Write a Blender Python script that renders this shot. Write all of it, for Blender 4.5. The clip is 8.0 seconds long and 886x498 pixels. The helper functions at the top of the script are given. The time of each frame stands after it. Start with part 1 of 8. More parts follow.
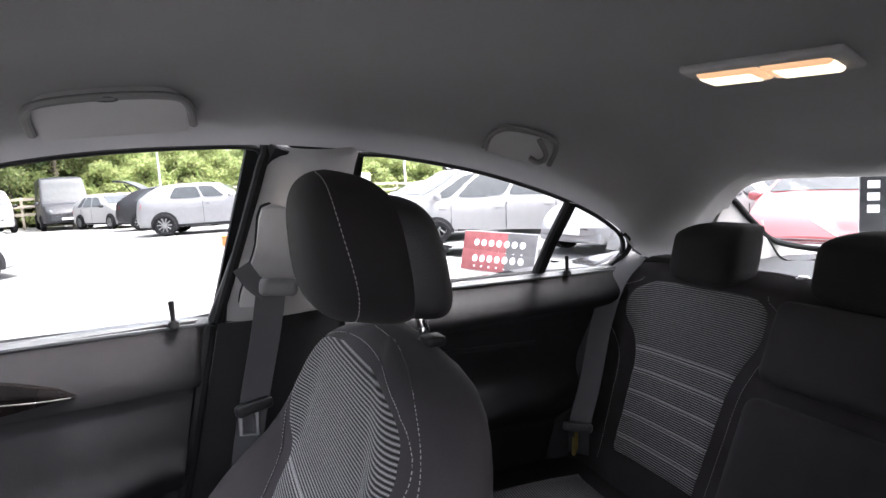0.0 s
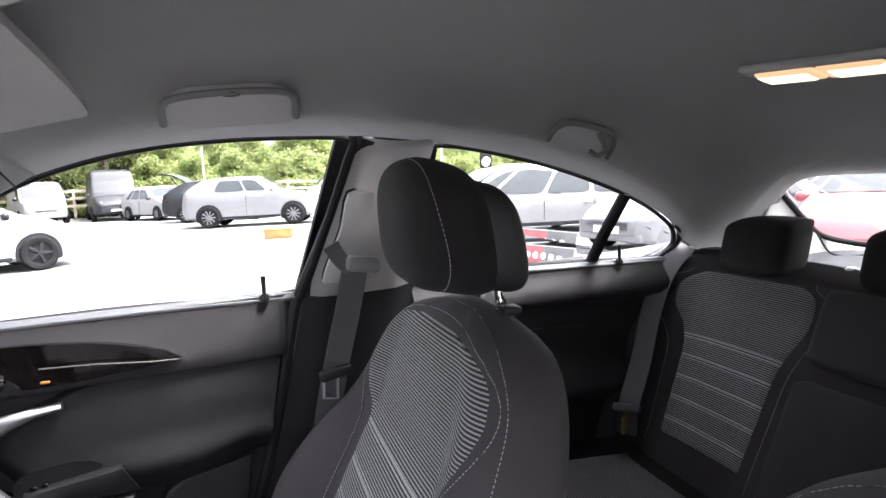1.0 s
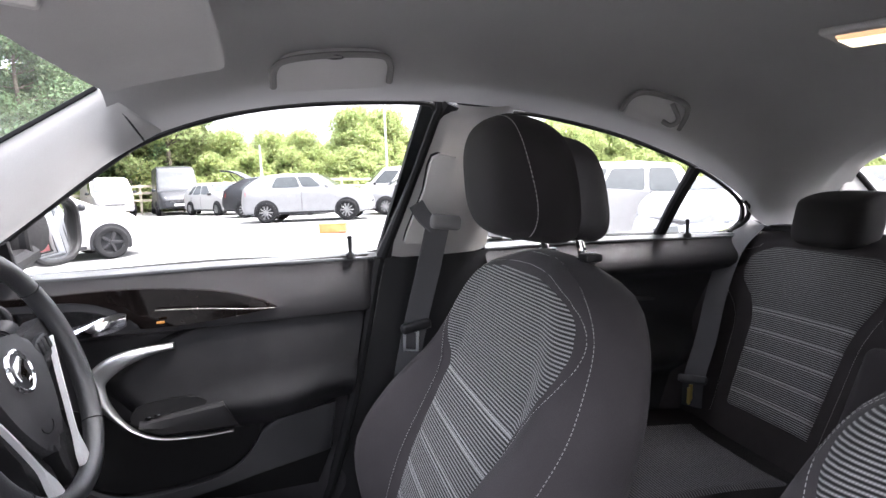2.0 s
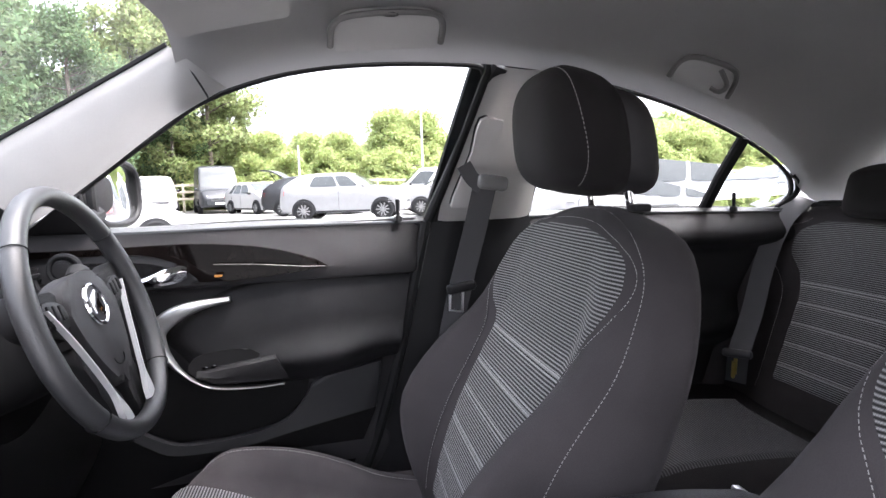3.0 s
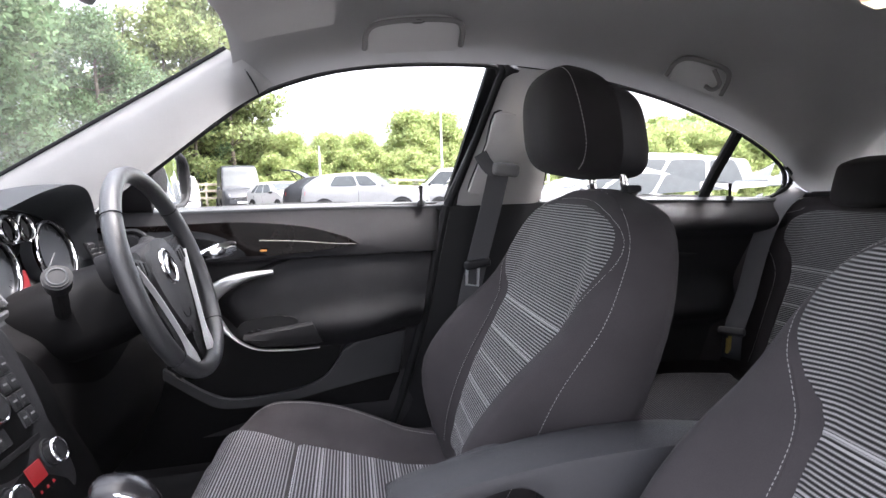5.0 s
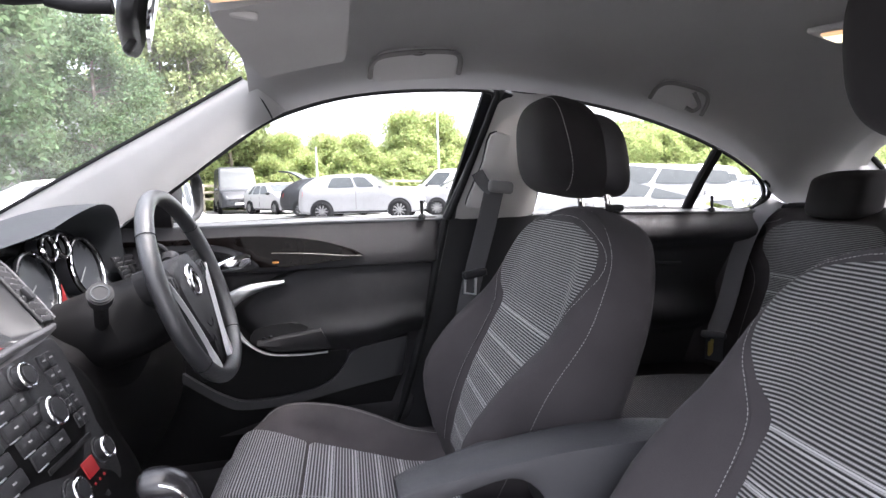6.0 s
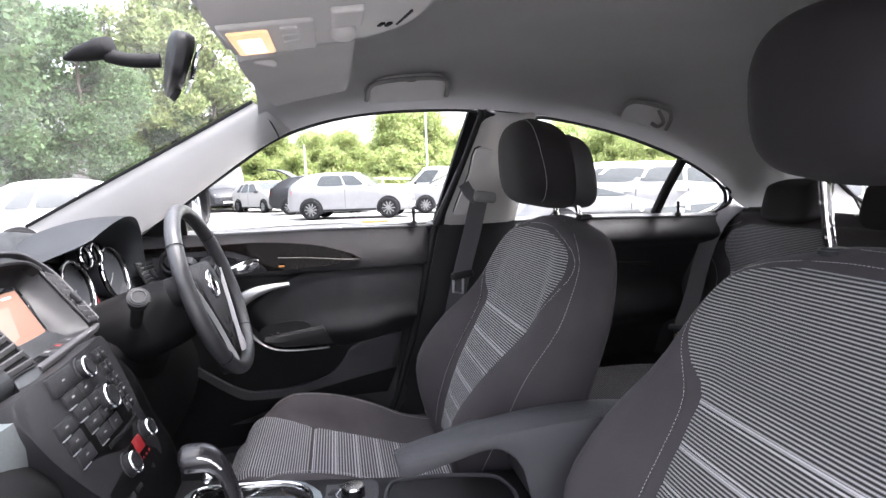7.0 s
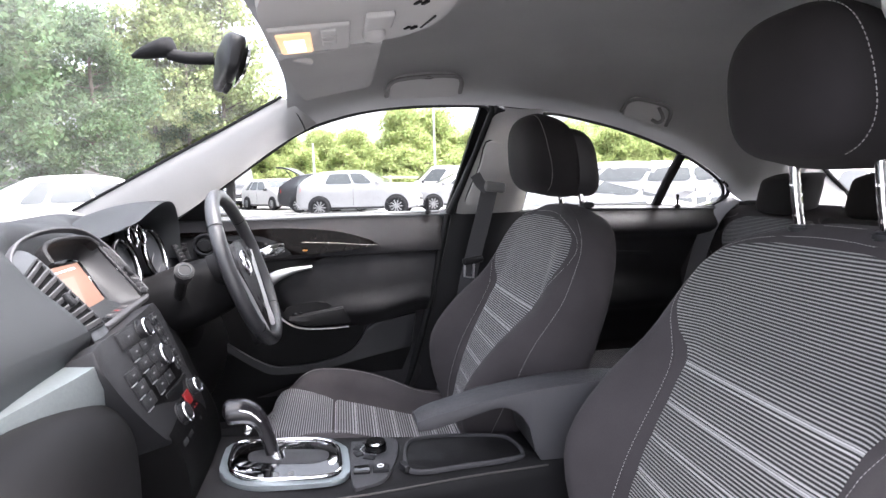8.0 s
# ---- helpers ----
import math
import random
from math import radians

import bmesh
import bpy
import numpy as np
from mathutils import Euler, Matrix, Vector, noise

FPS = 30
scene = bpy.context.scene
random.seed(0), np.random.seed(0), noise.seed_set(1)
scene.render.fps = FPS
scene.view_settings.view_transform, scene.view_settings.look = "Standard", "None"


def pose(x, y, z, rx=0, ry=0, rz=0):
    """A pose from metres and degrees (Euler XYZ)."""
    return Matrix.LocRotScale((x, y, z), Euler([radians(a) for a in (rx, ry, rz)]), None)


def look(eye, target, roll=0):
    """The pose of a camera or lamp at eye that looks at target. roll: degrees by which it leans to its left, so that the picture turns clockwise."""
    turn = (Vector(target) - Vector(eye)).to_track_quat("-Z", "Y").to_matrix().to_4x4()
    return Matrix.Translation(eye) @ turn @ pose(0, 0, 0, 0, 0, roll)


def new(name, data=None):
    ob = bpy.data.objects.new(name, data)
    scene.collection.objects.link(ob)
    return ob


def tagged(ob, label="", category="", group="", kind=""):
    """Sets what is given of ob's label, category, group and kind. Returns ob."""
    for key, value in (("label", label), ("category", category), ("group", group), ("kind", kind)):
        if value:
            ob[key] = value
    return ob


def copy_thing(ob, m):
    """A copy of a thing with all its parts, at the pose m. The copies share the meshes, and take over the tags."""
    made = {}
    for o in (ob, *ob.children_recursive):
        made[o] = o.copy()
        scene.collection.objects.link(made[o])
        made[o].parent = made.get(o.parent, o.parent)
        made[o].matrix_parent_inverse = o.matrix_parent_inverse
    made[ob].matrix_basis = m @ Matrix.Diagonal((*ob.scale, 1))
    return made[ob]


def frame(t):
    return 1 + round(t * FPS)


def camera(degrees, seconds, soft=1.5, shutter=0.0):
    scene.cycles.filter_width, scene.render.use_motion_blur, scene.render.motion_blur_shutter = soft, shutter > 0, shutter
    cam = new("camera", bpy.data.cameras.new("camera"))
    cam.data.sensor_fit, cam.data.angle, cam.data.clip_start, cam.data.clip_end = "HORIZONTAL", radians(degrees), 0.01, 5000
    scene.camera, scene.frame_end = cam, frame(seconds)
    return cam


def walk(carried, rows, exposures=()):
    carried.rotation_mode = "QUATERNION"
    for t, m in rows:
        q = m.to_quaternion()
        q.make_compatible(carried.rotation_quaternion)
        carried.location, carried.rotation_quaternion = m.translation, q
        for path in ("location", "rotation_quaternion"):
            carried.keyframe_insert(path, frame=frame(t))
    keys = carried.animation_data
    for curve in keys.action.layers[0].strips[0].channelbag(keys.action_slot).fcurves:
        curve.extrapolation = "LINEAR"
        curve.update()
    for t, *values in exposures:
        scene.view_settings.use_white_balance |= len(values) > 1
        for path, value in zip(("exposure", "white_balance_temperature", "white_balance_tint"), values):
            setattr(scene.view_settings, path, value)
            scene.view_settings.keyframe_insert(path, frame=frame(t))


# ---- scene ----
cam = camera(72.5, 8.0)
PATH = [
    (0, (-0.24, -0.355, 1.19), (0.489, 1.492, 0.954), -3.6),
    (0.5, (-0.276, -0.393, 1.189), (0.41, 1.4732, 0.941), -3.2),
    (1, (-0.33, -0.422, 1.18), (0.292, 1.464, 0.942), -2.9),
    (1.5, (-0.38, -0.462, 1.175), (0.168, 1.448, 0.943), -2.8),
    (2, (-0.405, -0.475, 1.118), (0.062, 1.456, 0.887), -2.4),
    (3.5, (-0.454, -0.531, 1.029), (-0.1238, 1.4311, 0.8149), -1.8),
    (4, (-0.465, -0.571, 1.016), (-0.1528, 1.3951, 0.8029), -1.6),
    (4.5, (-0.461, -0.608, 1.012), (-0.1647, 1.3595, 0.7988), -1.6),
    (6, (-0.485, -0.74, 1.05), (-0.177, 1.225, 0.837), -1.8),
    (6.5, (-0.494, -0.799, 1.086), (-0.176, 1.163, 0.862), -1.9),
    (7, (-0.51, -0.884, 1.084), (-0.167, 1.073, 0.859), -2.1),
    (7.5, (-0.526, -0.949, 1.07), (-0.169, 1.007, 0.848), -2.1),
    (8, (-0.546, -0.994, 1.062), (-0.225, 0.967, 0.836), -1.7),
]
walk(cam, [(t, look(eye, target, roll)) for t, eye, target, roll in PATH], exposures=[(t, e, 6350, 15) for t, e in ((0.0, 2.88), (1.0, 3.0), (2.0, 3.19), (3.5, 3.16), (4.5, 3.12), (6.0, 3.08), (8.0, 3.13))])
from mathutils.bvhtree import BVHTree

# ---- light ----
GROUND = -0.14
world = bpy.data.worlds.new("sky")
scene.world = world
world.use_nodes = True
wn, wl = world.node_tree.nodes, world.node_tree.links
sky = wn.new("ShaderNodeTexSky")
sky.sky_type, sky.sun_disc = "NISHITA", False
sky.sun_elevation, sky.sun_rotation = radians(64), radians(111)
sky.dust_density, sky.air_density, sky.ozone_density = 6.0, 1.0, 0.6
pale = wn.new("ShaderNodeHueSaturation")
pale.inputs["Saturation"].default_value = 0.36
wl.new(sky.outputs[0], pale.inputs["Color"])
wl.new(pale.outputs[0], wn["Background"].inputs["Color"])
wn["Background"].inputs["Strength"].default_value = 0.15

sun = new("sun", bpy.data.lights.new("sun", "SUN"))
sun.data.energy, sun.data.angle, sun.data.color = 1.4, radians(14), (1.0, 0.98, 0.955)
sun.matrix_world = look((0, 0, 30), (-13, 5, 0))


# ---- materials ----
def material(name, base, rough=0.6, metal=0.0, grain=0.0, scale=300.0, bump=0.0, stain=0.0, stain_scale=6.0, spec=0.5, coat=0.0, sheen=0.0):
    """A surface with fine grain, broad stains and fine relief."""
    m = bpy.data.materials.new(name)
    m.use_nodes = True
    n, l = m.node_tree.nodes, m.node_tree.links
    p = n["Principled BSDF"]
    p.inputs["Roughness"].default_value, p.inputs["Metallic"].default_value = rough, metal
    p.inputs["Specular IOR Level"].default_value = spec
    p.inputs["Coat Weight"].default_value = coat
    p.inputs["Sheen Weight"].default_value = sheen
    p.inputs["Base Color"].default_value = (*base, 1)
    tc = n.new("ShaderNodeTexCoord")
    fine = n.new("ShaderNodeTexNoise")
    fine.inputs["Scale"].default_value, fine.inputs["Detail"].default_value = scale, 3
    broad = n.new("ShaderNodeTexNoise")
    broad.inputs["Scale"].default_value, broad.inputs["Detail"].default_value = stain_scale, 5
    l.new(tc.outputs["Object"], fine.inputs["Vector"])
    l.new(tc.outputs["Object"], broad.inputs["Vector"])
    one = n.new("ShaderNodeMapRange")
    one.inputs["To Min"].default_value, one.inputs["To Max"].default_value = 1 - grain, 1 + grain
    two = n.new("ShaderNodeMapRange")
    two.inputs["From Min"].default_value, two.inputs["From Max"].default_value = 0.3, 0.7
    two.inputs["To Min"].default_value, two.inputs["To Max"].default_value = 1 - stain, 1 + stain
    l.new(fine.outputs["Fac"], one.inputs["Value"])
    l.new(broad.outputs["Fac"], two.inputs["Value"])
    mul = n.new("ShaderNodeMath")
    mul.operation = "MULTIPLY"
    l.new(one.outputs[0], mul.inputs[0])
    l.new(two.outputs[0], mul.inputs[1])
    vec = n.new("ShaderNodeVectorMath")
    vec.operation = "SCALE"
    vec.inputs[0].default_value = base
    l.new(mul.outputs[0], vec.inputs["Scale"])
    l.new(vec.outputs[0], p.inputs["Base Color"])
    if bump:
        b = n.new("ShaderNodeBump")
        b.inputs["Strength"].default_value, b.inputs["Distance"].default_value = bump, 0.002
        l.new(fine.outputs["Fac"], b.inputs["Height"])
        l.new(b.outputs[0], p.inputs["Normal"])
    return m


def striped_cloth(name, across, dark, light, pitch, band=0.0):
    """Woven seat cloth: fine light lines on charcoal, broken into short stitches, with brighter double lines every band metres."""
    m = material(name, dark, 0.9, spec=0.2, sheen=0.1)
    n, l = m.node_tree.nodes, m.node_tree.links
    p = n["Principled BSDF"]
    uv = n.new("ShaderNodeUVMap")
    sep = n.new("ShaderNodeSeparateXYZ")
    l.new(uv.outputs[0], sep.inputs[0])
    a, b = (sep.outputs["Y"], sep.outputs["X"]) if across else (sep.outputs["X"], sep.outputs["Y"])

    def calc(op, x, y=None):
        k = n.new("ShaderNodeMath")
        k.operation = op
        for i, v in enumerate((x, y)):
            if v is None:
                continue
            if isinstance(v, (int, float)):
                k.inputs[i].default_value = v
            else:
                l.new(v, k.inputs[i])
        return k.outputs[0]

    line = calc("SINE", calc("MULTIPLY", a, 2 * math.pi / pitch))
    line = calc("MULTIPLY", calc("ADD", line, 1.0), 0.5)
    line = calc("POWER", line, 1.8)
    weave = calc("SINE", calc("MULTIPLY", calc("ADD", b, calc("MULTIPLY", a, 0.5)), 2 * math.pi / (pitch * 0.55)))
    weave = calc("MULTIPLY", calc("ADD", weave, 5.2), 0.16)
    fac = calc("MULTIPLY", line, weave)
    if band:
        near = calc("PINGPONG", a, band / 2)
        edge = calc("LESS_THAN", calc("ABSOLUTE", calc("SUBTRACT", near, 0.0034)), 0.0011)
        fac = calc("MAXIMUM", fac, calc("MULTIPLY", edge, 1.0))
    patchy = n.new("ShaderNodeTexNoise")
    patchy.inputs["Scale"].default_value = 1300
    l.new(uv.outputs[0], patchy.inputs["Vector"])
    fac = calc("MULTIPLY", fac, calc("ADD", patchy.outputs["Fac"], 0.45))
    mix = n.new("ShaderNodeMix")
    mix.data_type = "RGBA"
    mix.inputs[6].default_value, mix.inputs[7].default_value = (*dark, 1), (*light, 1)
    l.new(fac, mix.inputs[0])
    l.new(mix.outputs[2], p.inputs["Base Color"])
    bp = n.new("ShaderNodeBump")
    bp.inputs["Strength"].default_value, bp.inputs["Distance"].default_value = 0.5, 0.0012
    l.new(line, bp.inputs["Height"])
    l.new(bp.outputs[0], p.inputs["Normal"])
    return m


def glowing(name, colour, strength, base=0.08):
    m = bpy.data.materials.new(name)
    m.use_nodes = True
    p = m.node_tree.nodes["Principled BSDF"]
    p.inputs["Base Color"].default_value = (*[min(1, c) * base for c in colour], 1)
    p.inputs["Emission Color"].default_value = (*colour, 1)
    p.inputs["Emission Strength"].default_value = strength
    return m


def glass(name, tint, rough=0.0):
    m = bpy.data.materials.new(name)
    m.use_nodes = True
    p = m.node_tree.nodes["Principled BSDF"]
    p.inputs["Base Color"].default_value = (*tint, 1)
    p.inputs["Transmission Weight"].default_value, p.inputs["Roughness"].default_value, p.inputs["IOR"].default_value = 1.0, rough, 1.12
    return m


LINER = material("headliner cloth", (0.38, 0.375, 0.37), 0.95, grain=0.10, scale=900, bump=0.25, stain=0.05, stain_scale=4, spec=0.15)
PALE = material("pale grey plastic", (0.40, 0.392, 0.385), 0.6, grain=0.05, scale=700, bump=0.15, stain=0.04)
VISOR = material("grey visor cloth", (0.36, 0.355, 0.35), 0.9, grain=0.1, scale=900, bump=0.25, stain=0.05, spec=0.15)
PILLAR = material("pillar cloth", (0.44, 0.437, 0.432), 0.85, grain=0.10, scale=800, bump=0.2, stain=0.05, spec=0.2)
CLOTH = material("charcoal seat cloth", (0.058, 0.0516, 0.054), 0.9, grain=0.3, scale=1400, bump=0.25, stain=0.18, stain_scale=9, spec=0.16, sheen=0.04)
# copy of the charcoal seat cloth, darkened for the shaded rear of the cabin
SHADEDCLOTH = material("rear bench cloth darkened for shade", (0.034, 0.0302, 0.0318), 0.9, grain=0.3, scale=1400, bump=0.25, stain=0.18, stain_scale=9, spec=0.16, sheen=0.03)
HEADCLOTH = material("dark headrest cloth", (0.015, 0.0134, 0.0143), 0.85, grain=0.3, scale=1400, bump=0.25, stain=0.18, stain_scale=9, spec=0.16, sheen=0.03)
SIDE = material("charcoal seat side cloth", (0.048, 0.0428, 0.045), 0.85, grain=0.25, scale=1000, bump=0.2, stain=0.16, stain_scale=8, spec=0.18, sheen=0.04)
YOKE = striped_cloth("ribbed yoke cloth", True, (0.013, 0.0125, 0.013), (0.37, 0.362, 0.362), 0.0050)
RIBS = striped_cloth("ribbed cloth with bright seams", True, (0.014, 0.0135, 0.014), (0.43, 0.42, 0.42), 0.0050, 0.058)
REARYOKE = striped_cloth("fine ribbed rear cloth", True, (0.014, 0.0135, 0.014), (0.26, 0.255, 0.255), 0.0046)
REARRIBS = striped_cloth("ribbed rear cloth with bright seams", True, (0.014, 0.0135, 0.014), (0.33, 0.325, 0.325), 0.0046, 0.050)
LONG = striped_cloth("cushion cloth with lines", True, (0.028, 0.026, 0.0285), (0.43, 0.42, 0.435), 0.0060, 0.048)
PLAINRIB = striped_cloth("cushion cloth with fine lines", True, (0.028, 0.026, 0.0285), (0.43, 0.42, 0.435), 0.0060)
# the lined cushion cloth again, its pale lines dimmed for the rear shade
SHADEDRIB = striped_cloth("rear cushion cloth dimmed for shade", True, (0.024, 0.022, 0.0243), (0.13, 0.127, 0.132), 0.0060)
THREAD = material("pale sewing thread", (0.31, 0.30, 0.295), 0.8)
SOFT = material("black soft plastic", (0.0105, 0.010, 0.0108), 0.55, grain=0.25, scale=900, bump=0.35, stain=0.15, stain_scale=5, spec=0.2)
DOORSKIN = material("black door skin", (0.035, 0.0334, 0.036), 0.52, grain=0.22, scale=900, bump=0.35, stain=0.12, stain_scale=5, spec=0.26)
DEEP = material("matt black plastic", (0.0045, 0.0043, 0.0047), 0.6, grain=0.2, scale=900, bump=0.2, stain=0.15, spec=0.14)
HARD = material("dark grey hard plastic", (0.016, 0.016, 0.0176), 0.45, grain=0.2, scale=1100, bump=0.25, stain=0.12, spec=0.24)
DASHTOP = material("grey grained dash skin", (0.043, 0.0465, 0.051), 0.5, grain=0.22, scale=1000, bump=0.4, stain=0.12, stain_scale=5, spec=0.42)
LEATHER = material("black leather", (0.030, 0.0288, 0.031), 0.5, grain=0.25, scale=700, bump=0.5, stain=0.2, stain_scale=10, spec=0.32)
RIMLEATHER = material("worn black rim leather", (0.032, 0.0322, 0.0345), 0.33, grain=0.25, scale=700, bump=0.4, stain=0.2, stain_scale=10, spec=0.75)
# darker than the liner: shadow gap of the grab handles as colour; also the hook
SHADEANDHOOK = material("grey of handle shadow line and coat hook", (0.11, 0.108, 0.106), 0.6, grain=0.1, scale=800, bump=0.15, stain=0.06)
GRIPSKIN = material("polished black leather", (0.020, 0.019, 0.021), 0.17, grain=0.2, scale=700, bump=0.15, stain=0.2, spec=0.6)
HANDLE = material("mid grey handle plastic", (0.115, 0.113, 0.111), 0.6, grain=0.1, scale=800, bump=0.15, stain=0.06)
GLOSS = material("piano black lacquer", (0.006, 0.006, 0.0065), 0.16, stain=0.2, spec=0.5, coat=0.3)
VENEER = material("dark wood veneer", (0.0042, 0.0031, 0.0029), 0.06, grain=0.35, scale=40, stain=0.5, stain_scale=14, spec=0.12)
SILVER = material("satin silver trim", (0.66, 0.66, 0.66), 0.32, metal=1.0, grain=0.05, stain=0.06)
BLADE = material("pale satin silver paint", (0.62, 0.62, 0.63), 0.38, metal=0.25, grain=0.05, stain=0.05)
BTRIM = material("pale pillar plastic", (0.50, 0.49, 0.48), 0.6, grain=0.05, scale=700, bump=0.15, stain=0.04)
BRONZE = material("dull bronze line", (0.10, 0.095, 0.09), 0.5, metal=0.6, grain=0.1, stain=0.08)
ALU = material("brushed aluminium strip", (0.34, 0.38, 0.39), 0.42, metal=0.85, grain=0.1, scale=220, stain=0.08)
CHROME = material("chrome", (0.86, 0.86, 0.87), 0.08, metal=1.0, stain=0.04)
RUBBER = material("black rubber seal", (0.010, 0.010, 0.0108), 0.65, grain=0.2, stain=0.2, spec=0.14)
WEB = material("grey belt webbing", (0.055, 0.054, 0.057), 0.7, grain=0.3, scale=1500, bump=0.4, stain=0.1)
REARWEB = material("grey rear belt webbing", (0.11, 0.108, 0.114), 0.7, grain=0.3, scale=1500, bump=0.4, stain=0.1)
CARPET = material("black carpet", (0.008, 0.008, 0.0085), 0.98, grain=0.5, scale=600, bump=0.8, stain=0.2)
DIAL = material("grey dial face", (0.022, 0.024, 0.028), 0.3, grain=0.1)
BRASS = material("brass belt tongue", (0.85, 0.66, 0.22), 0.3, metal=1.0, stain=0.1)
FAINT = material("unlit dial print", (0.075, 0.077, 0.082), 0.6)
DIMMARK = material("grey print", (0.22, 0.22, 0.22), 0.6)
ARMSKIN = material("grained grey armrest skin", (0.056, 0.0552, 0.059), 0.5, grain=0.22, scale=1000, bump=0.4, stain=0.12, stain_scale=6, spec=0.32)
AMBER = glowing("small amber light", (1.0, 0.42, 0.08), 0.06)
MARK = material("white print", (0.75, 0.75, 0.74), 0.6)
LENS = glowing("warm lamp lens", (1.0, 0.60, 0.32), 0.12, 0.5)
LENSHOT = glowing("bright lamp core", (1.0, 0.82, 0.52), 0.34, 0.5)
SCREENGLOW = glowing("orange tinted screen", (1.0, 0.56, 0.40), 0.048)
SCREENPALE = glowing("pale screen field", (1.0, 0.74, 0.58), 0.058)
DIMRED = material("dull red print", (0.30, 0.03, 0.03), 0.5)
REDGLOW = glowing("red display glow", (1.0, 0.02, 0.03), 0.022)
PANE = glass("clear car glass", (0.985, 1.0, 0.99))


def dusty_glass(name):
    """Windscreen glass with a thin uneven film of dust and a few dried drops."""
    m = glass(name, (0.985, 1.0, 0.99))
    n, l = m.node_tree.nodes, m.node_tree.links
    n.remove(n["Principled BSDF"])
    clear, shine, p = n.new("ShaderNodeBsdfTransparent"), n.new("ShaderNodeBsdfGlossy"), n.new("ShaderNodeMixShader")
    clear.inputs["Color"].default_value = (0.985, 0.995, 0.99, 1)
    shine.inputs["Roughness"].default_value, p.inputs[0].default_value = 0.03, 0.015
    l.new(clear.outputs[0], p.inputs[1])
    l.new(shine.outputs[0], p.inputs[2])
    film = n.new("ShaderNodeBsdfTranslucent")
    film.inputs["Color"].default_value = (0.8, 0.82, 0.82, 1)
    tc = n.new("ShaderNodeTexCoord")
    cloud, drop = n.new("ShaderNodeTexNoise"), n.new("ShaderNodeTexNoise")
    cloud.inputs["Scale"].default_value, cloud.inputs["Detail"].default_value = 5.0, 4
    drop.inputs["Scale"].default_value, drop.inputs["Detail"].default_value = 95.0, 2
    a, b, s = n.new("ShaderNodeMapRange"), n.new("ShaderNodeMapRange"), n.new("ShaderNodeMath")
    a.inputs["From Min"].default_value, a.inputs["From Max"].default_value = 0.35, 0.7
    a.inputs["To Min"].default_value, a.inputs["To Max"].default_value = 0.008, 0.024
    b.inputs["From Min"].default_value, b.inputs["From Max"].default_value = 0.70, 0.74
    b.inputs["To Max"].default_value = 0.05
    s.operation = "ADD"
    mix = n.new("ShaderNodeMixShader")
    for t, r in ((cloud, a), (drop, b)):
        l.new(tc.outputs["Object"], t.inputs["Vector"])
        l.new(t.outputs["Fac"], r.inputs["Value"])
    l.new(a.outputs[0], s.inputs[0])
    l.new(b.outputs[0], s.inputs[1])
    l.new(s.outputs[0], mix.inputs[0])
    l.new(p.outputs[0], mix.inputs[1])
    l.new(film.outputs[0], mix.inputs[2])
    l.new(mix.outputs[0], n["Material Output"].inputs["Surface"])
    return m


SCREENGLASS = dusty_glass("dusty windscreen glass")
MIRROR = material("mirror glass", (0.9, 0.92, 0.93), 0.01, metal=1.0)
ENAMEL = material("grey car paint", (0.10, 0.105, 0.11), 0.28, stain=0.05, spec=0.5, coat=0.8)


# ---- building helpers ----
def thing(name, place, label, category, group="", kind=""):
    return_ob = new(name)
    return_ob.empty_display_size = 0.05
    return_ob.location = place
    return tagged(return_ob, label, category, group, kind)


def finish(name, bm, mat, smooth=True, angle=38):
    """A mesh object from a bmesh, with soft shading that breaks at sharp edges."""
    bmesh.ops.recalc_face_normals(bm, faces=bm.faces)
    me = bpy.data.meshes.new(name)
    bm.to_mesh(me)
    bm.free()
    me.materials.append(mat)
    if smooth:
        me.polygons.foreach_set("use_smooth", [True] * len(me.polygons))
        me.set_sharp_from_angle(angle=radians(angle))
    return new(name, me)


def part(name, bm, mat, parent, label="", smooth=True, angle=38):
    """One mesh, built in world places, under a thing or a part."""
    ob = finish(name, bm, mat, smooth, angle)
    ob.parent = parent
    if parent.parent is None:
        ob.matrix_parent_inverse = Matrix.Translation(-parent.location)
    if label:
        ob["label"] = label
    return ob


def V(*a):
    return Vector(a)


def lerp(table, x):
    """Smooth reading of a short table of (x, value) rows."""
    xs, ys = [r[0] for r in table], [r[1] for r in table]
    if x <= xs[0]:
        return ys[0]
    if x >= xs[-1]:
        return ys[-1]
    k = max(i for i in range(len(xs) - 1) if xs[i] <= x)
    h = xs[k + 1] - xs[k]
    t = (x - xs[k]) / h
    d0 = (ys[k + 1] - ys[k - 1]) / (xs[k + 1] - xs[k - 1]) if k else (ys[1] - ys[0]) / h
    d1 = (ys[k + 2] - ys[k]) / (xs[k + 2] - xs[k]) if k + 2 < len(xs) else (ys[k + 1] - ys[k]) / h
    return (2 * t**3 - 3 * t**2 + 1) * ys[k] + (t**3 - 2 * t**2 + t) * h * d0 + (3 * t**2 - 2 * t**3) * ys[k + 1] + (t**3 - t**2) * h * d1


def smooth(a, b, x):
    t = min(1, max(0, (x - a) / (b - a)))
    return t * t * (3 - 2 * t)


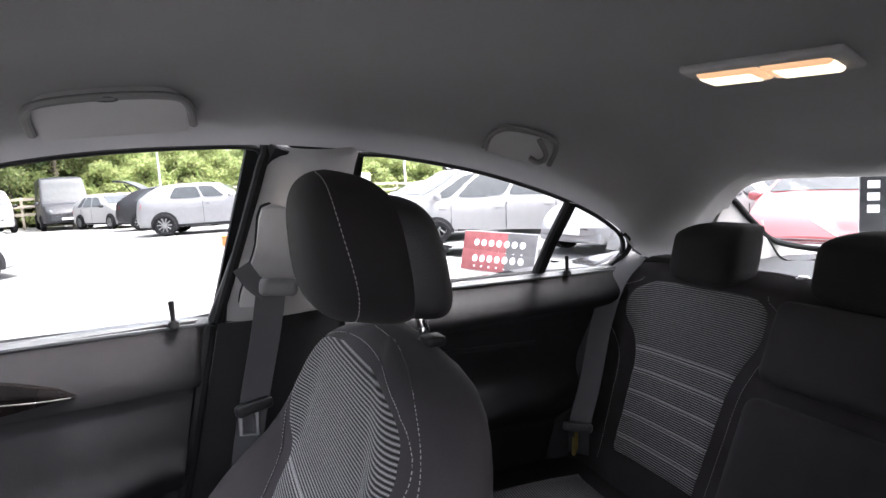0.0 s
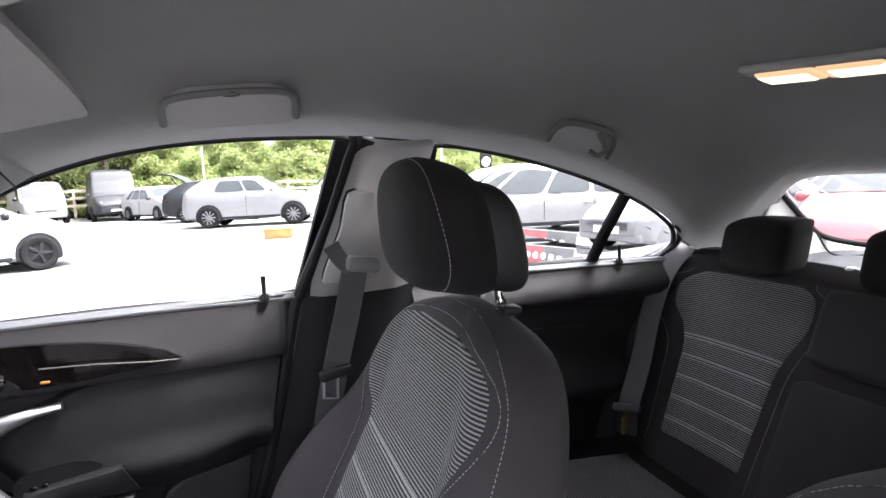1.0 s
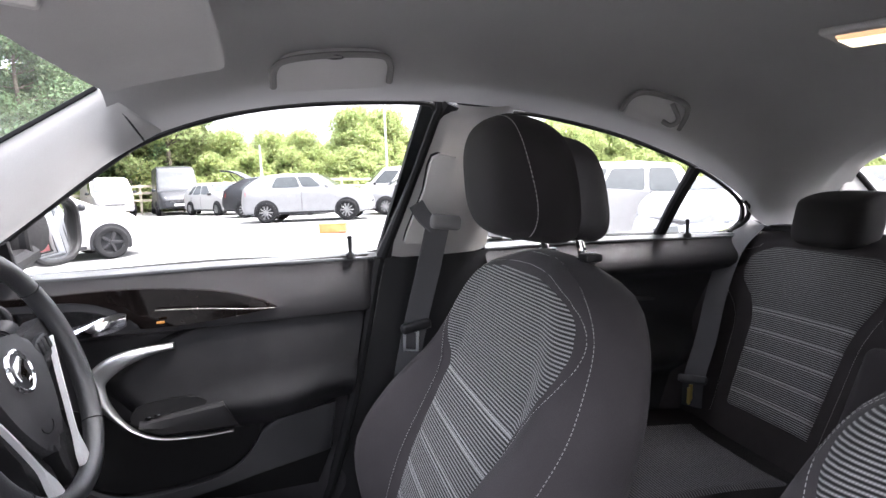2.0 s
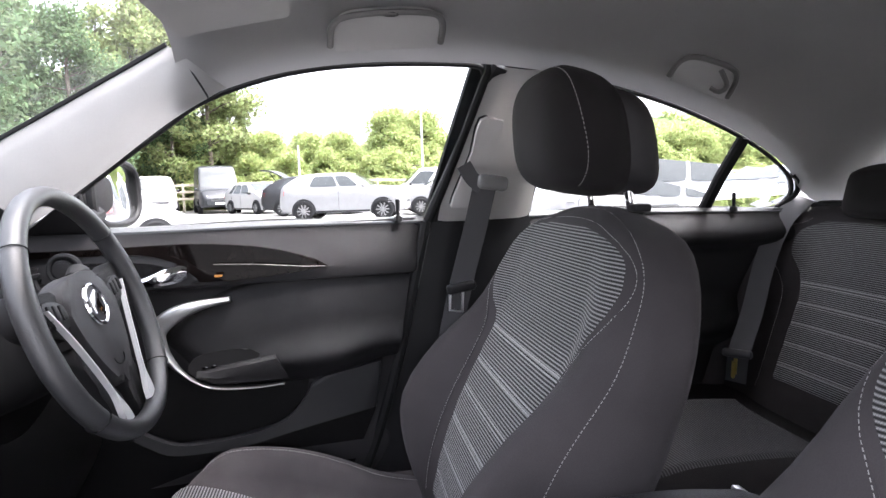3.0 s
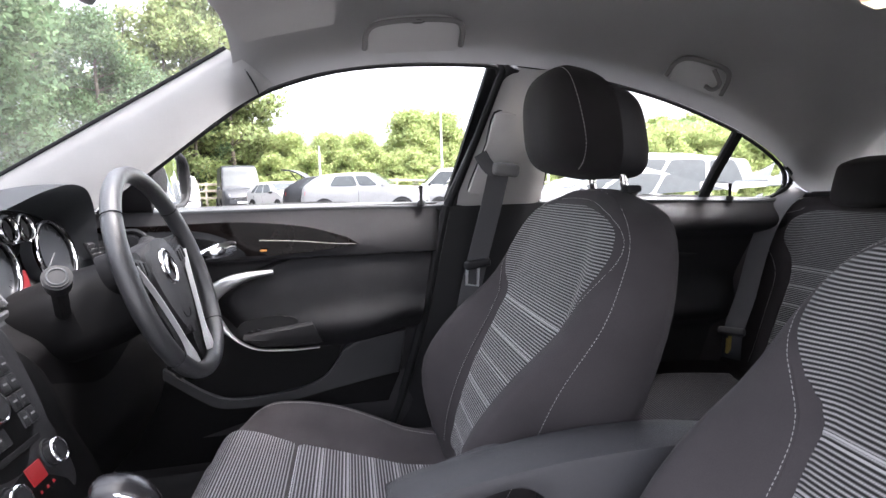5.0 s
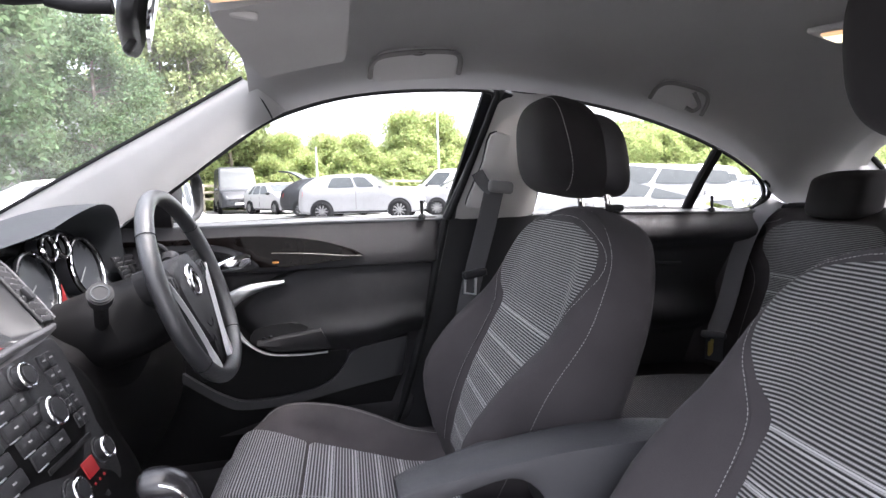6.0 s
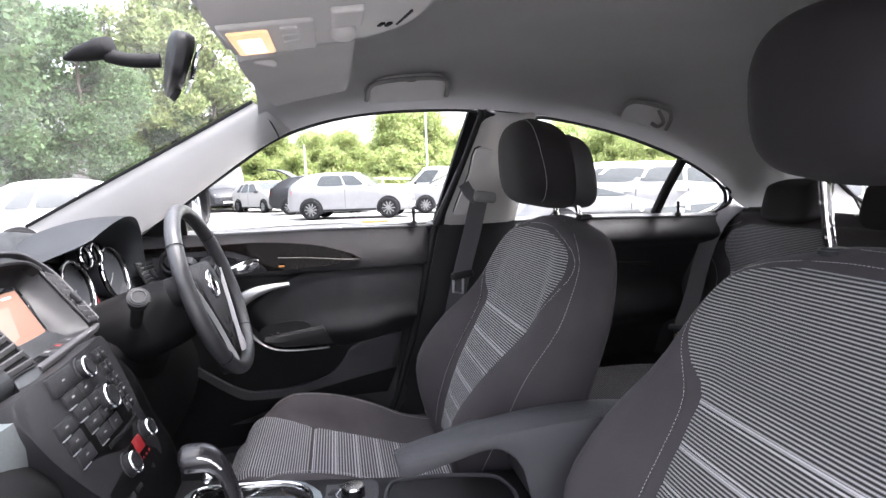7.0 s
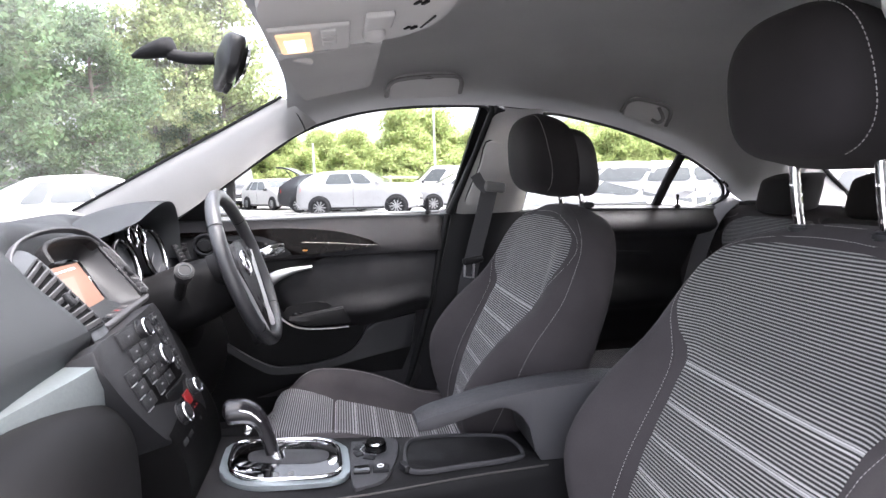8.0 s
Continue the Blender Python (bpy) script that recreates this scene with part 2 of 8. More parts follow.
def curve(pts, n=8, closed=False):
    """A smooth line through the points."""
    pts = [Vector(p) for p in pts]
    out, m = [], len(pts)
    for i in range(m if closed else m - 1):
        p0, p1 = pts[i - 1] if closed or i else pts[0] * 2 - pts[1], pts[i]
        p2 = pts[(i + 1) % m]
        p3 = pts[(i + 2) % m] if closed or i + 2 < m else p2 * 2 - p1
        for j in range(n):
            t = j / n
            out.append(0.5 * (2 * p1 + (p2 - p0) * t + (2 * p0 - 5 * p1 + 4 * p2 - p3) * t * t + (3 * p1 - p0 - 3 * p2 + p3) * t**3))
    if not closed:
        out.append(pts[-1])
    return out


def grid(bm, fn, nu, nv, wrap=False, uv=None):
    """A surface fn(u, v), u and v from 0 to 1."""
    rows = [[bm.verts.new(fn(i / nu, j / nv)) for i in range(nu if wrap else nu + 1)] for j in range(nv + 1)]
    lay = bm.loops.layers.uv.verify() if uv else None
    for j in range(nv):
        for i in range(nu):
            k = (i + 1) % nu if wrap else i + 1
            f = bm.faces.new((rows[j][i], rows[j][k], rows[j + 1][k], rows[j + 1][i]))
            if uv:
                for loop, (a, b) in zip(f.loops, ((i, j), (i + 1, j), (i + 1, j + 1), (i, j + 1))):
                    loop[lay].uv = uv(a / nu, b / nv)
    return rows


def loft(bm, rings, caps=True):
    rows = [[bm.verts.new(p) for p in r] for r in rings]
    n = len(rows[0])
    for a, b in zip(rows, rows[1:]):
        for i in range(n):
            bm.faces.new((a[i], a[(i + 1) % n], b[(i + 1) % n], b[i]))
    if caps:
        bm.faces.new(rows[0][::-1])
        bm.faces.new(rows[-1])
    return rows


def sweep(bm, path, profile, up=(0, 0, 1), closed=False, caps=True):
    """Moves a flat profile of (side, up) points along a path."""
    path, up = [Vector(p) for p in path], Vector(up)
    rings, m = [], len(path)
    for i, p in enumerate(path):
        a = path[(i - 1) % m] if closed or i else path[0]
        b = path[(i + 1) % m] if closed or i + 1 < m else path[-1]
        t = (b - a).normalized()
        s = t.cross(up)
        s = s.normalized() if s.length > 1e-5 else V(0, 1, 0)
        u = s.cross(t)
        rings.append([p + s * x + u * y for x, y in profile])
    if closed:
        rings.append(rings[0])
        rows = loft(bm, rings, False)
        bmesh.ops.remove_doubles(bm, verts=rows[0] + rows[-1], dist=1e-6)
    else:
        loft(bm, rings, caps)


def circle(r, n=10, ry=None):
    return [(r * math.cos(2 * math.pi * i / n), (ry or r) * math.sin(2 * math.pi * i / n)) for i in range(n)]


def rect(w, h, b=0.2):
    """A profile w by h with its corners cut."""
    c = min(w, h) * b
    return [(-w / 2 + c, -h / 2), (w / 2 - c, -h / 2), (w / 2, -h / 2 + c), (w / 2, h / 2 - c), (w / 2 - c, h / 2), (-w / 2 + c, h / 2), (-w / 2, h / 2 - c), (-w / 2, -h / 2 + c)]


def box(bm, m, size, bevel=0.004, seg=2):
    """A box with rounded edges at the pose m (or place)."""
    if not isinstance(m, Matrix):
        m = Matrix.Translation(m)
    t = bmesh.new()
    bmesh.ops.create_cube(t, size=1, matrix=Matrix.Diagonal((*size, 1)))
    if bevel:
        bmesh.ops.bevel(t, geom=t.edges[:], offset=min(bevel, min(size) * 0.45), segments=seg, profile=0.5, affect="EDGES")
    bmesh.ops.transform(t, matrix=m, verts=t.verts)
    merge(bm, t)


def merge(bm, t):
    me = bpy.data.meshes.new("scratch")
    t.to_mesh(me)
    t.free()
    bm.from_mesh(me)
    bpy.data.meshes.remove(me)


def disc(bm, m, r1, r2, depth, n=24, bevel=0.0):
    """A round bar along the pose's z axis."""
    t = bmesh.new()
    bmesh.ops.create_cone(t, cap_ends=True, segments=n, radius1=r1, radius2=r2, depth=depth, matrix=m)
    if bevel:
        bmesh.ops.bevel(t, geom=[e for e in t.edges if len(e.link_faces) == 2 and e.calc_face_angle() > 0.9], offset=bevel, segments=2, affect="EDGES")
    merge(bm, t)


def ring(bm, m, radius, tube, n=32, k=8):
    """A torus about the pose's z axis."""
    rows = []
    for i in range(n):
        a = 2 * math.pi * i / n
        rows.append([bm.verts.new(m @ V((radius + tube * math.cos(b)) * math.cos(a), (radius + tube * math.cos(b)) * math.sin(a), tube * math.sin(b)))
                     for b in [2 * math.pi * j / k for j in range(k)]])
    for i in range(n):
        for j in range(k):
            bm.faces.new((rows[i][j], rows[(i + 1) % n][j], rows[(i + 1) % n][(j + 1) % k], rows[i][(j + 1) % k]))


def plate(bm, outline, way, depth, bevel=0.003):
    """A flat piece with this outline, depth thick towards way, its upper edge rounded."""
    t = bmesh.new()
    way = Vector(way).normalized()
    low = [t.verts.new(p) for p in outline]
    high = [t.verts.new(Vector(p) + way * depth) for p in outline]
    n = len(low)
    top = t.faces.new(high)
    t.faces.new(low[::-1])
    for i in range(n):
        t.faces.new((low[i], low[(i + 1) % n], high[(i + 1) % n], high[i]))
    if bevel:
        bmesh.ops.bevel(t, geom=top.edges[:], offset=bevel, segments=2, profile=0.5, affect="EDGES", clamp_overlap=True)
    merge(bm, t)


def blob(bm, centre, a, b, c, p=2.6, q=2.6, nu=36, nv=20, bend=None):
    """A cushion-like superellipsoid; a, b, c are its half sizes."""
    def s(v, e):
        return math.copysign(abs(v) ** (2 / e), v)

    def fn(u, v):
        th, ph = 2 * math.pi * u, math.pi * (0.0005 + 0.999 * v) - math.pi / 2
        w = V(a * s(math.cos(ph), q) * s(math.cos(th), p), b * s(math.cos(ph), q) * s(math.sin(th), p), c * s(math.sin(ph), q))
        return Vector(centre) + (bend(w) if bend else w)
    grid(bm, fn, nu, nv, wrap=True)


def stitches(bm, path, normal=None, long=0.0036, gap=0.0022, wide=0.0008):
    """Single visible stitches along a seam."""
    path = [Vector(p) for p in path]
    total, at = [0.0], 0.0
    for a, b in zip(path, path[1:]):
        total.append(total[-1] + (b - a).length)

    def place(d):
        for k in range(len(path) - 1):
            if total[k + 1] >= d:
                f = (d - total[k]) / max(1e-9, total[k + 1] - total[k])
                return path[k].lerp(path[k + 1], f)
        return path[-1]
    while at + long < total[-1]:
        a, b = place(at), place(at + long)
        t = (b - a).normalized()
        s = t.cross(Vector(normal or (1, 0, 0.2)))
        s = (s.normalized() if s.length > 1e-4 else V(0, 0, 1)) * wide / 2
        u = s.cross(t).normalized() * wide / 2
        vs = [bm.verts.new(p + x + y) for p in (a, b) for x, y in ((-s, -u), (s, -u), (s, u), (-s, u))]
        for f in ((0, 1, 5, 4), (1, 2, 6, 5), (2, 3, 7, 6), (3, 0, 4, 7), (3, 2, 1, 0), (4, 5, 6, 7)):
            bm.faces.new([vs[i] for i in f])
        at += long + gap


# the inner face of the driver's side: upright below the windows, leaning inwards above
BELT = 0.968


def side_y(x, z):
    return 0.782 + 0.08 * x - 0.62 * max(0.0, z - 0.97)


def on_side(x, z, inward=0.0):
    return V(x, side_y(x, z) - inward, z)


def other(y):
    """The mirrored place on the passenger's side."""
    return 0.1 - y


# ---- cabin shell ----
ROOF = [(-0.74, 1.272), (-0.6, 1.302), (-0.4, 1.336), (-0.2, 1.348), (0.1, 1.342), (0.3, 1.327), (0.48, 1.304), (0.65, 1.265), (0.85, 1.200), (1.0, 1.138)]
EDGE = [(-0.74, 1.15), (-0.66, 1.188), (-0.6, 1.212), (-0.5, 1.238), (-0.36, 1.254), (-0.2, 1.256), (-0.1, 1.252), (0.03, 1.238), (0.18, 1.212), (0.31, 1.180), (0.46, 1.132), (0.57, 1.087), (0.66, 1.040), (0.70, 1.005), (0.76, 0.965), (0.85, 0.955), (1.0, 0.95)]


def roof_point(x, q, lift=0.0):
    """The headliner across the car: q runs from -1 on the passenger's side to 1 on the driver's."""
    ze, zc = lerp(EDGE, x), lerp(ROOF, x)
    if q < 0:
        ze += 0.075 * (1 - smooth(-0.66, -0.40, x))
    ye = side_y(x, ze)
    if x > 0.7:
        ye = side_y(0.7, 1.0) + 0.07 * (x - 0.7)
    half = ye - 0.05
    e = 7.0 - 2.6 * smooth(0.45, 0.75, x) + 12 * smooth(0.84, 1.0, x)
    return V(x, 0.05 + half * math.copysign(abs(math.sin(q * math.pi / 2)) ** 0.9, q), zc - (zc - ze) * abs(math.sin(q * math.pi / 2)) ** e + lift)


bm = bmesh.new()
grid(bm, lambda u, v: roof_point((-0.652 - 0.032 * (2 * u - 1) ** 2) * (1 - v) + v, 2 * u - 1), 56, 72)
bmesh.ops.solidify(bm, geom=bm.faces[:], thickness=-0.03)
tagged(finish("ceiling", bm, LINER, angle=60), "light grey cloth headliner running down into the rear pillars", "ceiling", kind="structure")

bm = bmesh.new()
grid(bm, lambda u, v: roof_point(-0.655 + 1.67 * v, (2 * u - 1) * 0.97, 0.045) , 30, 36)
bmesh.ops.solidify(bm, geom=bm.faces[:], thickness=-0.006)
tagged(finish("roof", bm, ENAMEL, angle=60), "grey painted steel roof skin", "roof", kind="structure")

# carpeted floor, tunnel sides and the closed left side, rear shelf, bulkhead
bm = bmesh.new()
box(bm, (-0.15, 0.05, 0.19), (2.5, 1.56, 0.04), 0.01)
tagged(finish("floor", bm, CARPET), "black carpeted car floor", "floor", kind="structure")
bm = bmesh.new()
box(bm, (-1.40, 0.05, 0.56), (0.05, 1.5, 0.72), 0.01)
tagged(finish("wall_front", bm, CARPET), "black lined bulkhead under the dashboard", "wall", kind="structure")
bm = bmesh.new()
box(bm, (1.32, 0.05, 0.55), (0.05, 1.5, 0.7), 0.01)
tagged(finish("wall_rear", bm, CARPET), "black lined tail panel of the boot", "wall", kind="structure")
for s, nm in ((1, "sill_right"), (-1, "sill_left")):
    bm = bmesh.new()
    y = 0.74 if s > 0 else other(0.74)
    box(bm, (-0.2, y, 0.30), (1.9, 0.12, 0.22), 0.03, 3)
    tagged(finish(nm, bm, HARD), "black plastic door sill", "sill", kind="structure")


def arc_strip(bm, low, high, bulge, way, n=6):
    """A padded strip between two lines."""
    way = Vector(way).normalized()

    def fn(u, v):
        k = u * (len(low) - 1)
        i = min(int(k), len(low) - 2)
        a, b = low[i].lerp(low[i + 1], k - i), high[i].lerp(high[i + 1], k - i)
        return a.lerp(b, v) + way * bulge * math.sin(math.pi * v) ** 0.7
    grid(bm, fn, len(low) * 2, n)


# windscreen pillars: padded, pale
for s in (1, -1):
    low = curve([V(-0.60, 0.575, 1.212), V(-0.70, 0.606, 1.160), V(-0.825, 0.645, 1.078), V(-0.93, 0.668, 1.010), V(-1.04, 0.685, 0.945)], 6)
    high = curve([V(-0.677, 0.541, 1.272), V(-0.776, 0.563, 1.223), V(-0.875, 0.585, 1.175), V(-1.064, 0.626, 1.084), V(-1.214, 0.66, 1.011)], 6)
    if s < 0:
        low, high = [[V(p.x, other(p.y), p.z + 0.085 * smooth(-1.15, -0.9, p.x)) for p in row] for row in (low, high)]
    bm = bmesh.new()
    arc_strip(bm, low, high, 0.022, (0.25, -s * 0.85, -0.15), 10)
    bmesh.ops.solidify(bm, geom=bm.faces[:], thickness=0.02)
    tagged(finish("pillar_front_right" if s > 0 else "pillar_front_left", bm, PILLAR, angle=60), "pale grey padded windscreen pillar trim", "pillar", kind="structure")
    if s > 0:
        bm = bmesh.new()
        a, b = V(-0.668, 0.545, 1.269), V(-0.630, 0.586, 1.198)
        sweep(bm, [a.lerp(b, k / 12) + V(0.25, -0.85, -0.15) * (0.0255 * math.sin(math.pi * k / 12) ** 0.7) for k in range(13)], circle(0.0022, 6), (0, 1, 0))
        tagged(finish("trim_joint", bm, HARD), "dark joint between pillar trim and headliner", "joint", kind="structure")
    bm = bmesh.new()
    sweep(bm, [p + V(-0.002, 0, 0.002) for p in high], rect(0.007, 0.006), (0, 1, 0))
    tagged(finish("seal_windscreen_right" if s > 0 else "seal_windscreen_left", bm, RUBBER), "black rubber edge seal of the windscreen", "seal", kind="structure")

# windscreen and rear screen
bm = bmesh.new()


def screen(u, v):
    """The windscreen bows forward and up in its middle."""
    half = 0.52 + 0.18 * v
    return V(-0.62 - 0.74 * v, 0.05 + half * (2 * u - 1), 1.3185 - 0.3505 * v + 0.052 * (1 - (2 * u - 1) ** 2))


grid(bm, screen, 28, 20)
bmesh.ops.solidify(bm, geom=bm.faces[:], thickness=0.004)
ws = tagged(finish("window_1", bm, SCREENGLASS), "clear raked windscreen glass", "window", kind="structure")
ws.visible_shadow = False

bm = bmesh.new()
plate(bm, [V(1.005, 0.05 - 0.70, 1.142), V(1.005, 0.05 + 0.70, 1.142), V(1.44, 0.05 + 0.73, 0.925), V(1.44, 0.05 - 0.73, 0.925)], (0.45, 0, 0.89), 0.004, 0)
rw = tagged(finish("window_2", bm, PANE, smooth=False), "clear sloping rear screen", "window", kind="structure")
rw.visible_shadow = False

# tailgate flanks beside the rear screen, and the shelf behind the seats
for s in (1, -1):
    bm = bmesh.new()
    pts = [V(0.955, 0.83, 1.03), V(0.985, 0.83, 1.075), V(1.012, 0.83, 1.086), V(1.086, 0.83, 1.021), V(1.165, 0.83, 0.966), V(1.32, 0.83, 0.915), V(1.32, 0.83, 0.87), V(0.94, 0.83, 0.88)]
    pts = [p if s > 0 else V(p.x, other(p.y), p.z) for p in pts]
    plate(bm, pts, (0, -s, 0), 0.03, 0.006)
    tagged(finish("pillar_rear_right" if s > 0 else "pillar_rear_left", bm, PALE), "pale grey tailgate side trim beside the rear screen", "pillar", kind="structure")
bm = bmesh.new()
grid(bm, lambda u, v: V(0.93 + 0.47 * v, 0.05 + (2 * u - 1) * 0.76, 0.905 + 0.02 * math.sin(math.pi * v)), 12, 8)
bmesh.ops.solidify(bm, geom=bm.faces[:], thickness=0.02)
shelf = tagged(finish("parcel_shelf", bm, DASHTOP), "grey carpet-covered parcel shelf behind the rear seats", "shelf")
bm = bmesh.new()
sweep(bm, curve([V(0.985, 0.797, 1.105), V(1.017, 0.797, 1.085), V(1.086, 0.797, 1.021), V(1.165, 0.797, 0.966), V(1.24, 0.70, 0.942), V(1.30, 0.55, 0.935)], 6), circle(0.008, 8))
tagged(finish("seal_tailgate", bm, RUBBER), "black rubber seal along the tailgate opening", "seal", kind="structure")
bm = bmesh.new()
sweep(bm, curve([V(1.10, 0.770, 0.985), V(1.13, 0.74, 0.925), V(1.20, 0.66, 0.932), V(1.27, 0.56, 0.955)], 6), circle(0.003, 6))
tagged(finish("support_strap", bm, RUBBER), "thin black strap from the tailgate to the shelf", "strap")

# window openings of the driver's side
FRONT = [(-0.240, 0.972), (-0.196, 1.080), (-0.145, 1.212), (-0.146, 1.243), (-0.18, 1.256), (-0.36, 1.254), (-0.50, 1.238), (-0.63, 1.200), (-0.72, 1.148), (-0.83, 1.077), (-0.93, 1.008), (-0.975, 0.976), (-0.80, 0.974), (-0.55, 0.977)]
REAR = [(-0.012, 0.969), (-0.010, 1.08), (0.0, 1.215), (0.03, 1.237), (0.18, 1.212), (0.31, 1.180), (0.46, 1.132), (0.57, 1.087), (0.66, 1.038), (0.695, 1.003), (0.698, 0.972), (0.64, 0.950), (0.42, 0.962), (0.20, 0.970)]


def opening(points):
    return curve([on_side(x, z) for x, z in points], 5, True)


for pts, name, label in ((FRONT, "seal_front_window", "black rubber seal round the front side window"), (REAR, "seal_rear_window", "black rubber seal round the rear side window")):
    bm = bmesh.new()
    sweep(bm, [p + V(0, 0.014, 0) for p in opening(pts)], rect(0.009, 0.014, 0.3), (0, 1, 0.6), closed=True)
    tagged(finish(name, bm, RUBBER), label, "seal", kind="structure")


def window_pane(name, pts, label):
    bm = bmesh.new()
    ring_pts = [p + V(0, 0.018, 0.0) for p in opening(pts)]
    plate(bm, ring_pts, (0, 1, 0.6), 0.004, 0)
    ob = tagged(finish(name, bm, PANE, smooth=False), label, "window", kind="structure")
    ob.visible_shadow = False
    return ob


def dimming_glass(name, tone):
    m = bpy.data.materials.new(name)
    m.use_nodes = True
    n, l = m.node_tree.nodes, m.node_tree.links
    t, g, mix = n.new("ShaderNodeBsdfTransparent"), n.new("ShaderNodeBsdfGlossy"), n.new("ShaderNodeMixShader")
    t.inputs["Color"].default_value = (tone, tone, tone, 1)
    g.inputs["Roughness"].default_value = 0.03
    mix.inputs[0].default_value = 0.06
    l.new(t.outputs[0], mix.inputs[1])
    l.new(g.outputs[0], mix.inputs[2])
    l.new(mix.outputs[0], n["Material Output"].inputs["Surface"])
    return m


# added out of view: its grey tone cuts daylight on the rear cabin
DIMPANE = dimming_glass("grey glass dimming unseen rear daylight", 0.40)
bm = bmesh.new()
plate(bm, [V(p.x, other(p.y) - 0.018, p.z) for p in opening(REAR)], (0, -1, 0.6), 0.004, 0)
tagged(finish("unseen_dim_pane", bm, DIMPANE, smooth=False), "unseen pane dimming daylight through the passenger's side rear opening", "window", kind="structure")
window_pane("window_3", FRONT, "clear front door window glass")
window_pane("window_4", REAR, "clear rear door window glass")

# door frames: the black band behind each opening's rear edge, the strip of the fixed rear quarter
bm = bmesh.new()
sweep(bm, curve([on_side(-0.236, 0.955, -0.005), on_side(-0.180, 1.09, -0.004), on_side(-0.129, 1.226, -0.004), on_side(-0.117, 1.252, -0.002)], 5), rect(0.034, 0.022, 0.3), (0, 1, 0.6))
tagged(finish("door_frame_front", bm, HARD), "black upright of the front door frame", "frame", kind="structure")
bm = bmesh.new()
sweep(bm, [on_side(0.453, 0.955, -0.012), on_side(0.470, 1.03, -0.012), on_side(0.492, 1.122, -0.012)], rect(0.030, 0.02, 0.3), (0, 1, 0.6))
tagged(finish("window_divider", bm, RUBBER), "black upright between door glass and quarter glass", "frame", kind="structure")
bm = bmesh.new()
sweep(bm, curve([on_side(0.665, 0.952, -0.006), on_side(0.712, 0.985, -0.006), on_side(0.700, 1.016, -0.006), on_side(0.672, 1.036, -0.006)], 5), rect(0.012, 0.012, 0.3), (0, 1, 0.6))
tagged(finish("quarter_frame", bm, RUBBER), "black rear end of the quarter glass frame", "frame", kind="structure")

# centre pillar: pale upper trim with its slider cover, black lower trim
pil = thing("centre_pillar", (-0.12, 0.70, 0.30), "centre pillar with pale grey upper and black lower trim", "pillar", kind="structure")
bm = bmesh.new()
up = curve([on_side(-0.224, 0.966, 0.012), on_side(-0.196, 1.05, 0.014), on_side(-0.160, 1.16, 0.012), on_side(-0.140, 1.222, 0.008), on_side(-0.132, 1.240, 0.002), on_side(-0.130, 1.256, -0.010)], 6)
back = curve([on_side(-0.004, 0.966, 0.0), on_side(-0.006, 1.05, 0.004), on_side(-0.004, 1.16, 0.004), on_side(0.000, 1.212, 0.004), on_side(0.006, 1.236, 0.0), on_side(0.010, 1.252, -0.010)], 6)
arc_strip(bm, up, back, 0.018, (0, -0.85, -0.52), 12)
bmesh.ops.solidify(bm, geom=bm.faces[:], thickness=0.02)
part("upper_trim", bm, BTRIM, pil, "pale grey plastic upper trim", angle=60)
bm = bmesh.new()
cov = [on_side(x, z, 0.024) for x, z in ((-0.152, 1.160), (-0.112, 1.160), (-0.106, 1.150), (-0.104, 1.06), (-0.108, 1.005), (-0.118, 0.994), (-0.186, 0.994), (-0.194, 1.004), (-0.180, 1.05), (-0.163, 1.10))]
plate(bm, curve(cov, 3, True), (0, -0.85, -0.52), 0.009, 0.003)
part("slider_cover", bm, BTRIM, pil)
bm = bmesh.new()
sweep(bm, [p + V(0, 0.004, 0.002) for p in curve(cov, 3, True)], circle(0.0028, 6), (0, 1, 0.6), closed=True)
part("cover_gap", bm, HARD, pil, "dark gap round the slider cover")
bm = bmesh.new()
sweep(bm, [p + V(-0.009, 0.002, 0) for p in up], circle(0.008, 8), (0, 1, 0))
part("frame_seal", bm, RUBBER, pil, "black body seal along the door opening")
bm = bmesh.new()
lowF = curve([V(-0.232, side_y(-0.232, 0.9) - 0.016, 0.962), V(-0.262, side_y(-0.262, 0.9) - 0.018, 0.84), V(-0.302, side_y(-0.3, 0.9) - 0.02, 0.68), V(-0.36, side_y(-0.36, 0.9) - 0.022, 0.50), V(-0.42, side_y(-0.42, 0.9) - 0.03, 0.38)], 5)
lowB = curve([V(0.004, 0.775, 0.962), V(0.0, 0.776, 0.84), V(-0.01, 0.775, 0.68), V(-0.02, 0.77, 0.50), V(-0.02, 0.765, 0.38)], 5)
arc_strip(bm, lowF, lowB, 0.02, (0, -1, 0), 8)
bmesh.ops.solidify(bm, geom=bm.faces[:], thickness=0.02)
part("lower_trim", bm, HARD, pil, "black plastic lower trim", angle=60)
bm = bmesh.new()
sweep(bm, [p + V(-0.012, 0.0, 0) for p in lowF], circle(0.011, 8), (0, 1, 0))
part("door_seal", bm, RUBBER, pil)

bm = bmesh.new()
plate(bm, [on_side(-0.245, 0.95, -0.045), on_side(-0.160, 1.27, -0.045), on_side(0.03, 1.27, -0.045), on_side(0.005, 0.95, -0.045)], (0, 0.85, 0.52), 0.015, 0)
part("outer_panel", bm, RUBBER, pil)

# outer skin behind the doors and pillars
bm = bmesh.new()
grid(bm, lambda u, v: V(-1.15 + 2.45 * u, 0.875 + 0.06 * (-1.15 + 2.45 * u) + 0.02 * math.sin(math.pi * v), 0.10 + 0.85 * v), 24, 8)
bmesh.ops.solidify(bm, geom=bm.faces[:], thickness=0.02)
tagged(finish("wall_outer_right", bm, ENAMEL), "grey painted outer side of the car", "car body", kind="structure")

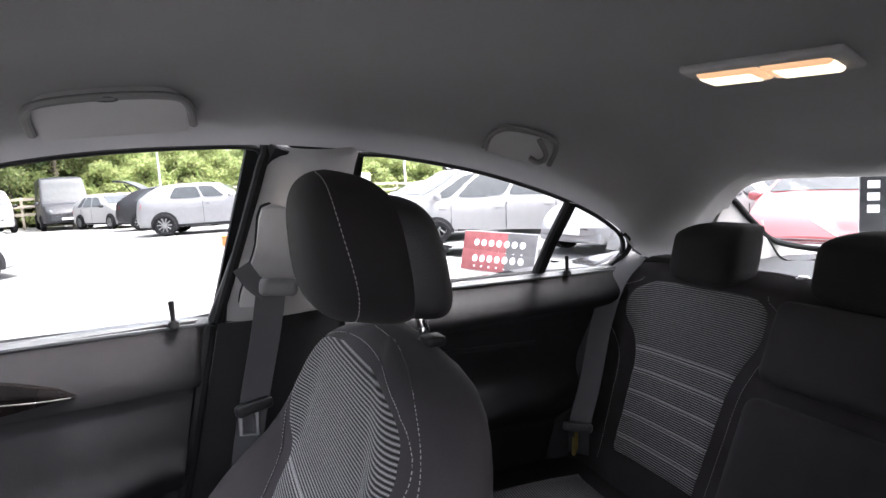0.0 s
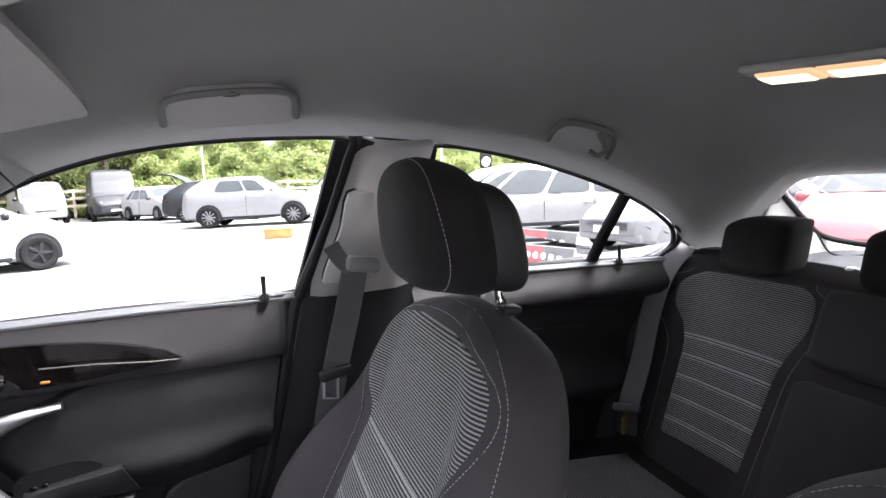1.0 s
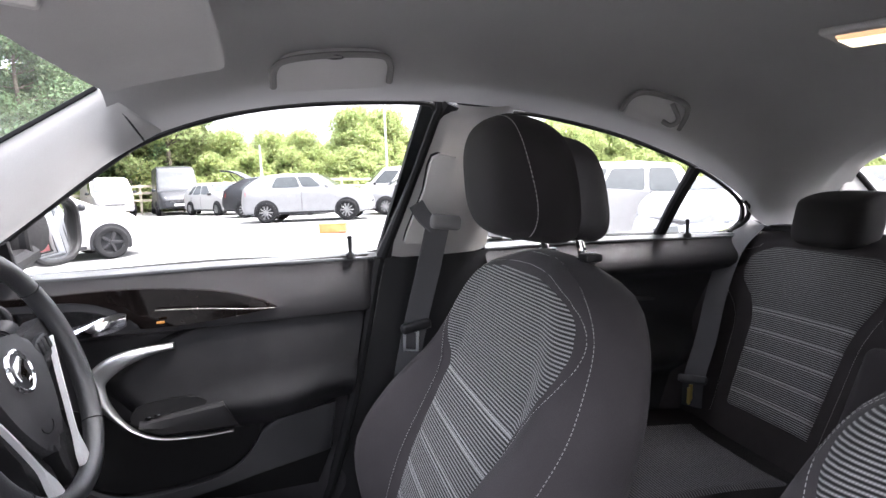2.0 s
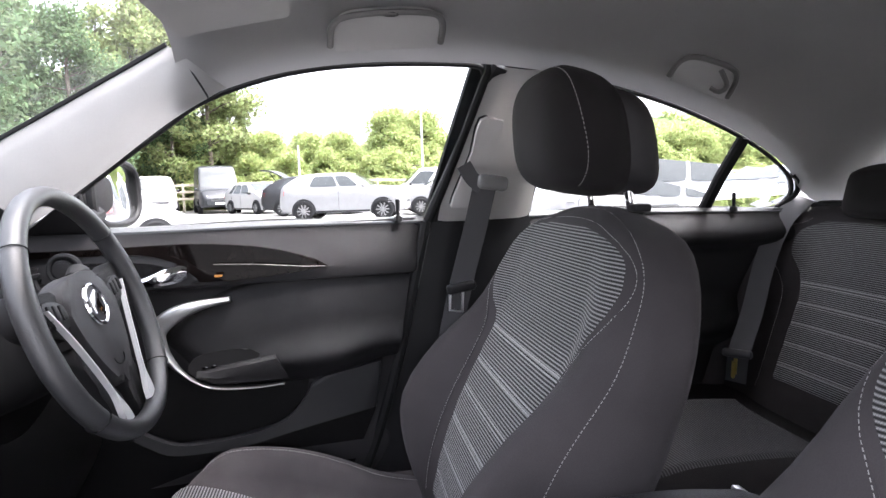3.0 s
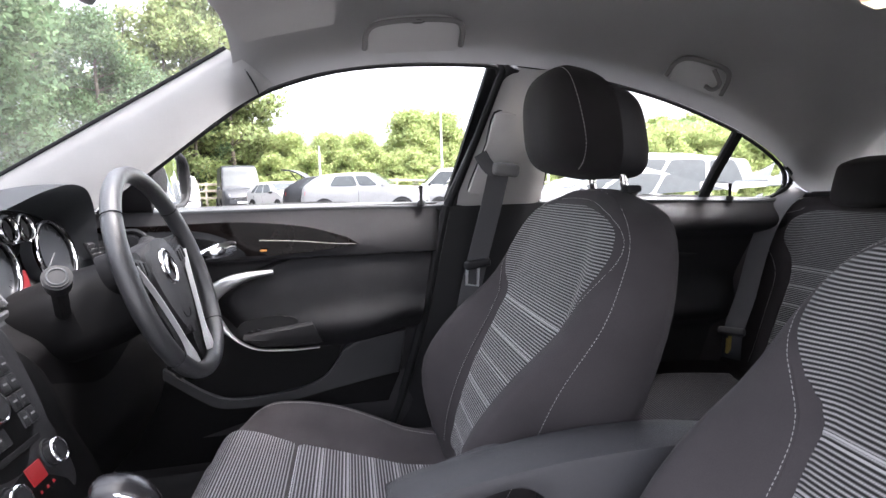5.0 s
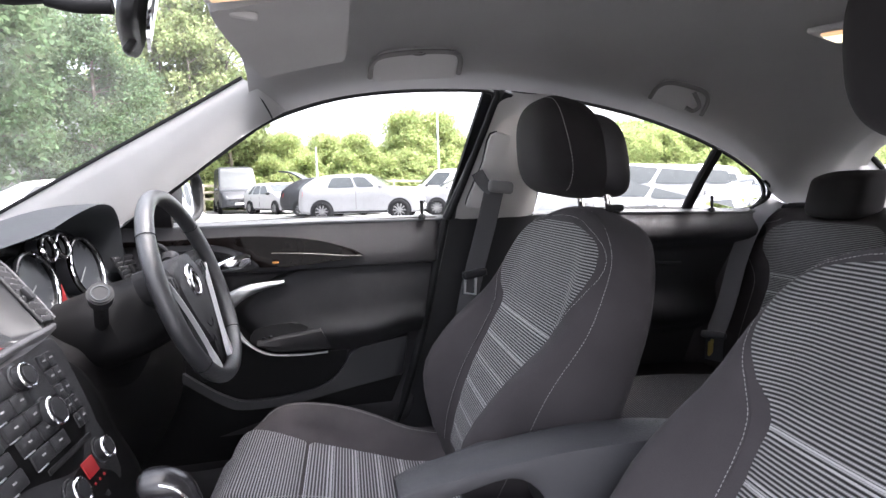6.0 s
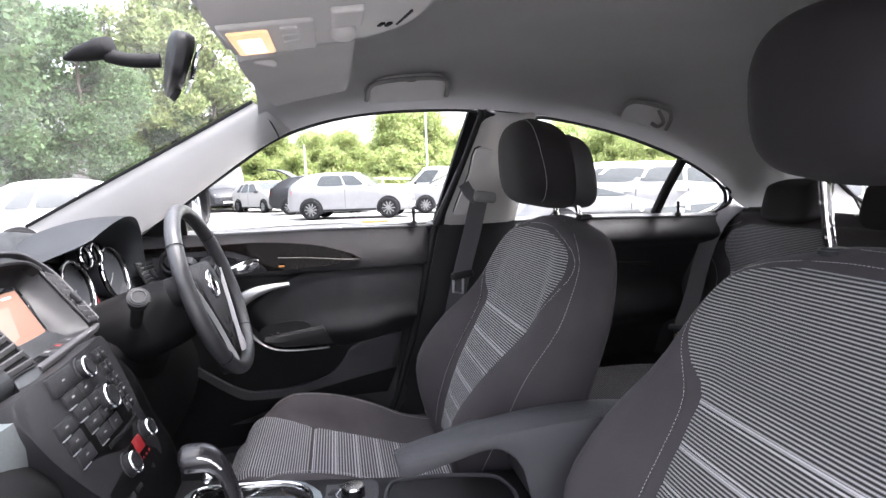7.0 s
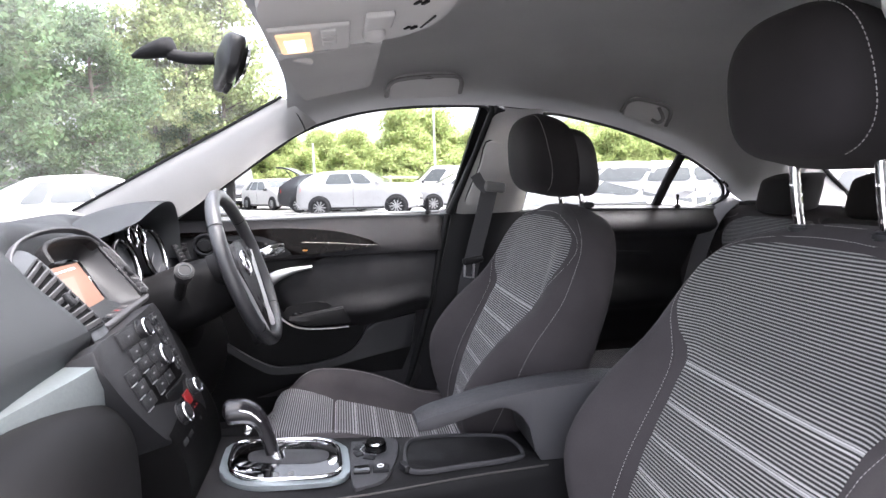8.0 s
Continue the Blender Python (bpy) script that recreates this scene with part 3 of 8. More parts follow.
# front seat belt on the centre pillar
belt = thing("seat_belt", (-0.14, 0.60, 1.03), "grey seat belt on the centre pillar, hanging unbuckled", "seat belt", "side seat belts")
bm = bmesh.new()
sweep(bm, curve([V(-0.150, 0.612, 1.035), V(-0.165, 0.640, 0.95), V(-0.190, 0.665, 0.84), V(-0.215, 0.680, 0.72), V(-0.24, 0.69, 0.55)], 6), rect(0.0025, 0.046, 0.1), (-0.9, 0.1, -0.3))
part("webbing", bm, WEB, belt)
bm = bmesh.new()
box(bm, pose(-0.142, 0.583, 1.040, 0, 8, 0) , (0.058, 0.020, 0.028), 0.009, 3)
part("guide", bm, HANDLE, belt, "grey plastic belt guide")
bm = bmesh.new()
sweep(bm, curve([V(-0.192, 0.60, 1.075), V(-0.178, 0.598, 1.05), V(-0.160, 0.592, 1.032)], 4), rect(0.006, 0.028, 0.2), (0.9, 0, 0.4))
part("slack_webbing", bm, WEB, belt)
bm = bmesh.new()
box(bm, pose(-0.192, 0.655, 0.836, 0, -6, 14), (0.062, 0.020, 0.020), 0.007, 3)
part("tongue_grip", bm, HARD, belt)
bm = bmesh.new()
sweep(bm, [V(-0.214, 0.660, 0.83), V(-0.216, 0.662, 0.79), V(-0.190, 0.664, 0.785), V(-0.188, 0.662, 0.83)], circle(0.0035, 6), (0, 1, 0))
part("tongue", bm, SILVER, belt, "steel belt tongue")

# ---- driver's door ----
def yd(x):
    return 0.782 + 0.08 * x


def dp(x, z, inward=0.0):
    return V(x, yd(x) - inward, z)


door = thing("door_1", (-0.6, 0.74, 0.42), "closed black driver's door with silver and dark veneer trim", "door", kind="structure")


def door_skin(x, z):
    """How far the inner panel stands inwards."""
    top = 0.027 * smooth(0.854, 0.864, z) * (1 - smooth(0.875, 0.976, z))
    rest = 0.0 * smooth(0.655, 0.70, z) * (1 - smooth(0.80, 0.865, z)) * smooth(-0.78, -0.60, x)
    low = 0.02 * (1 - smooth(0.50, 0.60, z))
    return 0.006 + top + rest + low


bm = bmesh.new()
grid(bm, lambda u, v: dp(-1.08 + 0.832 * u - 0.10 * u * (1 - v) ** 1.5, 0.40 + 0.572 * v, door_skin(-1.08 + 0.832 * u, 0.40 + 0.572 * v) - 0.018 * smooth(0.975, 1.0, u)), 80, 110)
bmesh.ops.solidify(bm, geom=bm.faces[:], thickness=0.07)
part("inner_panel", bm, DOORSKIN, door, "black soft-touch door panel", angle=60)
bm = bmesh.new()
sweep(bm, curve([dp(-1.08, 0.973, -0.020), dp(-0.8, 0.969, -0.018), dp(-0.55, 0.969, -0.017), dp(-0.245, 0.963, -0.017)], 8), rect(0.05, 0.02, 0.4), (0, 0, 1))
part("belt_rail", bm, DASHTOP, door, "grey padded rail under the window")
# veneer blade with its bright lower line
bm = bmesh.new()
blade = curve([dp(-0.99, 0.945, 0.030), dp(-0.86, 0.944, 0.033), dp(-0.70, 0.945, 0.036), dp(-0.565, 0.930, 0.036), dp(-0.475, 0.903, 0.036)], 5) + curve([dp(-0.449, 0.887, 0.036), dp(-0.53, 0.878, 0.036), dp(-0.62, 0.872, 0.036), dp(-0.69, 0.871, 0.034)], 5) + curve([dp(-0.715, 0.905, 0.034), dp(-0.78, 0.928, 0.032), dp(-0.88, 0.932, 0.030), dp(-0.99, 0.934, 0.028)], 5)
plate(bm, [p + V(0, 0.012, 0) for p in blade], (0, -1, 0), 0.014, 0.004)
part("veneer_blade", bm, VENEER, door, "dark glossy veneer blade")
bm = bmesh.new()
sweep(bm, curve([dp(-0.66, 0.905, 0.046), dp(-0.58, 0.900, 0.048), dp(-0.50, 0.891, 0.048), dp(-0.455, 0.888, 0.046)], 6), rect(0.0018, 0.003, 0.3), (0, 1, 0))
part("bright_line", bm, BRONZE, door, "thin bright line in the veneer")
# handle bezel, handle
bm = bmesh.new()
bez = curve([dp(-0.93, 0.928, 0.024), dp(-0.82, 0.930, 0.026), dp(-0.745, 0.922, 0.028), dp(-0.700, 0.895, 0.030), dp(-0.69, 0.872, 0.030), dp(-0.74, 0.866, 0.03), dp(-0.83, 0.862, 0.028), dp(-0.93, 0.858, 0.026)], 4, True)
plate(bm, [p + V(0, 0.016, 0) for p in bez], (0, -1, 0), 0.022, 0.006)
bz = part("handle_bezel", bm, HARD, door, "dark grey bezel round the handle")
bm = bmesh.new()
hole = curve([dp(-0.92, 0.916, 0.034), dp(-0.82, 0.917, 0.034), dp(-0.755, 0.908, 0.034), dp(-0.722, 0.884, 0.034), dp(-0.75, 0.875, 0.034), dp(-0.83, 0.872, 0.034), dp(-0.92, 0.870, 0.034)], 4, True)
plate(bm, hole, (0, -1, 0), 0.004, 0.001)
part("handle_recess", bm, GLOSS, door, "black recess behind the handle")
bm = bmesh.new()
lev = curve([dp(-0.885, 0.874, 0.046), dp(-0.835, 0.874, 0.060), dp(-0.780, 0.880, 0.066), dp(-0.738, 0.889, 0.064), dp(-0.706, 0.894, 0.048)], 6)
rings = []
for i, p in enumerate(lev):
    k = i / (len(lev) - 1)
    w = 0.006 + 0.010 * smooth(0.35, 0.8, k) * (1 - smooth(0.93, 1.0, k) * 0.6)
    rings.append([p + V(0, 0.006 * math.cos(a), w * math.sin(a)) for a in [2 * math.pi * j / 10 for j in range(10)]])
loft(bm, rings)
part("door_handle", bm, CHROME, door, "chrome inner door handle")
# side vent knob ahead of the handle, warning lamp spot
bm = bmesh.new()
m = Matrix.Translation(dp(-0.905, 0.912, 0.05)) @ pose(0, 0, 0, 90, 0, 0)
disc(bm, m, 0.020, 0.017, 0.018, 20, 0.003)
ring(bm, m, 0.026, 0.005, 24, 8)
part("mirror_switch", bm, HARD, door, "round dark mirror switch")
bm = bmesh.new()
box(bm, dp(-0.652, 0.8835, 0.052), (0.014, 0.005, 0.004), 0.0015)
part("courtesy_light", bm, AMBER, door, "small amber light below the veneer")
# silver arc, armrest, switch pod, lower pocket
bm = bmesh.new()
arc = curve([dp(-0.637, 0.835, 0.034), dp(-0.688, 0.829, 0.036), dp(-0.738, 0.813, 0.036), dp(-0.768, 0.785, 0.036), dp(-0.764, 0.752, 0.038), dp(-0.740, 0.714, 0.040), dp(-0.708, 0.684, 0.043), dp(-0.670, 0.668, 0.046), dp(-0.610, 0.663, 0.049), dp(-0.545, 0.664, 0.050)], 7)
rows = []
for i, p in enumerate(arc):
    k = i / (len(arc) - 1)
    t = (arc[min(i + 1, len(arc) - 1)] - arc[max(i - 1, 0)]).normalized()
    s = t.cross(V(0, 1, 0)).normalized()
    w = (0.0062 + 0.0105 * smooth(0.0, 0.28, k)) * (1 - 0.885 * smooth(0.36, 0.66, k))
    rows.append([p + s * w * math.cos(a) + V(0, -0.0085 * math.sin(a) - 0.002, 0) for a in [2 * math.pi * j / 14 for j in range(14)]])
loft(bm, rows)
part("silver_arc", bm, SILVER, door, "satin silver arc round the armrest")
bm = bmesh.new()
PADL = [(0.0, -0.560), (0.10, -0.665), (0.22, -0.712), (0.40, -0.742), (0.60, -0.768), (0.75, -0.760), (0.88, -0.715), (1.0, -0.640)]


def pad(u, v):
    xl, xr = lerp(PADL, v), -0.282 - 0.035 * (1 - v)
    x = xl + (xr - xl) * u
    z0 = 0.656 + 0.003 * smooth(-0.55, -0.45, x) + 0.030 * smooth(-0.46, -0.33, x)
    z1 = lerp([(-0.80, 0.826), (-0.656, 0.852), (-0.448, 0.868), (-0.28, 0.862)], x)
    d = 0.010 + 0.020 * math.sin(math.pi * min(1, 0.06 + 0.90 * v)) ** 0.6 + 0.022 * math.exp(-((v - 0.22) / 0.16) ** 2) * smooth(0.15, 0.5, u)
    return dp(x, z0 + (z1 - z0) * v, d * smooth(-0.01, 0.10, u) + 0.004)


grid(bm, pad, 40, 26)
bmesh.ops.solidify(bm, geom=bm.faces[:], thickness=0.012)
part("armrest_pad", bm, LEATHER, door, "black padded door panel with armrest", angle=70)
# flat dark plate in place of the shaded hollow over the switches
bm = bmesh.new()
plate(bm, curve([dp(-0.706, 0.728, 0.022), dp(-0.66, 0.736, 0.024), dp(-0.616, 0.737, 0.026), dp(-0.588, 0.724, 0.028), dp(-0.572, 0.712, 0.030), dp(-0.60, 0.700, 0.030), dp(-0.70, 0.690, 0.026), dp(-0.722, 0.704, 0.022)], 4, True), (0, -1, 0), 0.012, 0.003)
part("hollow_shade", bm, DEEP, door, "dark plate for the shade in the hollow above the window switches")
bm = bmesh.new()
rows = []
for k in range(13):
    f = k / 12
    x = -0.705 + 0.146 * f
    top, low = 0.699 + 0.020 * f, 0.684 - 0.014 * smooth(0.0, 0.30, f)
    xr = 0.024 * smooth(0.6, 1.0, f)
    out_by = 0.046 + 0.012 * f
    rows.append([dp(x, top + 0.004, 0.022), dp(x, top + 0.002, out_by - 0.006), dp(x + xr * 0.1, top - 0.003, out_by), dp(x + xr * 0.6, (top + low) / 2, out_by + 0.003), dp(x + xr, low + 0.004, out_by - 0.002), dp(x + xr, low, out_by - 0.010), dp(x, low, 0.022)])
loft(bm, rows)
pod = part("switch_pod", bm, SOFT, door, "black window switch pod", angle=30)
for k in range(2):
    bm = bmesh.new()
    box(bm, dp(-0.690 + 0.016 * k, 0.7080 + 0.0022 * k, 0.040), (0.011, 0.009, 0.005), 0.002)
    part("window_switch", bm, GLOSS, pod)
# dark inset over the door skin: shade inside the pocket, as colour
bm = bmesh.new()
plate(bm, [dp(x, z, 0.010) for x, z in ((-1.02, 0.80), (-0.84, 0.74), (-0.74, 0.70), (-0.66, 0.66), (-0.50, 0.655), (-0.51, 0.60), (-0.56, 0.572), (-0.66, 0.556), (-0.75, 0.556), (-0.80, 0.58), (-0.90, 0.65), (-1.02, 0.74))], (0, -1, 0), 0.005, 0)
part("pocket_shade", bm, DEEP, door, "dark plate for the shade inside the door pocket")
bm = bmesh.new()
lip = curve([dp(-0.350, 0.682, 0.018), dp(-0.42, 0.670, 0.020), dp(-0.483, 0.658, 0.022), dp(-0.504, 0.632, 0.026), dp(-0.524, 0.606, 0.030), dp(-0.550, 0.586, 0.034), dp(-0.59, 0.573, 0.036), dp(-0.655, 0.564, 0.038), dp(-0.735, 0.563, 0.038), dp(-0.786, 0.582, 0.036), dp(-0.85, 0.626, 0.032), dp(-0.92, 0.680, 0.026)], 4) + curve([dp(-0.925, 0.662, 0.026), dp(-0.85, 0.604, 0.032), dp(-0.792, 0.563, 0.036), dp(-0.755, 0.546, 0.038), dp(-0.69, 0.543, 0.038), dp(-0.62, 0.547, 0.038), dp(-0.511, 0.566, 0.034), dp(-0.43, 0.577, 0.026), dp(-0.366, 0.584, 0.018)], 4)
plate(bm, lip, (0, -1, 0), 0.014, 0.005)
part("pocket_lip", bm, HARD, door, "dark grey lower panel sweeping into the pocket lip")
# dark sheet below the lip, where the door skin only lies in shade
bm = bmesh.new()
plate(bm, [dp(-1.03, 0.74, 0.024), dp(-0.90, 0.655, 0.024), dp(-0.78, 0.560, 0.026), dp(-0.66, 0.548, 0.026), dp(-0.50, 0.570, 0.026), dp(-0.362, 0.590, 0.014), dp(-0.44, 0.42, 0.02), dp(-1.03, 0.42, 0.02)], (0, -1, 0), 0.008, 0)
part("foot_shade", bm, DEEP, door, "dark sheet for the shade at the foot of the door")
bm = bmesh.new()
disc(bm, Matrix.Translation(dp(-0.302, 0.992, 0.012)), 0.0035, 0.005, 0.04, 10, 0.001)
disc(bm, Matrix.Translation(dp(-0.302, 0.972, 0.012)), 0.010, 0.008, 0.012, 14, 0.002)
part("lock_pin", bm, RUBBER, door, "black lock pin")
bm = bmesh.new()
plate(bm, [on_side(-0.985, 0.975, 0.0), on_side(-0.875, 0.972, 0.0), on_side(-0.868, 1.045, 0.0), on_side(-0.90, 1.03, 0.0)], (0, -1, 0), 0.012, 0.003)
part("sail_panel", bm, SOFT, door, "black triangle behind the door mirror")
# small sticker bars low on the glass
for k in range(4):
    bm = bmesh.new()
    box(bm, on_side(-0.314, 1.008 + 0.005 * k, -0.014), (0.016, 0.001, 0.0016), 0)
    part("sticker_bar", bm, DIMMARK, door)

# the driver's outside mirror
dm = thing("door_mirror", (-0.93, 0.90, 0.98), "dark grey outside mirror on the driver's door", "mirror")
bm = bmesh.new()
blob(bm, (-0.978, 1.005, 1.043), 0.058, 0.115, 0.078, 2.8, 2.8, 32, 16)
body = part("housing", bm, SOFT, dm, "black mirror housing")
bm = bmesh.new()
mg = Matrix.Translation((-0.922, 1.000, 1.044)) @ pose(0, 0, 0, 0, 0, -10)
plate(bm, [mg @ V(0, 0.092 * math.copysign(abs(math.cos(a)) ** 0.8, math.cos(a)), 0.066 * math.copysign(abs(math.sin(a)) ** 0.7, math.sin(a))) for a in [2 * math.pi * i / 28 for i in range(28)]], (0.92, -0.37, 0), 0.004, 0.001)
part("mirror_glass", bm, MIRROR, dm, "mirror glass reflecting the car park")
bm = bmesh.new()
sweep(bm, [mg @ V(0.002, 0.098 * math.copysign(abs(math.cos(a)) ** 0.8, math.cos(a)), 0.072 * math.copysign(abs(math.sin(a)) ** 0.6, math.sin(a))) for a in [2 * math.pi * i / 36 for i in range(36)]], rect(0.014, 0.024, 0.3), (0.92, -0.37, 0), closed=True)
part("rim", bm, SOFT, dm, "black rim round the mirror glass")
bm = bmesh.new()
sweep(bm, [V(-0.95, 0.78, 0.985), V(-0.95, 0.84, 0.985), V(-0.945, 0.93, 1.0)], rect(0.05, 0.035, 0.3), (0, 0, 1))
part("arm", bm, SOFT, dm)

# ---- rear door ----
rd = thing("door_2", (0.3, 0.80, 0.42), "closed black rear door panel below the rear window", "door", kind="structure")
bm = bmesh.new()
grid(bm, lambda u, v: dp(-0.01 + 0.74 * u, 0.40 + 0.565 * v - 0.016 * u * v, 0.008 + 0.034 * smooth(0.865, 0.89, 0.4 + 0.565 * v) * (1 - smooth(0.90, 0.965, 0.4 + 0.565 * v)) + 0.05 * smooth(0.62, 0.67, 0.4 + 0.565 * v) * (1 - smooth(0.68, 0.78, 0.4 + 0.565 * v)) * (1 - smooth(0.6, 0.8, u))), 36, 48)
bmesh.ops.solidify(bm, geom=bm.faces[:], thickness=0.07)
part("inner_panel", bm, DOORSKIN, rd, angle=60)
bm = bmesh.new()
sweep(bm, curve([dp(-0.012, 0.963, -0.014), dp(0.2, 0.961, -0.014), dp(0.45, 0.952, -0.014), dp(0.70, 0.942, -0.014)], 8), rect(0.05, 0.018, 0.4), (0, 0, 1))
part("belt_rail", bm, DASHTOP, rd, "grey padded rail under the rear window")
bm = bmesh.new()
disc(bm, Matrix.Translation(dp(0.522, 0.975, 0.012)), 0.0035, 0.005, 0.04, 10, 0.001)
disc(bm, Matrix.Translation(dp(0.522, 0.956, 0.012)), 0.010, 0.008, 0.012, 14, 0.002)
part("lock_pin", bm, RUBBER, rd, "black lock pin")
bm = bmesh.new()
sweep(bm, curve([dp(0.02, 0.835, 0.018), dp(0.2, 0.828, 0.02), dp(0.42, 0.812, 0.02)], 8), rect(0.01, 0.006, 0.3), (0, 1, 0))
part("trim_line", bm, DOORSKIN, rd, "thin raised line")
bm = bmesh.new()
box(bm, (0.92, 0.845, 0.68), (0.42, 0.06, 0.54), 0.02)
tagged(finish("wall_right", bm, SOFT), "black lower trim behind the rear door", "wall", kind="structure")

# passenger's side: rear door, pillar and rail closed off behind the open front doorway
bm = bmesh.new()
box(bm, (0.42, other(0.80), 0.66), (0.92, 0.06, 0.62), 0.02)
tagged(finish("wall_left", bm, SOFT), "black rear door and side wall on the passenger's side", "wall", kind="structure")
bm = bmesh.new()
sweep(bm, [V(-0.02, other(0.775), 0.42), V(-0.02, other(0.78), 0.96), V(-0.01, other(0.70), 1.10), V(0.0, other(0.615), 1.25)], rect(0.14, 0.05, 0.3), (1, 0, 0))
tagged(finish("pillar_centre_left", bm, PALE), "pale grey centre pillar on the passenger's side", "pillar", kind="structure")

# ---- things on the headliner ----
def liner_z(x, y):
    lo, hi = -1.0, 1.0
    for _ in range(30):
        q = (lo + hi) / 2
        if roof_point(x, q).y < y:
            lo = q
        else:
            hi = q
    return roof_point(x, q).z


def grab_handle(x0, x1, low, high, group):
    """A folded grab handle: a flat arch lying on the curved edge of the headliner."""
    xm = (x0 + x1) / 2

    def at(x, s, inw):
        """s: 0 at the handle's feet, 1 at its grip; inw: metres off the cloth."""
        ye = roof_point(x, 1.0).y
        y = ye - low - (high - low) * s
        z = liner_z(x, y)
        t = V(0, 0.004, liner_z(x, y + 0.002) - liner_z(x, y - 0.002))
        nrm = V(0, t.z, -t.y).normalized()
        return V(x, y, z) + nrm * inw
    n = (at(xm, 0.5, 1.0) - at(xm, 0.5, 0.0)).normalized()
    h = thing("grab_handle", at(xm, 0.5, 0), "grey folded grab handle on the headliner edge", "grab handle", group)
    bm = bmesh.new()
    line = curve([at(x0, -0.1, 0.006), at(x0 + 0.004, 0.5, 0.014), at(x0 + 0.026, 0.92, 0.018), at(xm, 1.0, 0.018), at(x1 - 0.026, 0.92, 0.018), at(x1 - 0.004, 0.5, 0.014), at(x1, -0.1, 0.006)], 7)
    # the arch's dark colour stands for the shadow round the liner-coloured grip
    sweep(bm, line, rect(0.011, 0.009, 0.35), n)
    part("grip", bm, SHADEANDHOOK, h, "thin arch in the grey of the shadow gap round the grip")
    bm = bmesh.new()
    pts = curve([at(x0 + 0.008, -0.2, 0.0), at(x0 + 0.010, 0.45, 0.002), at(x0 + 0.03, 0.80, 0.002), at(xm, 0.86, 0.002), at(x1 - 0.03, 0.80, 0.002), at(x1 - 0.010, 0.45, 0.002), at(x1 - 0.008, -0.2, 0.0)], 4)
    plate(bm, pts, n, 0.008, 0.003)
    part("pad", bm, LINER, h, "pale grey pad behind the grip")
    return h, at, n


gh, at, n = grab_handle(-0.425, -0.237, 0.035, 0.104, "grab handles")
bm = bmesh.new()
mm = Matrix.Translation(at(-0.331, 0.98, 0.020)) @ n.to_track_quat("Z", "Y").to_matrix().to_4x4()
disc(bm, mm @ Matrix.Diagonal((1.5, 0.6, 1, 1)), 0.011, 0.009, 0.004, 16)
part("hinge_cap", bm, HARD, gh, "small black oval cap")
gh2, at2, n2 = grab_handle(0.236, 0.394, 0.034, 0.078, "grab handles")
bm = bmesh.new()
sweep(bm, curve([at2(0.342, 0.7, 0.012), at2(0.356, 0.4, 0.034), at2(0.344, 0.1, 0.036), at2(0.330, 0.05, 0.022)], 5), circle(0.005, 8), (1, 0, 0))
part("coat_hook", bm, SHADEANDHOOK, gh2, "dark coat hook")

# rear dome lamp
lamp = thing("dome_lamp", (0.45, 0.28, 1.30), "lit rectangular dome lamp with warm lenses on the headliner", "lamp")


LX, LY = 0.452, 0.226
lz = liner_z(LX, LY)
along, over = V(0.33, -0.945, -0.043).normalized(), V(0.945, 0.33, -0.123).normalized()
out = along.cross(over)
tilt = Matrix(((along.x, over.x, out.x, LX), (along.y, over.y, out.y, LY), (along.z, over.z, out.z, lz - 0.004), (0, 0, 0, 1)))
bm = bmesh.new()
box(bm, tilt, (0.195, 0.092, 0.012), 0.006, 3)
part("housing", bm, LINER, lamp, "grey lamp surround")
for k, c in ((-1, "lens"), (1, "lens")):
    bm = bmesh.new()
    box(bm, tilt @ pose(k * 0.0405, 0.0, -0.004), (0.080, 0.062, 0.014), 0.006, 3)
    part("lens", bm, LENS, lamp, "glowing warm lens")
    bm = bmesh.new()
    box(bm, tilt @ pose(k * 0.046, 0.004, -0.0065), (0.070, 0.050, 0.012), 0.006, 3)
    part("lit_bulb", bm, LENSHOT, lamp, "bright core of the lens")

# overhead console with reading lamp, switches and microphone slots
oc = thing("overhead_console", (-0.52, -0.10, 1.29), "pale grey overhead console with lit reading lamp", "console")
OZ = 1.290


def oz(x):
    return OZ + (x + 0.62) * 0.10


bm = bmesh.new()
out = curve([V(-0.640, 0.030, oz(-0.64)), V(-0.57, 0.030, oz(-0.57)), V(-0.46, 0.008, oz(-0.46)), V(-0.405, -0.05, oz(-0.405)), V(-0.388, -0.14, oz(-0.388)), V(-0.40, -0.25, oz(-0.4)), V(-0.50, -0.30, oz(-0.5)), V(-0.60, -0.29, oz(-0.60)), V(-0.640, -0.22, oz(-0.640)), V(-0.648, -0.06, oz(-0.648))], 5, True)
plate(bm, [p + V(0, 0, 0.03) for p in out], (0.1, 0, -1), 0.045, 0.014)
part("body", bm, PALE, oc)
bm = bmesh.new()
box(bm, pose(-0.580, -0.048, oz(-0.580) - 0.016, 0, -6, 0), (0.115, 0.145, 0.010), 0.008, 3)
part("lamp_frame", bm, PALE, oc)
bm = bmesh.new()
box(bm, pose(-0.604, -0.046, oz(-0.604) - 0.020, 0, -6, 0), (0.050, 0.118, 0.010), 0.006, 3)
ln = part("lens", bm, LENS, oc, "glowing warm reading lamp lens")
bm = bmesh.new()
box(bm, pose(-0.604, -0.042, oz(-0.604) - 0.0215, 0, -6, 0), (0.032, 0.080, 0.010), 0.005, 3)
part("lit_bulb", bm, LENSHOT, oc, "bright core of the lens")
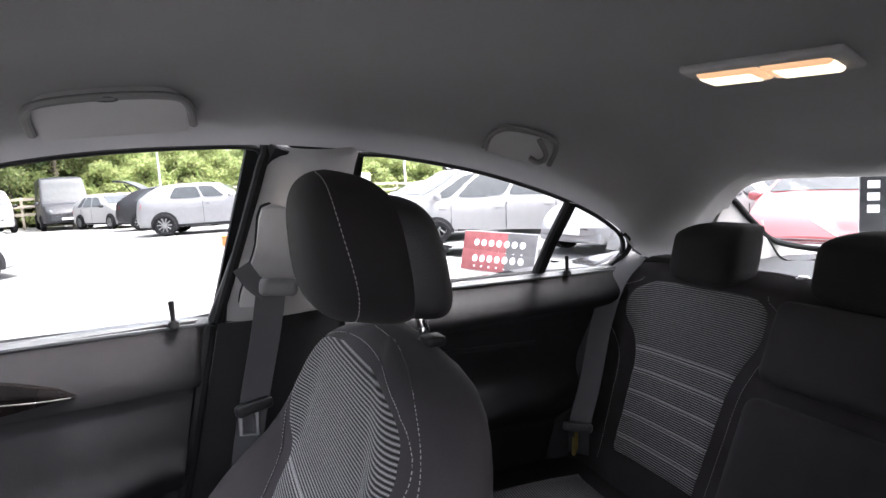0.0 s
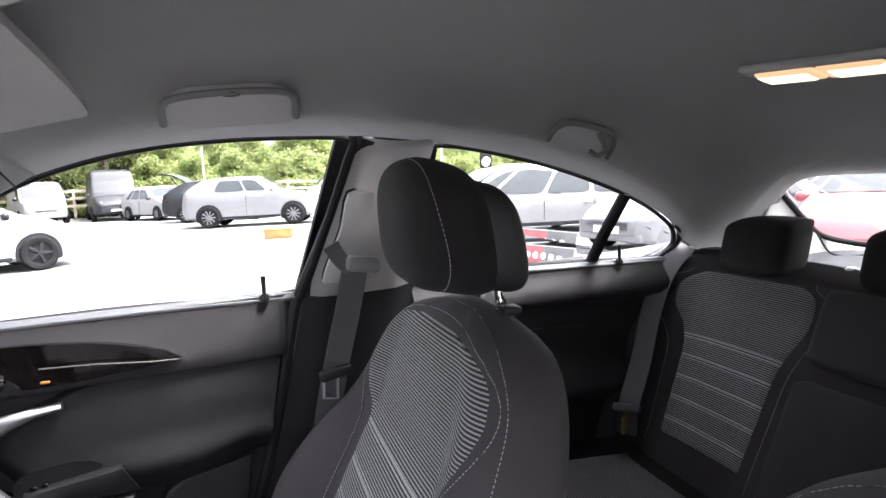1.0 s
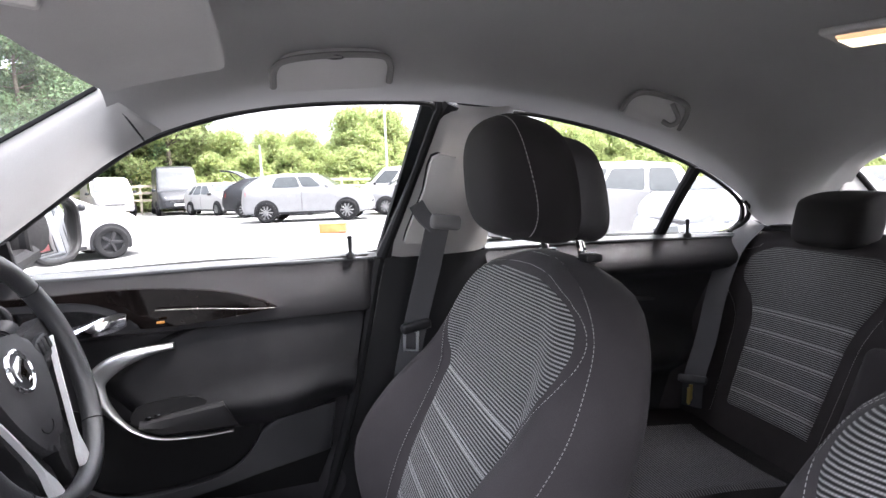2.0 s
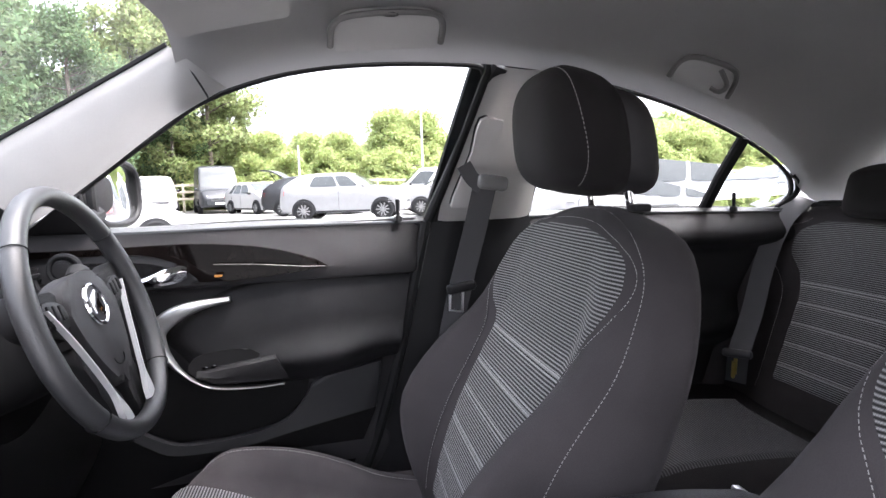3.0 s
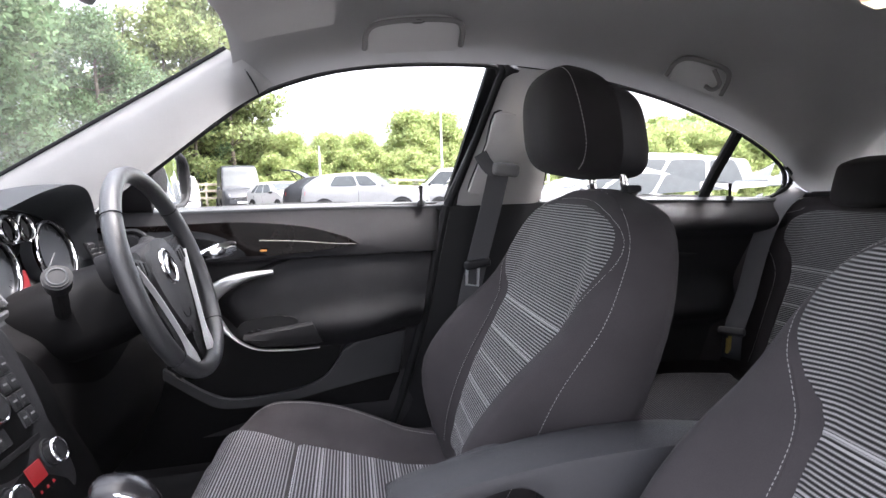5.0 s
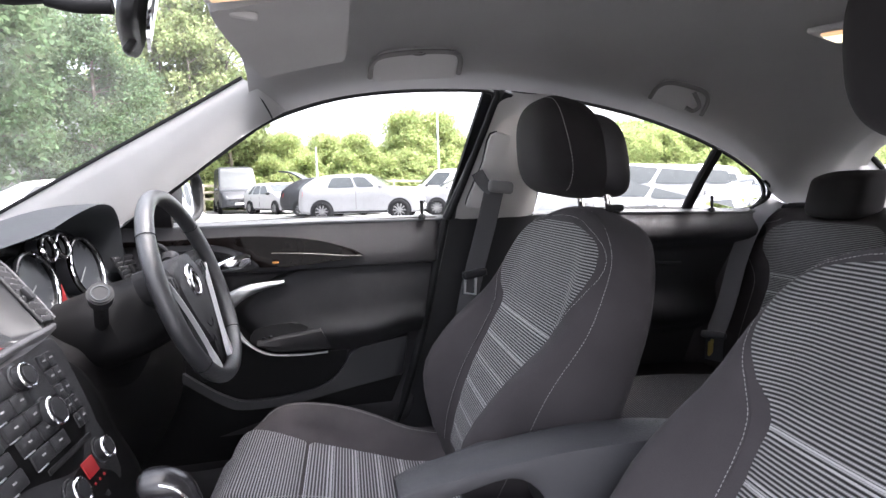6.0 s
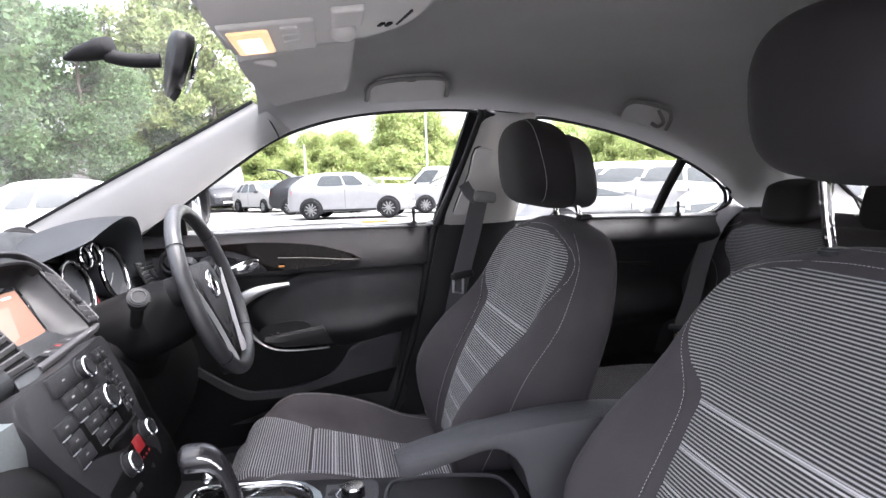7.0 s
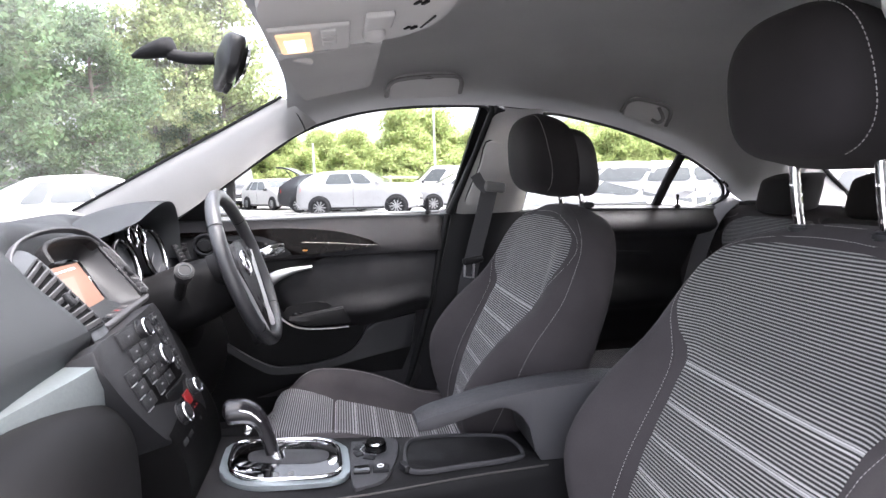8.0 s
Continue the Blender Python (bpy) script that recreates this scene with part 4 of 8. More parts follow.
for k in range(3):
    bm = bmesh.new()
    box(bm, pose(-0.554, -0.096 + 0.032 * k, oz(-0.537) - 0.021, 0, -6, 0), (0.022, 0.026, 0.010), 0.003)
    part("switch", bm, PALE, oc)
bm = bmesh.new()
blob(bm, (-0.487, -0.045, oz(-0.478) - 0.018), 0.018, 0.021, 0.013, 2.4, 2.4, 20, 12)
part("sensor_dome", bm, PALE, oc, "pale grey sensor dome")
bm = bmesh.new()
box(bm, pose(-0.483, -0.12, oz(-0.483) - 0.018, 0, -6, 0), (0.040, 0.070, 0.010), 0.004, 3)
part("glasses_catch", bm, PALE, oc)
for k in range(2):
    for j in range(2):
        bm = bmesh.new()
        box(bm, pose(-0.437 + 0.010 * j, -0.055 - 0.13 * k, oz(-0.437) - 0.0155, 0, -6, 20), (0.006, 0.016, 0.004), 0.001)
        part("microphone_slot", bm, RUBBER, oc)
for k in range(9):
    bm = bmesh.new()
    box(bm, pose(-0.415 + 0.0015 * k, -0.07 - 0.0075 * k + 0.02, oz(-0.41) - 0.0155, 0, -6, 20), (0.003, 0.003, 0.004), 0)
    part("perforation", bm, HARD, oc)

# driver's sun visor, folded up
vis = thing("sun_visor", (-0.55, 0.25, 1.25), "pale grey sun visor folded against the headliner", "sun visor")
bm = bmesh.new()
vp = curve([V(-0.618, 0.315, 1.250), V(-0.60, 0.335, 1.254), V(-0.50, 0.335, 1.274), V(-0.478, 0.315, 1.280), V(-0.472, 0.09, 1.304), V(-0.485, 0.05, 1.304), V(-0.615, 0.045, 1.280), V(-0.640, 0.07, 1.272)], 4, True)
plate(bm, vp, (0.25, -0.1, -1), 0.013, 0.006)
part("flap", bm, VISOR, vis)
bm = bmesh.new()
box(bm, pose(-0.60, 0.062, 1.266, 0, 8, 8), (0.034, 0.012, 0.010), 0.004)
part("clip", bm, PALE, vis, "visor clip")

# inside mirror
rm = thing("rear_view_mirror", (-0.80, -0.03, 1.26), "black rear-view mirror on a stalk from the windscreen", "mirror")
bm = bmesh.new()
rings = []
for k, (x, y, z, a, b) in enumerate([(-0.842, -0.01, 1.258, 0.003, 0.004), (-0.826, -0.01, 1.263, 0.009, 0.014), (-0.800, -0.01, 1.270, 0.014, 0.018), (-0.788, -0.01, 1.272, 0.014, 0.016), (-0.782, -0.01, 1.268, 0.006, 0.008)]):
    rings.append([V(x + a * 0.3 * math.cos(t), y + b * math.cos(t), z + a * math.sin(t)) for t in [2 * math.pi * i / 14 for i in range(14)]])
loft(bm, rings)
part("foot", bm, RUBBER, rm)
bm = bmesh.new()
sweep(bm, curve([V(-0.792, -0.01, 1.262), V(-0.765, -0.008, 1.256), V(-0.728, -0.004, 1.256)], 5), circle(0.0092, 12))
part("stalk", bm, RUBBER, rm)
bm = bmesh.new()
mb = Matrix.Translation((-0.712, 0.012, 1.250)) @ pose(0, 0, 0, 0, 14, 16)
t = bmesh.new()
blob(t, (0, 0, 0), 0.019, 0.104, 0.034, 3.6, 4.2, 32, 18, lambda q: V(q.x * (0.78 + 6.0 * q.z), q.y, q.z))
bmesh.ops.transform(t, matrix=mb, verts=t.verts)
merge(bm, t)
part("housing", bm, HARD, rm)
bm = bmesh.new()
plate(bm, [mb @ V(0.0175, 0.096 * math.copysign(abs(math.cos(a)) ** 0.5, math.cos(a)), 0.024 * math.copysign(abs(math.sin(a)) ** 0.6, math.sin(a))) for a in [2 * math.pi * i / 28 for i in range(28)]], (1, 0.2, 0.2), 0.004, 0.001)
part("mirror_glass", bm, MIRROR, rm)
bm = bmesh.new()
box(bm, mb @ pose(0.004, -0.03, -0.040, 0, 20, 0), (0.009, 0.014, 0.018), 0.003)
part("dip_lever", bm, SOFT, rm)


# ---- front seats ----
XF = [(0.44, -0.284), (0.55, -0.263), (0.65, -0.225), (0.75, -0.171), (0.81, -0.134), (0.88, -0.109), (0.93, -0.093), (0.965, -0.078), (0.988, -0.050)]
XB = [(0.44, -0.124), (0.55, -0.082), (0.66, -0.045), (0.75, -0.021), (0.85, 0.006), (0.92, 0.024), (0.96, 0.030), (0.988, 0.012)]
WB = [(0.44, 0.221), (0.55, 0.257), (0.65, 0.280), (0.75, 0.292), (0.82, 0.288), (0.88, 0.271), (0.93, 0.240), (0.965, 0.185), (0.988, 0.095)]
BO = [(0.44, 0.021), (0.55, 0.077), (0.64, 0.108), (0.72, 0.090), (0.80, 0.045), (0.87, 0.024), (0.95, 0.006)]
WI = [(0.47, 0.146), (0.56, 0.150), (0.65, 0.156), (0.72, 0.160), (0.785, 0.170), (0.83, 0.207), (0.88, 0.236), (0.92, 0.228), (0.945, 0.198), (0.962, 0.144), (0.972, 0.063)]
# the outer seam along the bolsters
WO = [(0.48, 0.218), (0.56, 0.248), (0.65, 0.270), (0.75, 0.279), (0.82, 0.275), (0.88, 0.260), (0.93, 0.236), (0.96, 0.189), (0.975, 0.140)]
WAIST = 0.8055
PW = 3.64


def bump(q):
    return smooth(0.52, 0.84, q) * (1 - 0.85 * smooth(0.9, 1.0, q))


def back_front(y, z):
    xf, xb, w = lerp(XF, z), lerp(XB, z), lerp(WB, z)
    q = min(0.999, abs(y) / w)
    mid, d = (xf + xb) / 2, (xb - xf) / 2
    return mid - d * (1 - q**PW) ** (1 / PW) - lerp(BO, z) * bump(q)


def back_ring(z, shrink=1.0):
    xf, xb, w = lerp(XF, z), lerp(XB, z), lerp(WB, z) * shrink
    mid, d, out = (xf + xb) / 2, (xb - xf) / 2 * shrink, []
    for i in range(56):
        a = 2 * math.pi * i / 56
        c, s = math.cos(a), math.sin(a)
        y = w * math.copysign(abs(c) ** (2 / PW), c)
        x = mid - d * math.copysign(abs(s) ** (2 / PW), s)
        if s > 0:
            x -= lerp(BO, z) * bump(abs(y) / w)
        out.append(V(x, y, z))
    return out


def cushion_top(x, y):
    base = lerp([(-0.75, 0.462), (-0.738, 0.505), (-0.718, 0.534), (-0.695, 0.542), (-0.65, 0.530), (-0.585, 0.503), (-0.507, 0.480), (-0.434, 0.458), (-0.368, 0.440), (-0.20, 0.430)], x)
    q = abs(y) / 0.262
    rise = lerp([(-0.75, -0.03), (-0.70, -0.012), (-0.673, 0.018), (-0.636, 0.046), (-0.576, 0.068), (-0.501, 0.072), (-0.426, 0.063), (-0.357, 0.048), (-0.25, 0.03)], x)
    return base + rise * smooth(0.56, 0.80, q) - 0.05 * smooth(0.84, 1.0, q) ** 1.5


def cushion_half(x):
    return lerp([(-0.75, 0.215), (-0.73, 0.240), (-0.68, 0.256), (-0.55, 0.262), (-0.2, 0.250)], x)


def patch(fn, nu, nv, uvfn, puff, ribs=None, low=True, high=True):
    """A cloth panel laid over a surface, rising from its seams; low and high tell whether its ends dip as well."""
    bm = bmesh.new()

    def at(u, v):
        e = min(1.0, min(u, 1 - u) * 26) ** 0.5 * min(1.0, min(v if low else 1, 1 - v if high else 1) * 26) ** 0.5
        p, nrm = fn(u, v)
        h = -0.0012 + puff * e
        if ribs:
            h += ribs * (abs(math.sin(math.pi * uvfn(u, v)[1] / 0.058)) ** 0.5 - 1)
        return p + nrm * h
    grid(bm, at, nu, nv, uv=uvfn)
    return bm


def front_seat(name, place, lift, label):
    X, Y = place
    o = V(X, Y, -0.008 if Y < 0 else 0.0)
    seat = thing(name, (X - 0.40, Y, 0.21), label, "car seat", "front seats")

    def sh(bm):
        bmesh.ops.translate(bm, vec=o, verts=bm.verts)
        return bm
    # backrest shell
    bm = bmesh.new()
    zs = [0.44 + 0.548 * smooth(0, 1, k / 26) ** 0.9 for k in range(27)]
    rings = [back_ring(z) for z in zs]
    top = rings[-1]
    c = sum(top, V(0, 0, 0)) / len(top)
    for f, h in ((0.72, 0.006), (0.4, 0.009), (0.12, 0.010)):
        rings.append([c + (p - c) * f + V(0, 0, h) for p in top])
    loft(bm, rings)
    shell = BVHTree.FromBMesh(bm)

    def settle(p):
        """The point of the backrest's skin nearest to p, a thread's thickness proud."""
        q, nrm = shell.find_nearest(p)[:2]
        return q + nrm * (0.0016 if nrm.dot(q - V(0.1, 0, q.z)) > 0 else -0.0016)
    back = part("backrest", sh(bm), SIDE, seat, "charcoal cloth backrest with side bolsters", angle=70)

    def onback(u, v, z0, z1, grow=0.0):
        z = z0 + (z1 - z0) * v
        y = (2 * u - 1) * (lerp(WI, z) + grow)
        return V(back_front(y, z), y, z), V(-0.9, 0, 0.43)
    ua = lambda z0, z1: (lambda u, v: ((2 * u - 1) * lerp(WI, z0 + (z1 - z0) * v), (z0 + (z1 - z0) * v) * 1.12))
    part("yoke_panel", sh(patch(lambda u, v: onback(u, v, WAIST, 0.972), 44, 40, ua(WAIST, 0.972), 0.005, low=False)), YOKE, seat, "charcoal cloth with fine pale ribs", angle=70)
    part("centre_panel", sh(patch(lambda u, v: onback(u, v, 0.47, WAIST + 0.0005), 36, 56, ua(0.47, WAIST + 0.0005), 0.005, 0.0012, high=False)), RIBS, seat, "ribbed cloth with brighter cross seams", angle=70)
    # stitched seams: close beside the insert and along the edge of the bolsters, both running on over the top
    zz = [0.48 + 0.485 * k / 60 for k in range(61)]
    for edge, crown in ((lambda z: lerp(WI, z) + 0.013, -0.060), (lambda z: lerp(WO, z), -0.030)):
        bm = bmesh.new()
        near = []
        for z in zz:
            y = min(edge(z), lerp(WB, z) * 0.975)
            near.append(V(back_front(y, z), y, z))
        end = near[-1]
        over_top = [V(end.x + (crown - end.x) * math.sin(math.pi * k / 18), end.y * math.cos(math.pi * k / 18), end.z + 0.024 * math.sin(math.pi * k / 18)) for k in range(1, 18)]
        line = near + over_top + [V(p.x, -p.y, p.z) for p in near[::-1]]
        for _ in range(14):
            line = line[:1] + [p * 0.5 + (a + b) * 0.25 for a, p, b in zip(line, line[1:], line[2:])] + line[-1:]
        line = [settle(p) for p in line]
        stitches(bm, line, (1, 0.3, -0.4), wide=0.0008)
        tagged(part("stitching", sh(bm), THREAD, seat, "pale grey stitching along the seams", smooth=False), kind="stuff")
        bm = bmesh.new()
        sweep(bm, [p + (V(0.02, 0, p.z) - p).normalized() * 0.0022 for p in line[::2]], circle(0.0016, 6))
        part("seam_piping", sh(bm), SIDE, seat)
    # cushion
    bm = bmesh.new()
    rings = []
    for k in range(25):
        x = -0.752 + 0.552 * (k / 24) ** 1.3
        w, low = cushion_half(x), 0.335 + 0.05 * (1 - smooth(-0.752, -0.70, x))
        tp = [V(x, y, cushion_top(x, y)) for y in [w * (2 * i / 26 - 1) * 0.965 for i in range(27)]]
        rg = [V(x, -w, low + 0.03), V(x, -w * 1.02, 0.43), V(x, -w * 1.01, 0.47)] + tp + [V(x, w * 1.01, 0.47), V(x, w * 1.02, 0.43), V(x, w, low + 0.03), V(x, w * 0.9, low), V(x, 0, low), V(x, -w * 0.9, low)]
        rings.append(rg)
    f = rings[0]
    c = sum(f, V(0, 0, 0)) / len(f)
    rings = [[c + (p - c) * 0.55 + V(-0.018, 0, 0) for p in f], [c + (p - c) * 0.85 + V(-0.012, 0, 0) for p in f]] + rings
    loft(bm, rings)
    part("cushion", sh(bm), CLOTH, seat, "charcoal cloth cushion with raised sides", angle=70)

    def oncush(u, v, x0, x1, w0, w1):
        x = x0 + (x1 - x0) * v
        w = w0 + (w1 - w0) * v
        y = (2 * u - 1) * w
        return V(x, y, cushion_top(x, y)), V(-0.25 if x < -0.70 else 0, 0, 1).normalized()

    def nose(u, v):
        if v < 0.35:
            k = v / 0.35
            y = (2 * u - 1) * 0.150
            a = k * math.pi / 2
            return V(-0.775 + 0.030 * (1 - math.cos(a)), y, 0.40 + (cushion_top(-0.745, y) - 0.40) * math.sin(a)), V(-math.cos(a * 0.8), 0, math.sin(a * 0.8))
        return oncush(u, (v - 0.35) / 0.65, -0.745, -0.592, 0.146, 0.148)
    part("front_panel", sh(patch(nose, 30, 28, lambda u, v: ((2 * u - 1) * 0.15, v * 0.30), 0.008)), PLAINRIB, seat, "thigh panel in lined charcoal cloth", angle=70)
    part("seat_panel", sh(patch(lambda u, v: oncush(u, v, -0.590, -0.25, 0.152, 0.140), 30, 30, lambda u, v: ((2 * u - 1) * 0.15, v * 0.34), 0.008)), LONG, seat, "seat panel in lined charcoal cloth", angle=70)
    for s in (1, -1):
        bm = bmesh.new()
        stitches(bm, [V(x, s * 0.206, cushion_top(x, 0.206) + 0.0012) for x in [-0.69 + 0.43 * k / 40 for k in range(41)]], (0, 0, 1))
        tagged(part("cushion_stitching", sh(bm), THREAD, seat, "pale grey stitching", smooth=False), kind="stuff")
    # base, side cover, buckle
    bm = bmesh.new()
    box(bm, (-0.45, 0, 0.28), (0.46, 0.42, 0.13), 0.02)
    part("base", sh(bm), HARD, seat, "black plastic seat base")
    bm = bmesh.new()
    sd = 1 if Y > 0 else -1
    plate(bm, curve([V(-0.62, sd * 0.262, 0.33), V(-0.40, sd * 0.262, 0.36), V(-0.24, sd * 0.262, 0.44), V(-0.18, sd * 0.262, 0.43), V(-0.2, sd * 0.262, 0.28), V(-0.58, sd * 0.262, 0.27)], 4, True), (0, sd, 0), 0.02, 0.006)
    part("side_cover", sh(bm), HARD, seat)
    bm = bmesh.new()
    box(bm, pose(-0.285, sd * 0.235, 0.475, 0, -30, 0), (0.035, 0.05, 0.04), 0.008, 3)
    part("recliner_cover", sh(bm), HARD, seat, "dark grey recliner cover")
    # headrest on two posts
    hc = V(-0.072 - 0.28 * lift, 0, 1.116 + lift)
    HA, HB, HC = 0.068, 0.134 - 0.30 * lift, 0.093
    px = 0.006 - 0.80 * lift

    def lean(w):
        k = w.z / 0.092
        return V(w.x * (1 - 0.10 * k) - 0.010 * k, w.y * (1.0 - 0.13 * max(0, k) ** 2 - 0.03 * max(0, -k)), w.z - 0.9 * max(0, w.x + 0.02) * 0.25)
    bm = bmesh.new()
    blob(bm, hc, HA, HB, HC, 2.9, 3.2, 56, 32, lean)
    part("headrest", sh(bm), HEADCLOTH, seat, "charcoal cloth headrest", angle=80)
    bm = bmesh.new()
    blob(bm, hc + V(0.056, 0, -0.016), 0.050, 0.124, 0.078, 3.0, 3.6, 44, 26, lean)
    part("headrest_shell", sh(bm), LEATHER, seat, "black rear shell of the headrest", angle=80)

    def front_seam(s, k, x):
        """A place on the headrest's skin at the depth x, on the side s."""
        rz = (1 - abs(k) ** 3.2) ** (1 / 3.2)
        x = max(x, -0.999 * HA * rz)
        y = HB * 1.004 * rz * (1 - (abs(x) / (HA * rz)) ** 2.9) ** (1 / 2.9)
        return hc + lean(V(x, s * y, HC * 1.004 * k))
    for side in (1, -1):
        bm = bmesh.new()
        stitches(bm, [front_seam(side, k, -0.034 + 0.010 * smooth(0.6, -0.6, k)) for k in [0.985 - 1.90 * j / 56 for j in range(57)]], (0, 1, 0.1), long=0.004, gap=0.0025)
        tagged(part("headrest_stitching", sh(bm), THREAD, seat, "pale stitching on the headrest", smooth=False), kind="stuff")
    for s in (1, -1):
        bm = bmesh.new()
        sweep(bm, [V(px, s * 0.068, 0.965), V(px - 0.012, s * 0.068, 1.03), V(px - 0.022, s * 0.068, 1.06 + lift)], circle(0.0068, 14), (0, 1, 0))
        for k in range(4):
            disc(bm, Matrix.Translation((px - 0.008 - 0.002 * k, s * 0.068, 1.008 + 0.014 * k)), 0.0073, 0.0073, 0.004, 14)
        part("post", sh(bm), CHROME, seat, "chrome headrest post")
        bm = bmesh.new()
        disc(bm, Matrix.Translation((px - 0.002, s * 0.068, 0.990)), 0.019, 0.017, 0.010, 20, 0.003)
        if s < 0:
            box(bm, (px - 0.004, s * 0.068 - 0.02, 0.997), (0.026, 0.028, 0.012), 0.004)
        part("post_collar", sh(bm), HARD, seat, "black plastic collar")
    return seat


front_seat("driver_seat", (0.0, 0.398), 0.0, "charcoal driver's seat with ribbed cloth centre and raised headrest")
front_seat("passenger_seat", (0.118, -0.322), 0.055, "charcoal passenger seat with ribbed cloth centre, headrest pulled up")

# ---- rear seat ----
rs = thing("rear_bench", (0.45, 0.10, 0.21), "charcoal rear bench with ribbed cloth seat panels", "car seat")


def rx(z):
    return 0.665 + 0.45 * (z - 0.8)


def rear_front(y, z):
    """The rear backrest's front face: wings at the door, shallow hollows for each seat."""
    k = abs(y - 0.11)
    wing = (0.135 * smooth(0.635, 0.80, k)) * (1 - 0.7 * smooth(0.90, 0.955, z))
    roll = 0.06 * smooth(0.925, 0.965, z) ** 2
    hollow = 0.018 * math.exp(-((k - 0.49) / 0.16) ** 4)
    return rx(z) - wing + roll + hollow


bm = bmesh.new()
grid(bm, lambda u, v: V(rear_front(-0.68 + 1.60 * u, 0.46 + 0.50 * v), -0.68 + 1.60 * u, 0.46 + 0.50 * v - 0.012 * smooth(0.8, 0.95, abs(2 * u - 1)) * v), 96, 30)
bmesh.ops.solidify(bm, geom=bm.faces[:], thickness=0.09)
part("backrest", bm, CLOTH, rs, "charcoal cloth rear backrest", angle=70)

RWI = [(0.555, 0.118), (0.66, 0.125), (0.75, 0.132), (0.80, 0.150), (0.84, 0.172), (0.88, 0.176), (0.905, 0.165), (0.922, 0.13)]


def onrear(u, v, z0, z1, yc):
    z = z0 + (z1 - z0) * v
    y = yc + (2 * u - 1) * lerp(RWI, z) - 0.10 * (z - 0.92) * -0.25
    return V(rear_front(y, z), y, z), V(-0.9, 0, 0.4)


for yc in (0.618, -0.40):
    ua = lambda z0, z1: (lambda u, v: ((2 * u - 1) * 0.16, (z0 + (z1 - z0) * v) * 1.1))
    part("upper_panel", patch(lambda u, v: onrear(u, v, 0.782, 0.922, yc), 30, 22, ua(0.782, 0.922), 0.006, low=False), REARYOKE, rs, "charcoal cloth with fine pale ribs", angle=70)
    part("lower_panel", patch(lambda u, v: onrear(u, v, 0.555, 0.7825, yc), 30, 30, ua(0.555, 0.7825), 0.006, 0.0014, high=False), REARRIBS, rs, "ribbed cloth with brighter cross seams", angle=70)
    bm = bmesh.new()
    for s in (1, -1):
        row = []
        for k in range(41):
            z = 0.53 + 0.40 * k / 40
            y = yc + s * (lerp(RWI, z) + 0.030) - 0.10 * (z - 0.92) * -0.25
            row.append(V(rear_front(y, z) - 0.002, y, z))
        bm = bmesh.new()
        stitches(bm, row)
        tagged(part("stitching", bm, THREAD, rs, "pale grey seam stitching", smooth=False), kind="stuff")
# centre backrest with its folded armrest
bm = bmesh.new()
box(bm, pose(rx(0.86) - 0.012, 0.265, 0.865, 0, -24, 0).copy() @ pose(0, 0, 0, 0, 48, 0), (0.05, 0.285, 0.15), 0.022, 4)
part("centre_pad", bm, SHADEDCLOTH, rs, "charcoal cloth pad in the middle of the backrest")
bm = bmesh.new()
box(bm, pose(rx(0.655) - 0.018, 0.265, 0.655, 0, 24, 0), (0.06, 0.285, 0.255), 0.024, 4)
part("folding_armrest", bm, SHADEDCLOTH, rs, "folded centre armrest with a dark seam")
bm = bmesh.new()
box(bm, pose(rx(0.755) - 0.047, 0.265, 0.745, 0, 24, 0), (0.006, 0.27, 0.006), 0.002)
part("armrest_seam", bm, RUBBER, rs)


def rear_cushion(x, y):
    k = abs(y - 0.11)
    return 0.498 + 0.02 * smooth(0.05, 0.20, x) * (1 - smooth(0.30, 0.62, x)) - 0.14 * (1 - smooth(0.0, 0.09, x)) + 0.02 * smooth(0.62, 0.72, k) - 0.012 * math.exp(-((k - 0.49) / 0.16) ** 4)


bm = bmesh.new()
grid(bm, lambda u, v: V(0.03 + 0.60 * v, -0.68 + 1.58 * u, rear_cushion(0.03 + 0.60 * v, -0.68 + 1.58 * u)), 72, 26)
bmesh.ops.solidify(bm, geom=bm.faces[:], thickness=0.14)
part("cushion", bm, SHADEDCLOTH, rs, "charcoal cloth rear cushion", angle=70)
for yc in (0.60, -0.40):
    part("cushion_panel", patch(lambda u, v: (V(0.075 + 0.42 * v, yc + (2 * u - 1) * 0.155, rear_cushion(0.075 + 0.42 * v, yc + (2 * u - 1) * 0.155)), V(0, 0, 1)), 28, 24, lambda u, v: ((2 * u - 1) * 0.155, v * 0.42), 0.008), SHADEDRIB, rs, "lined charcoal cloth seat panel", angle=70)
for yc, w in ((0.622, 0.092), (0.270, 0.106)):
    bm = bmesh.new()
    blob(bm, (0.768, yc, 0.992), 0.050, w, 0.061, 4.2, 4.6, 40, 20, lambda q: V(q.x + 0.25 * q.z + 0.03 * smooth(0.6, 1, q.z / 0.064), q.y, q.z))
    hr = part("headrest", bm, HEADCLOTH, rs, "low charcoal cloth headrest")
    for s in (1, -1):
        bm = bmesh.new()
        disc(bm, Matrix.Translation((0.775, yc + s * 0.055, 0.935)), 0.0065, 0.0065, 0.05, 12)
        part("post", bm, CHROME, hr)
for yc, w in ((0.12, 0.11), (0.42, 0.05)):
    bm = bmesh.new()
    disc(bm, Matrix.Translation((0.80, 0.44 if w < 0.1 else yc, 0.952)), 0.013, 0.012, 0.02, 14, 0.003)
    part("seat_release", bm, SILVER, rs, "silver backrest release button")

bm = bmesh.new()
rings = []
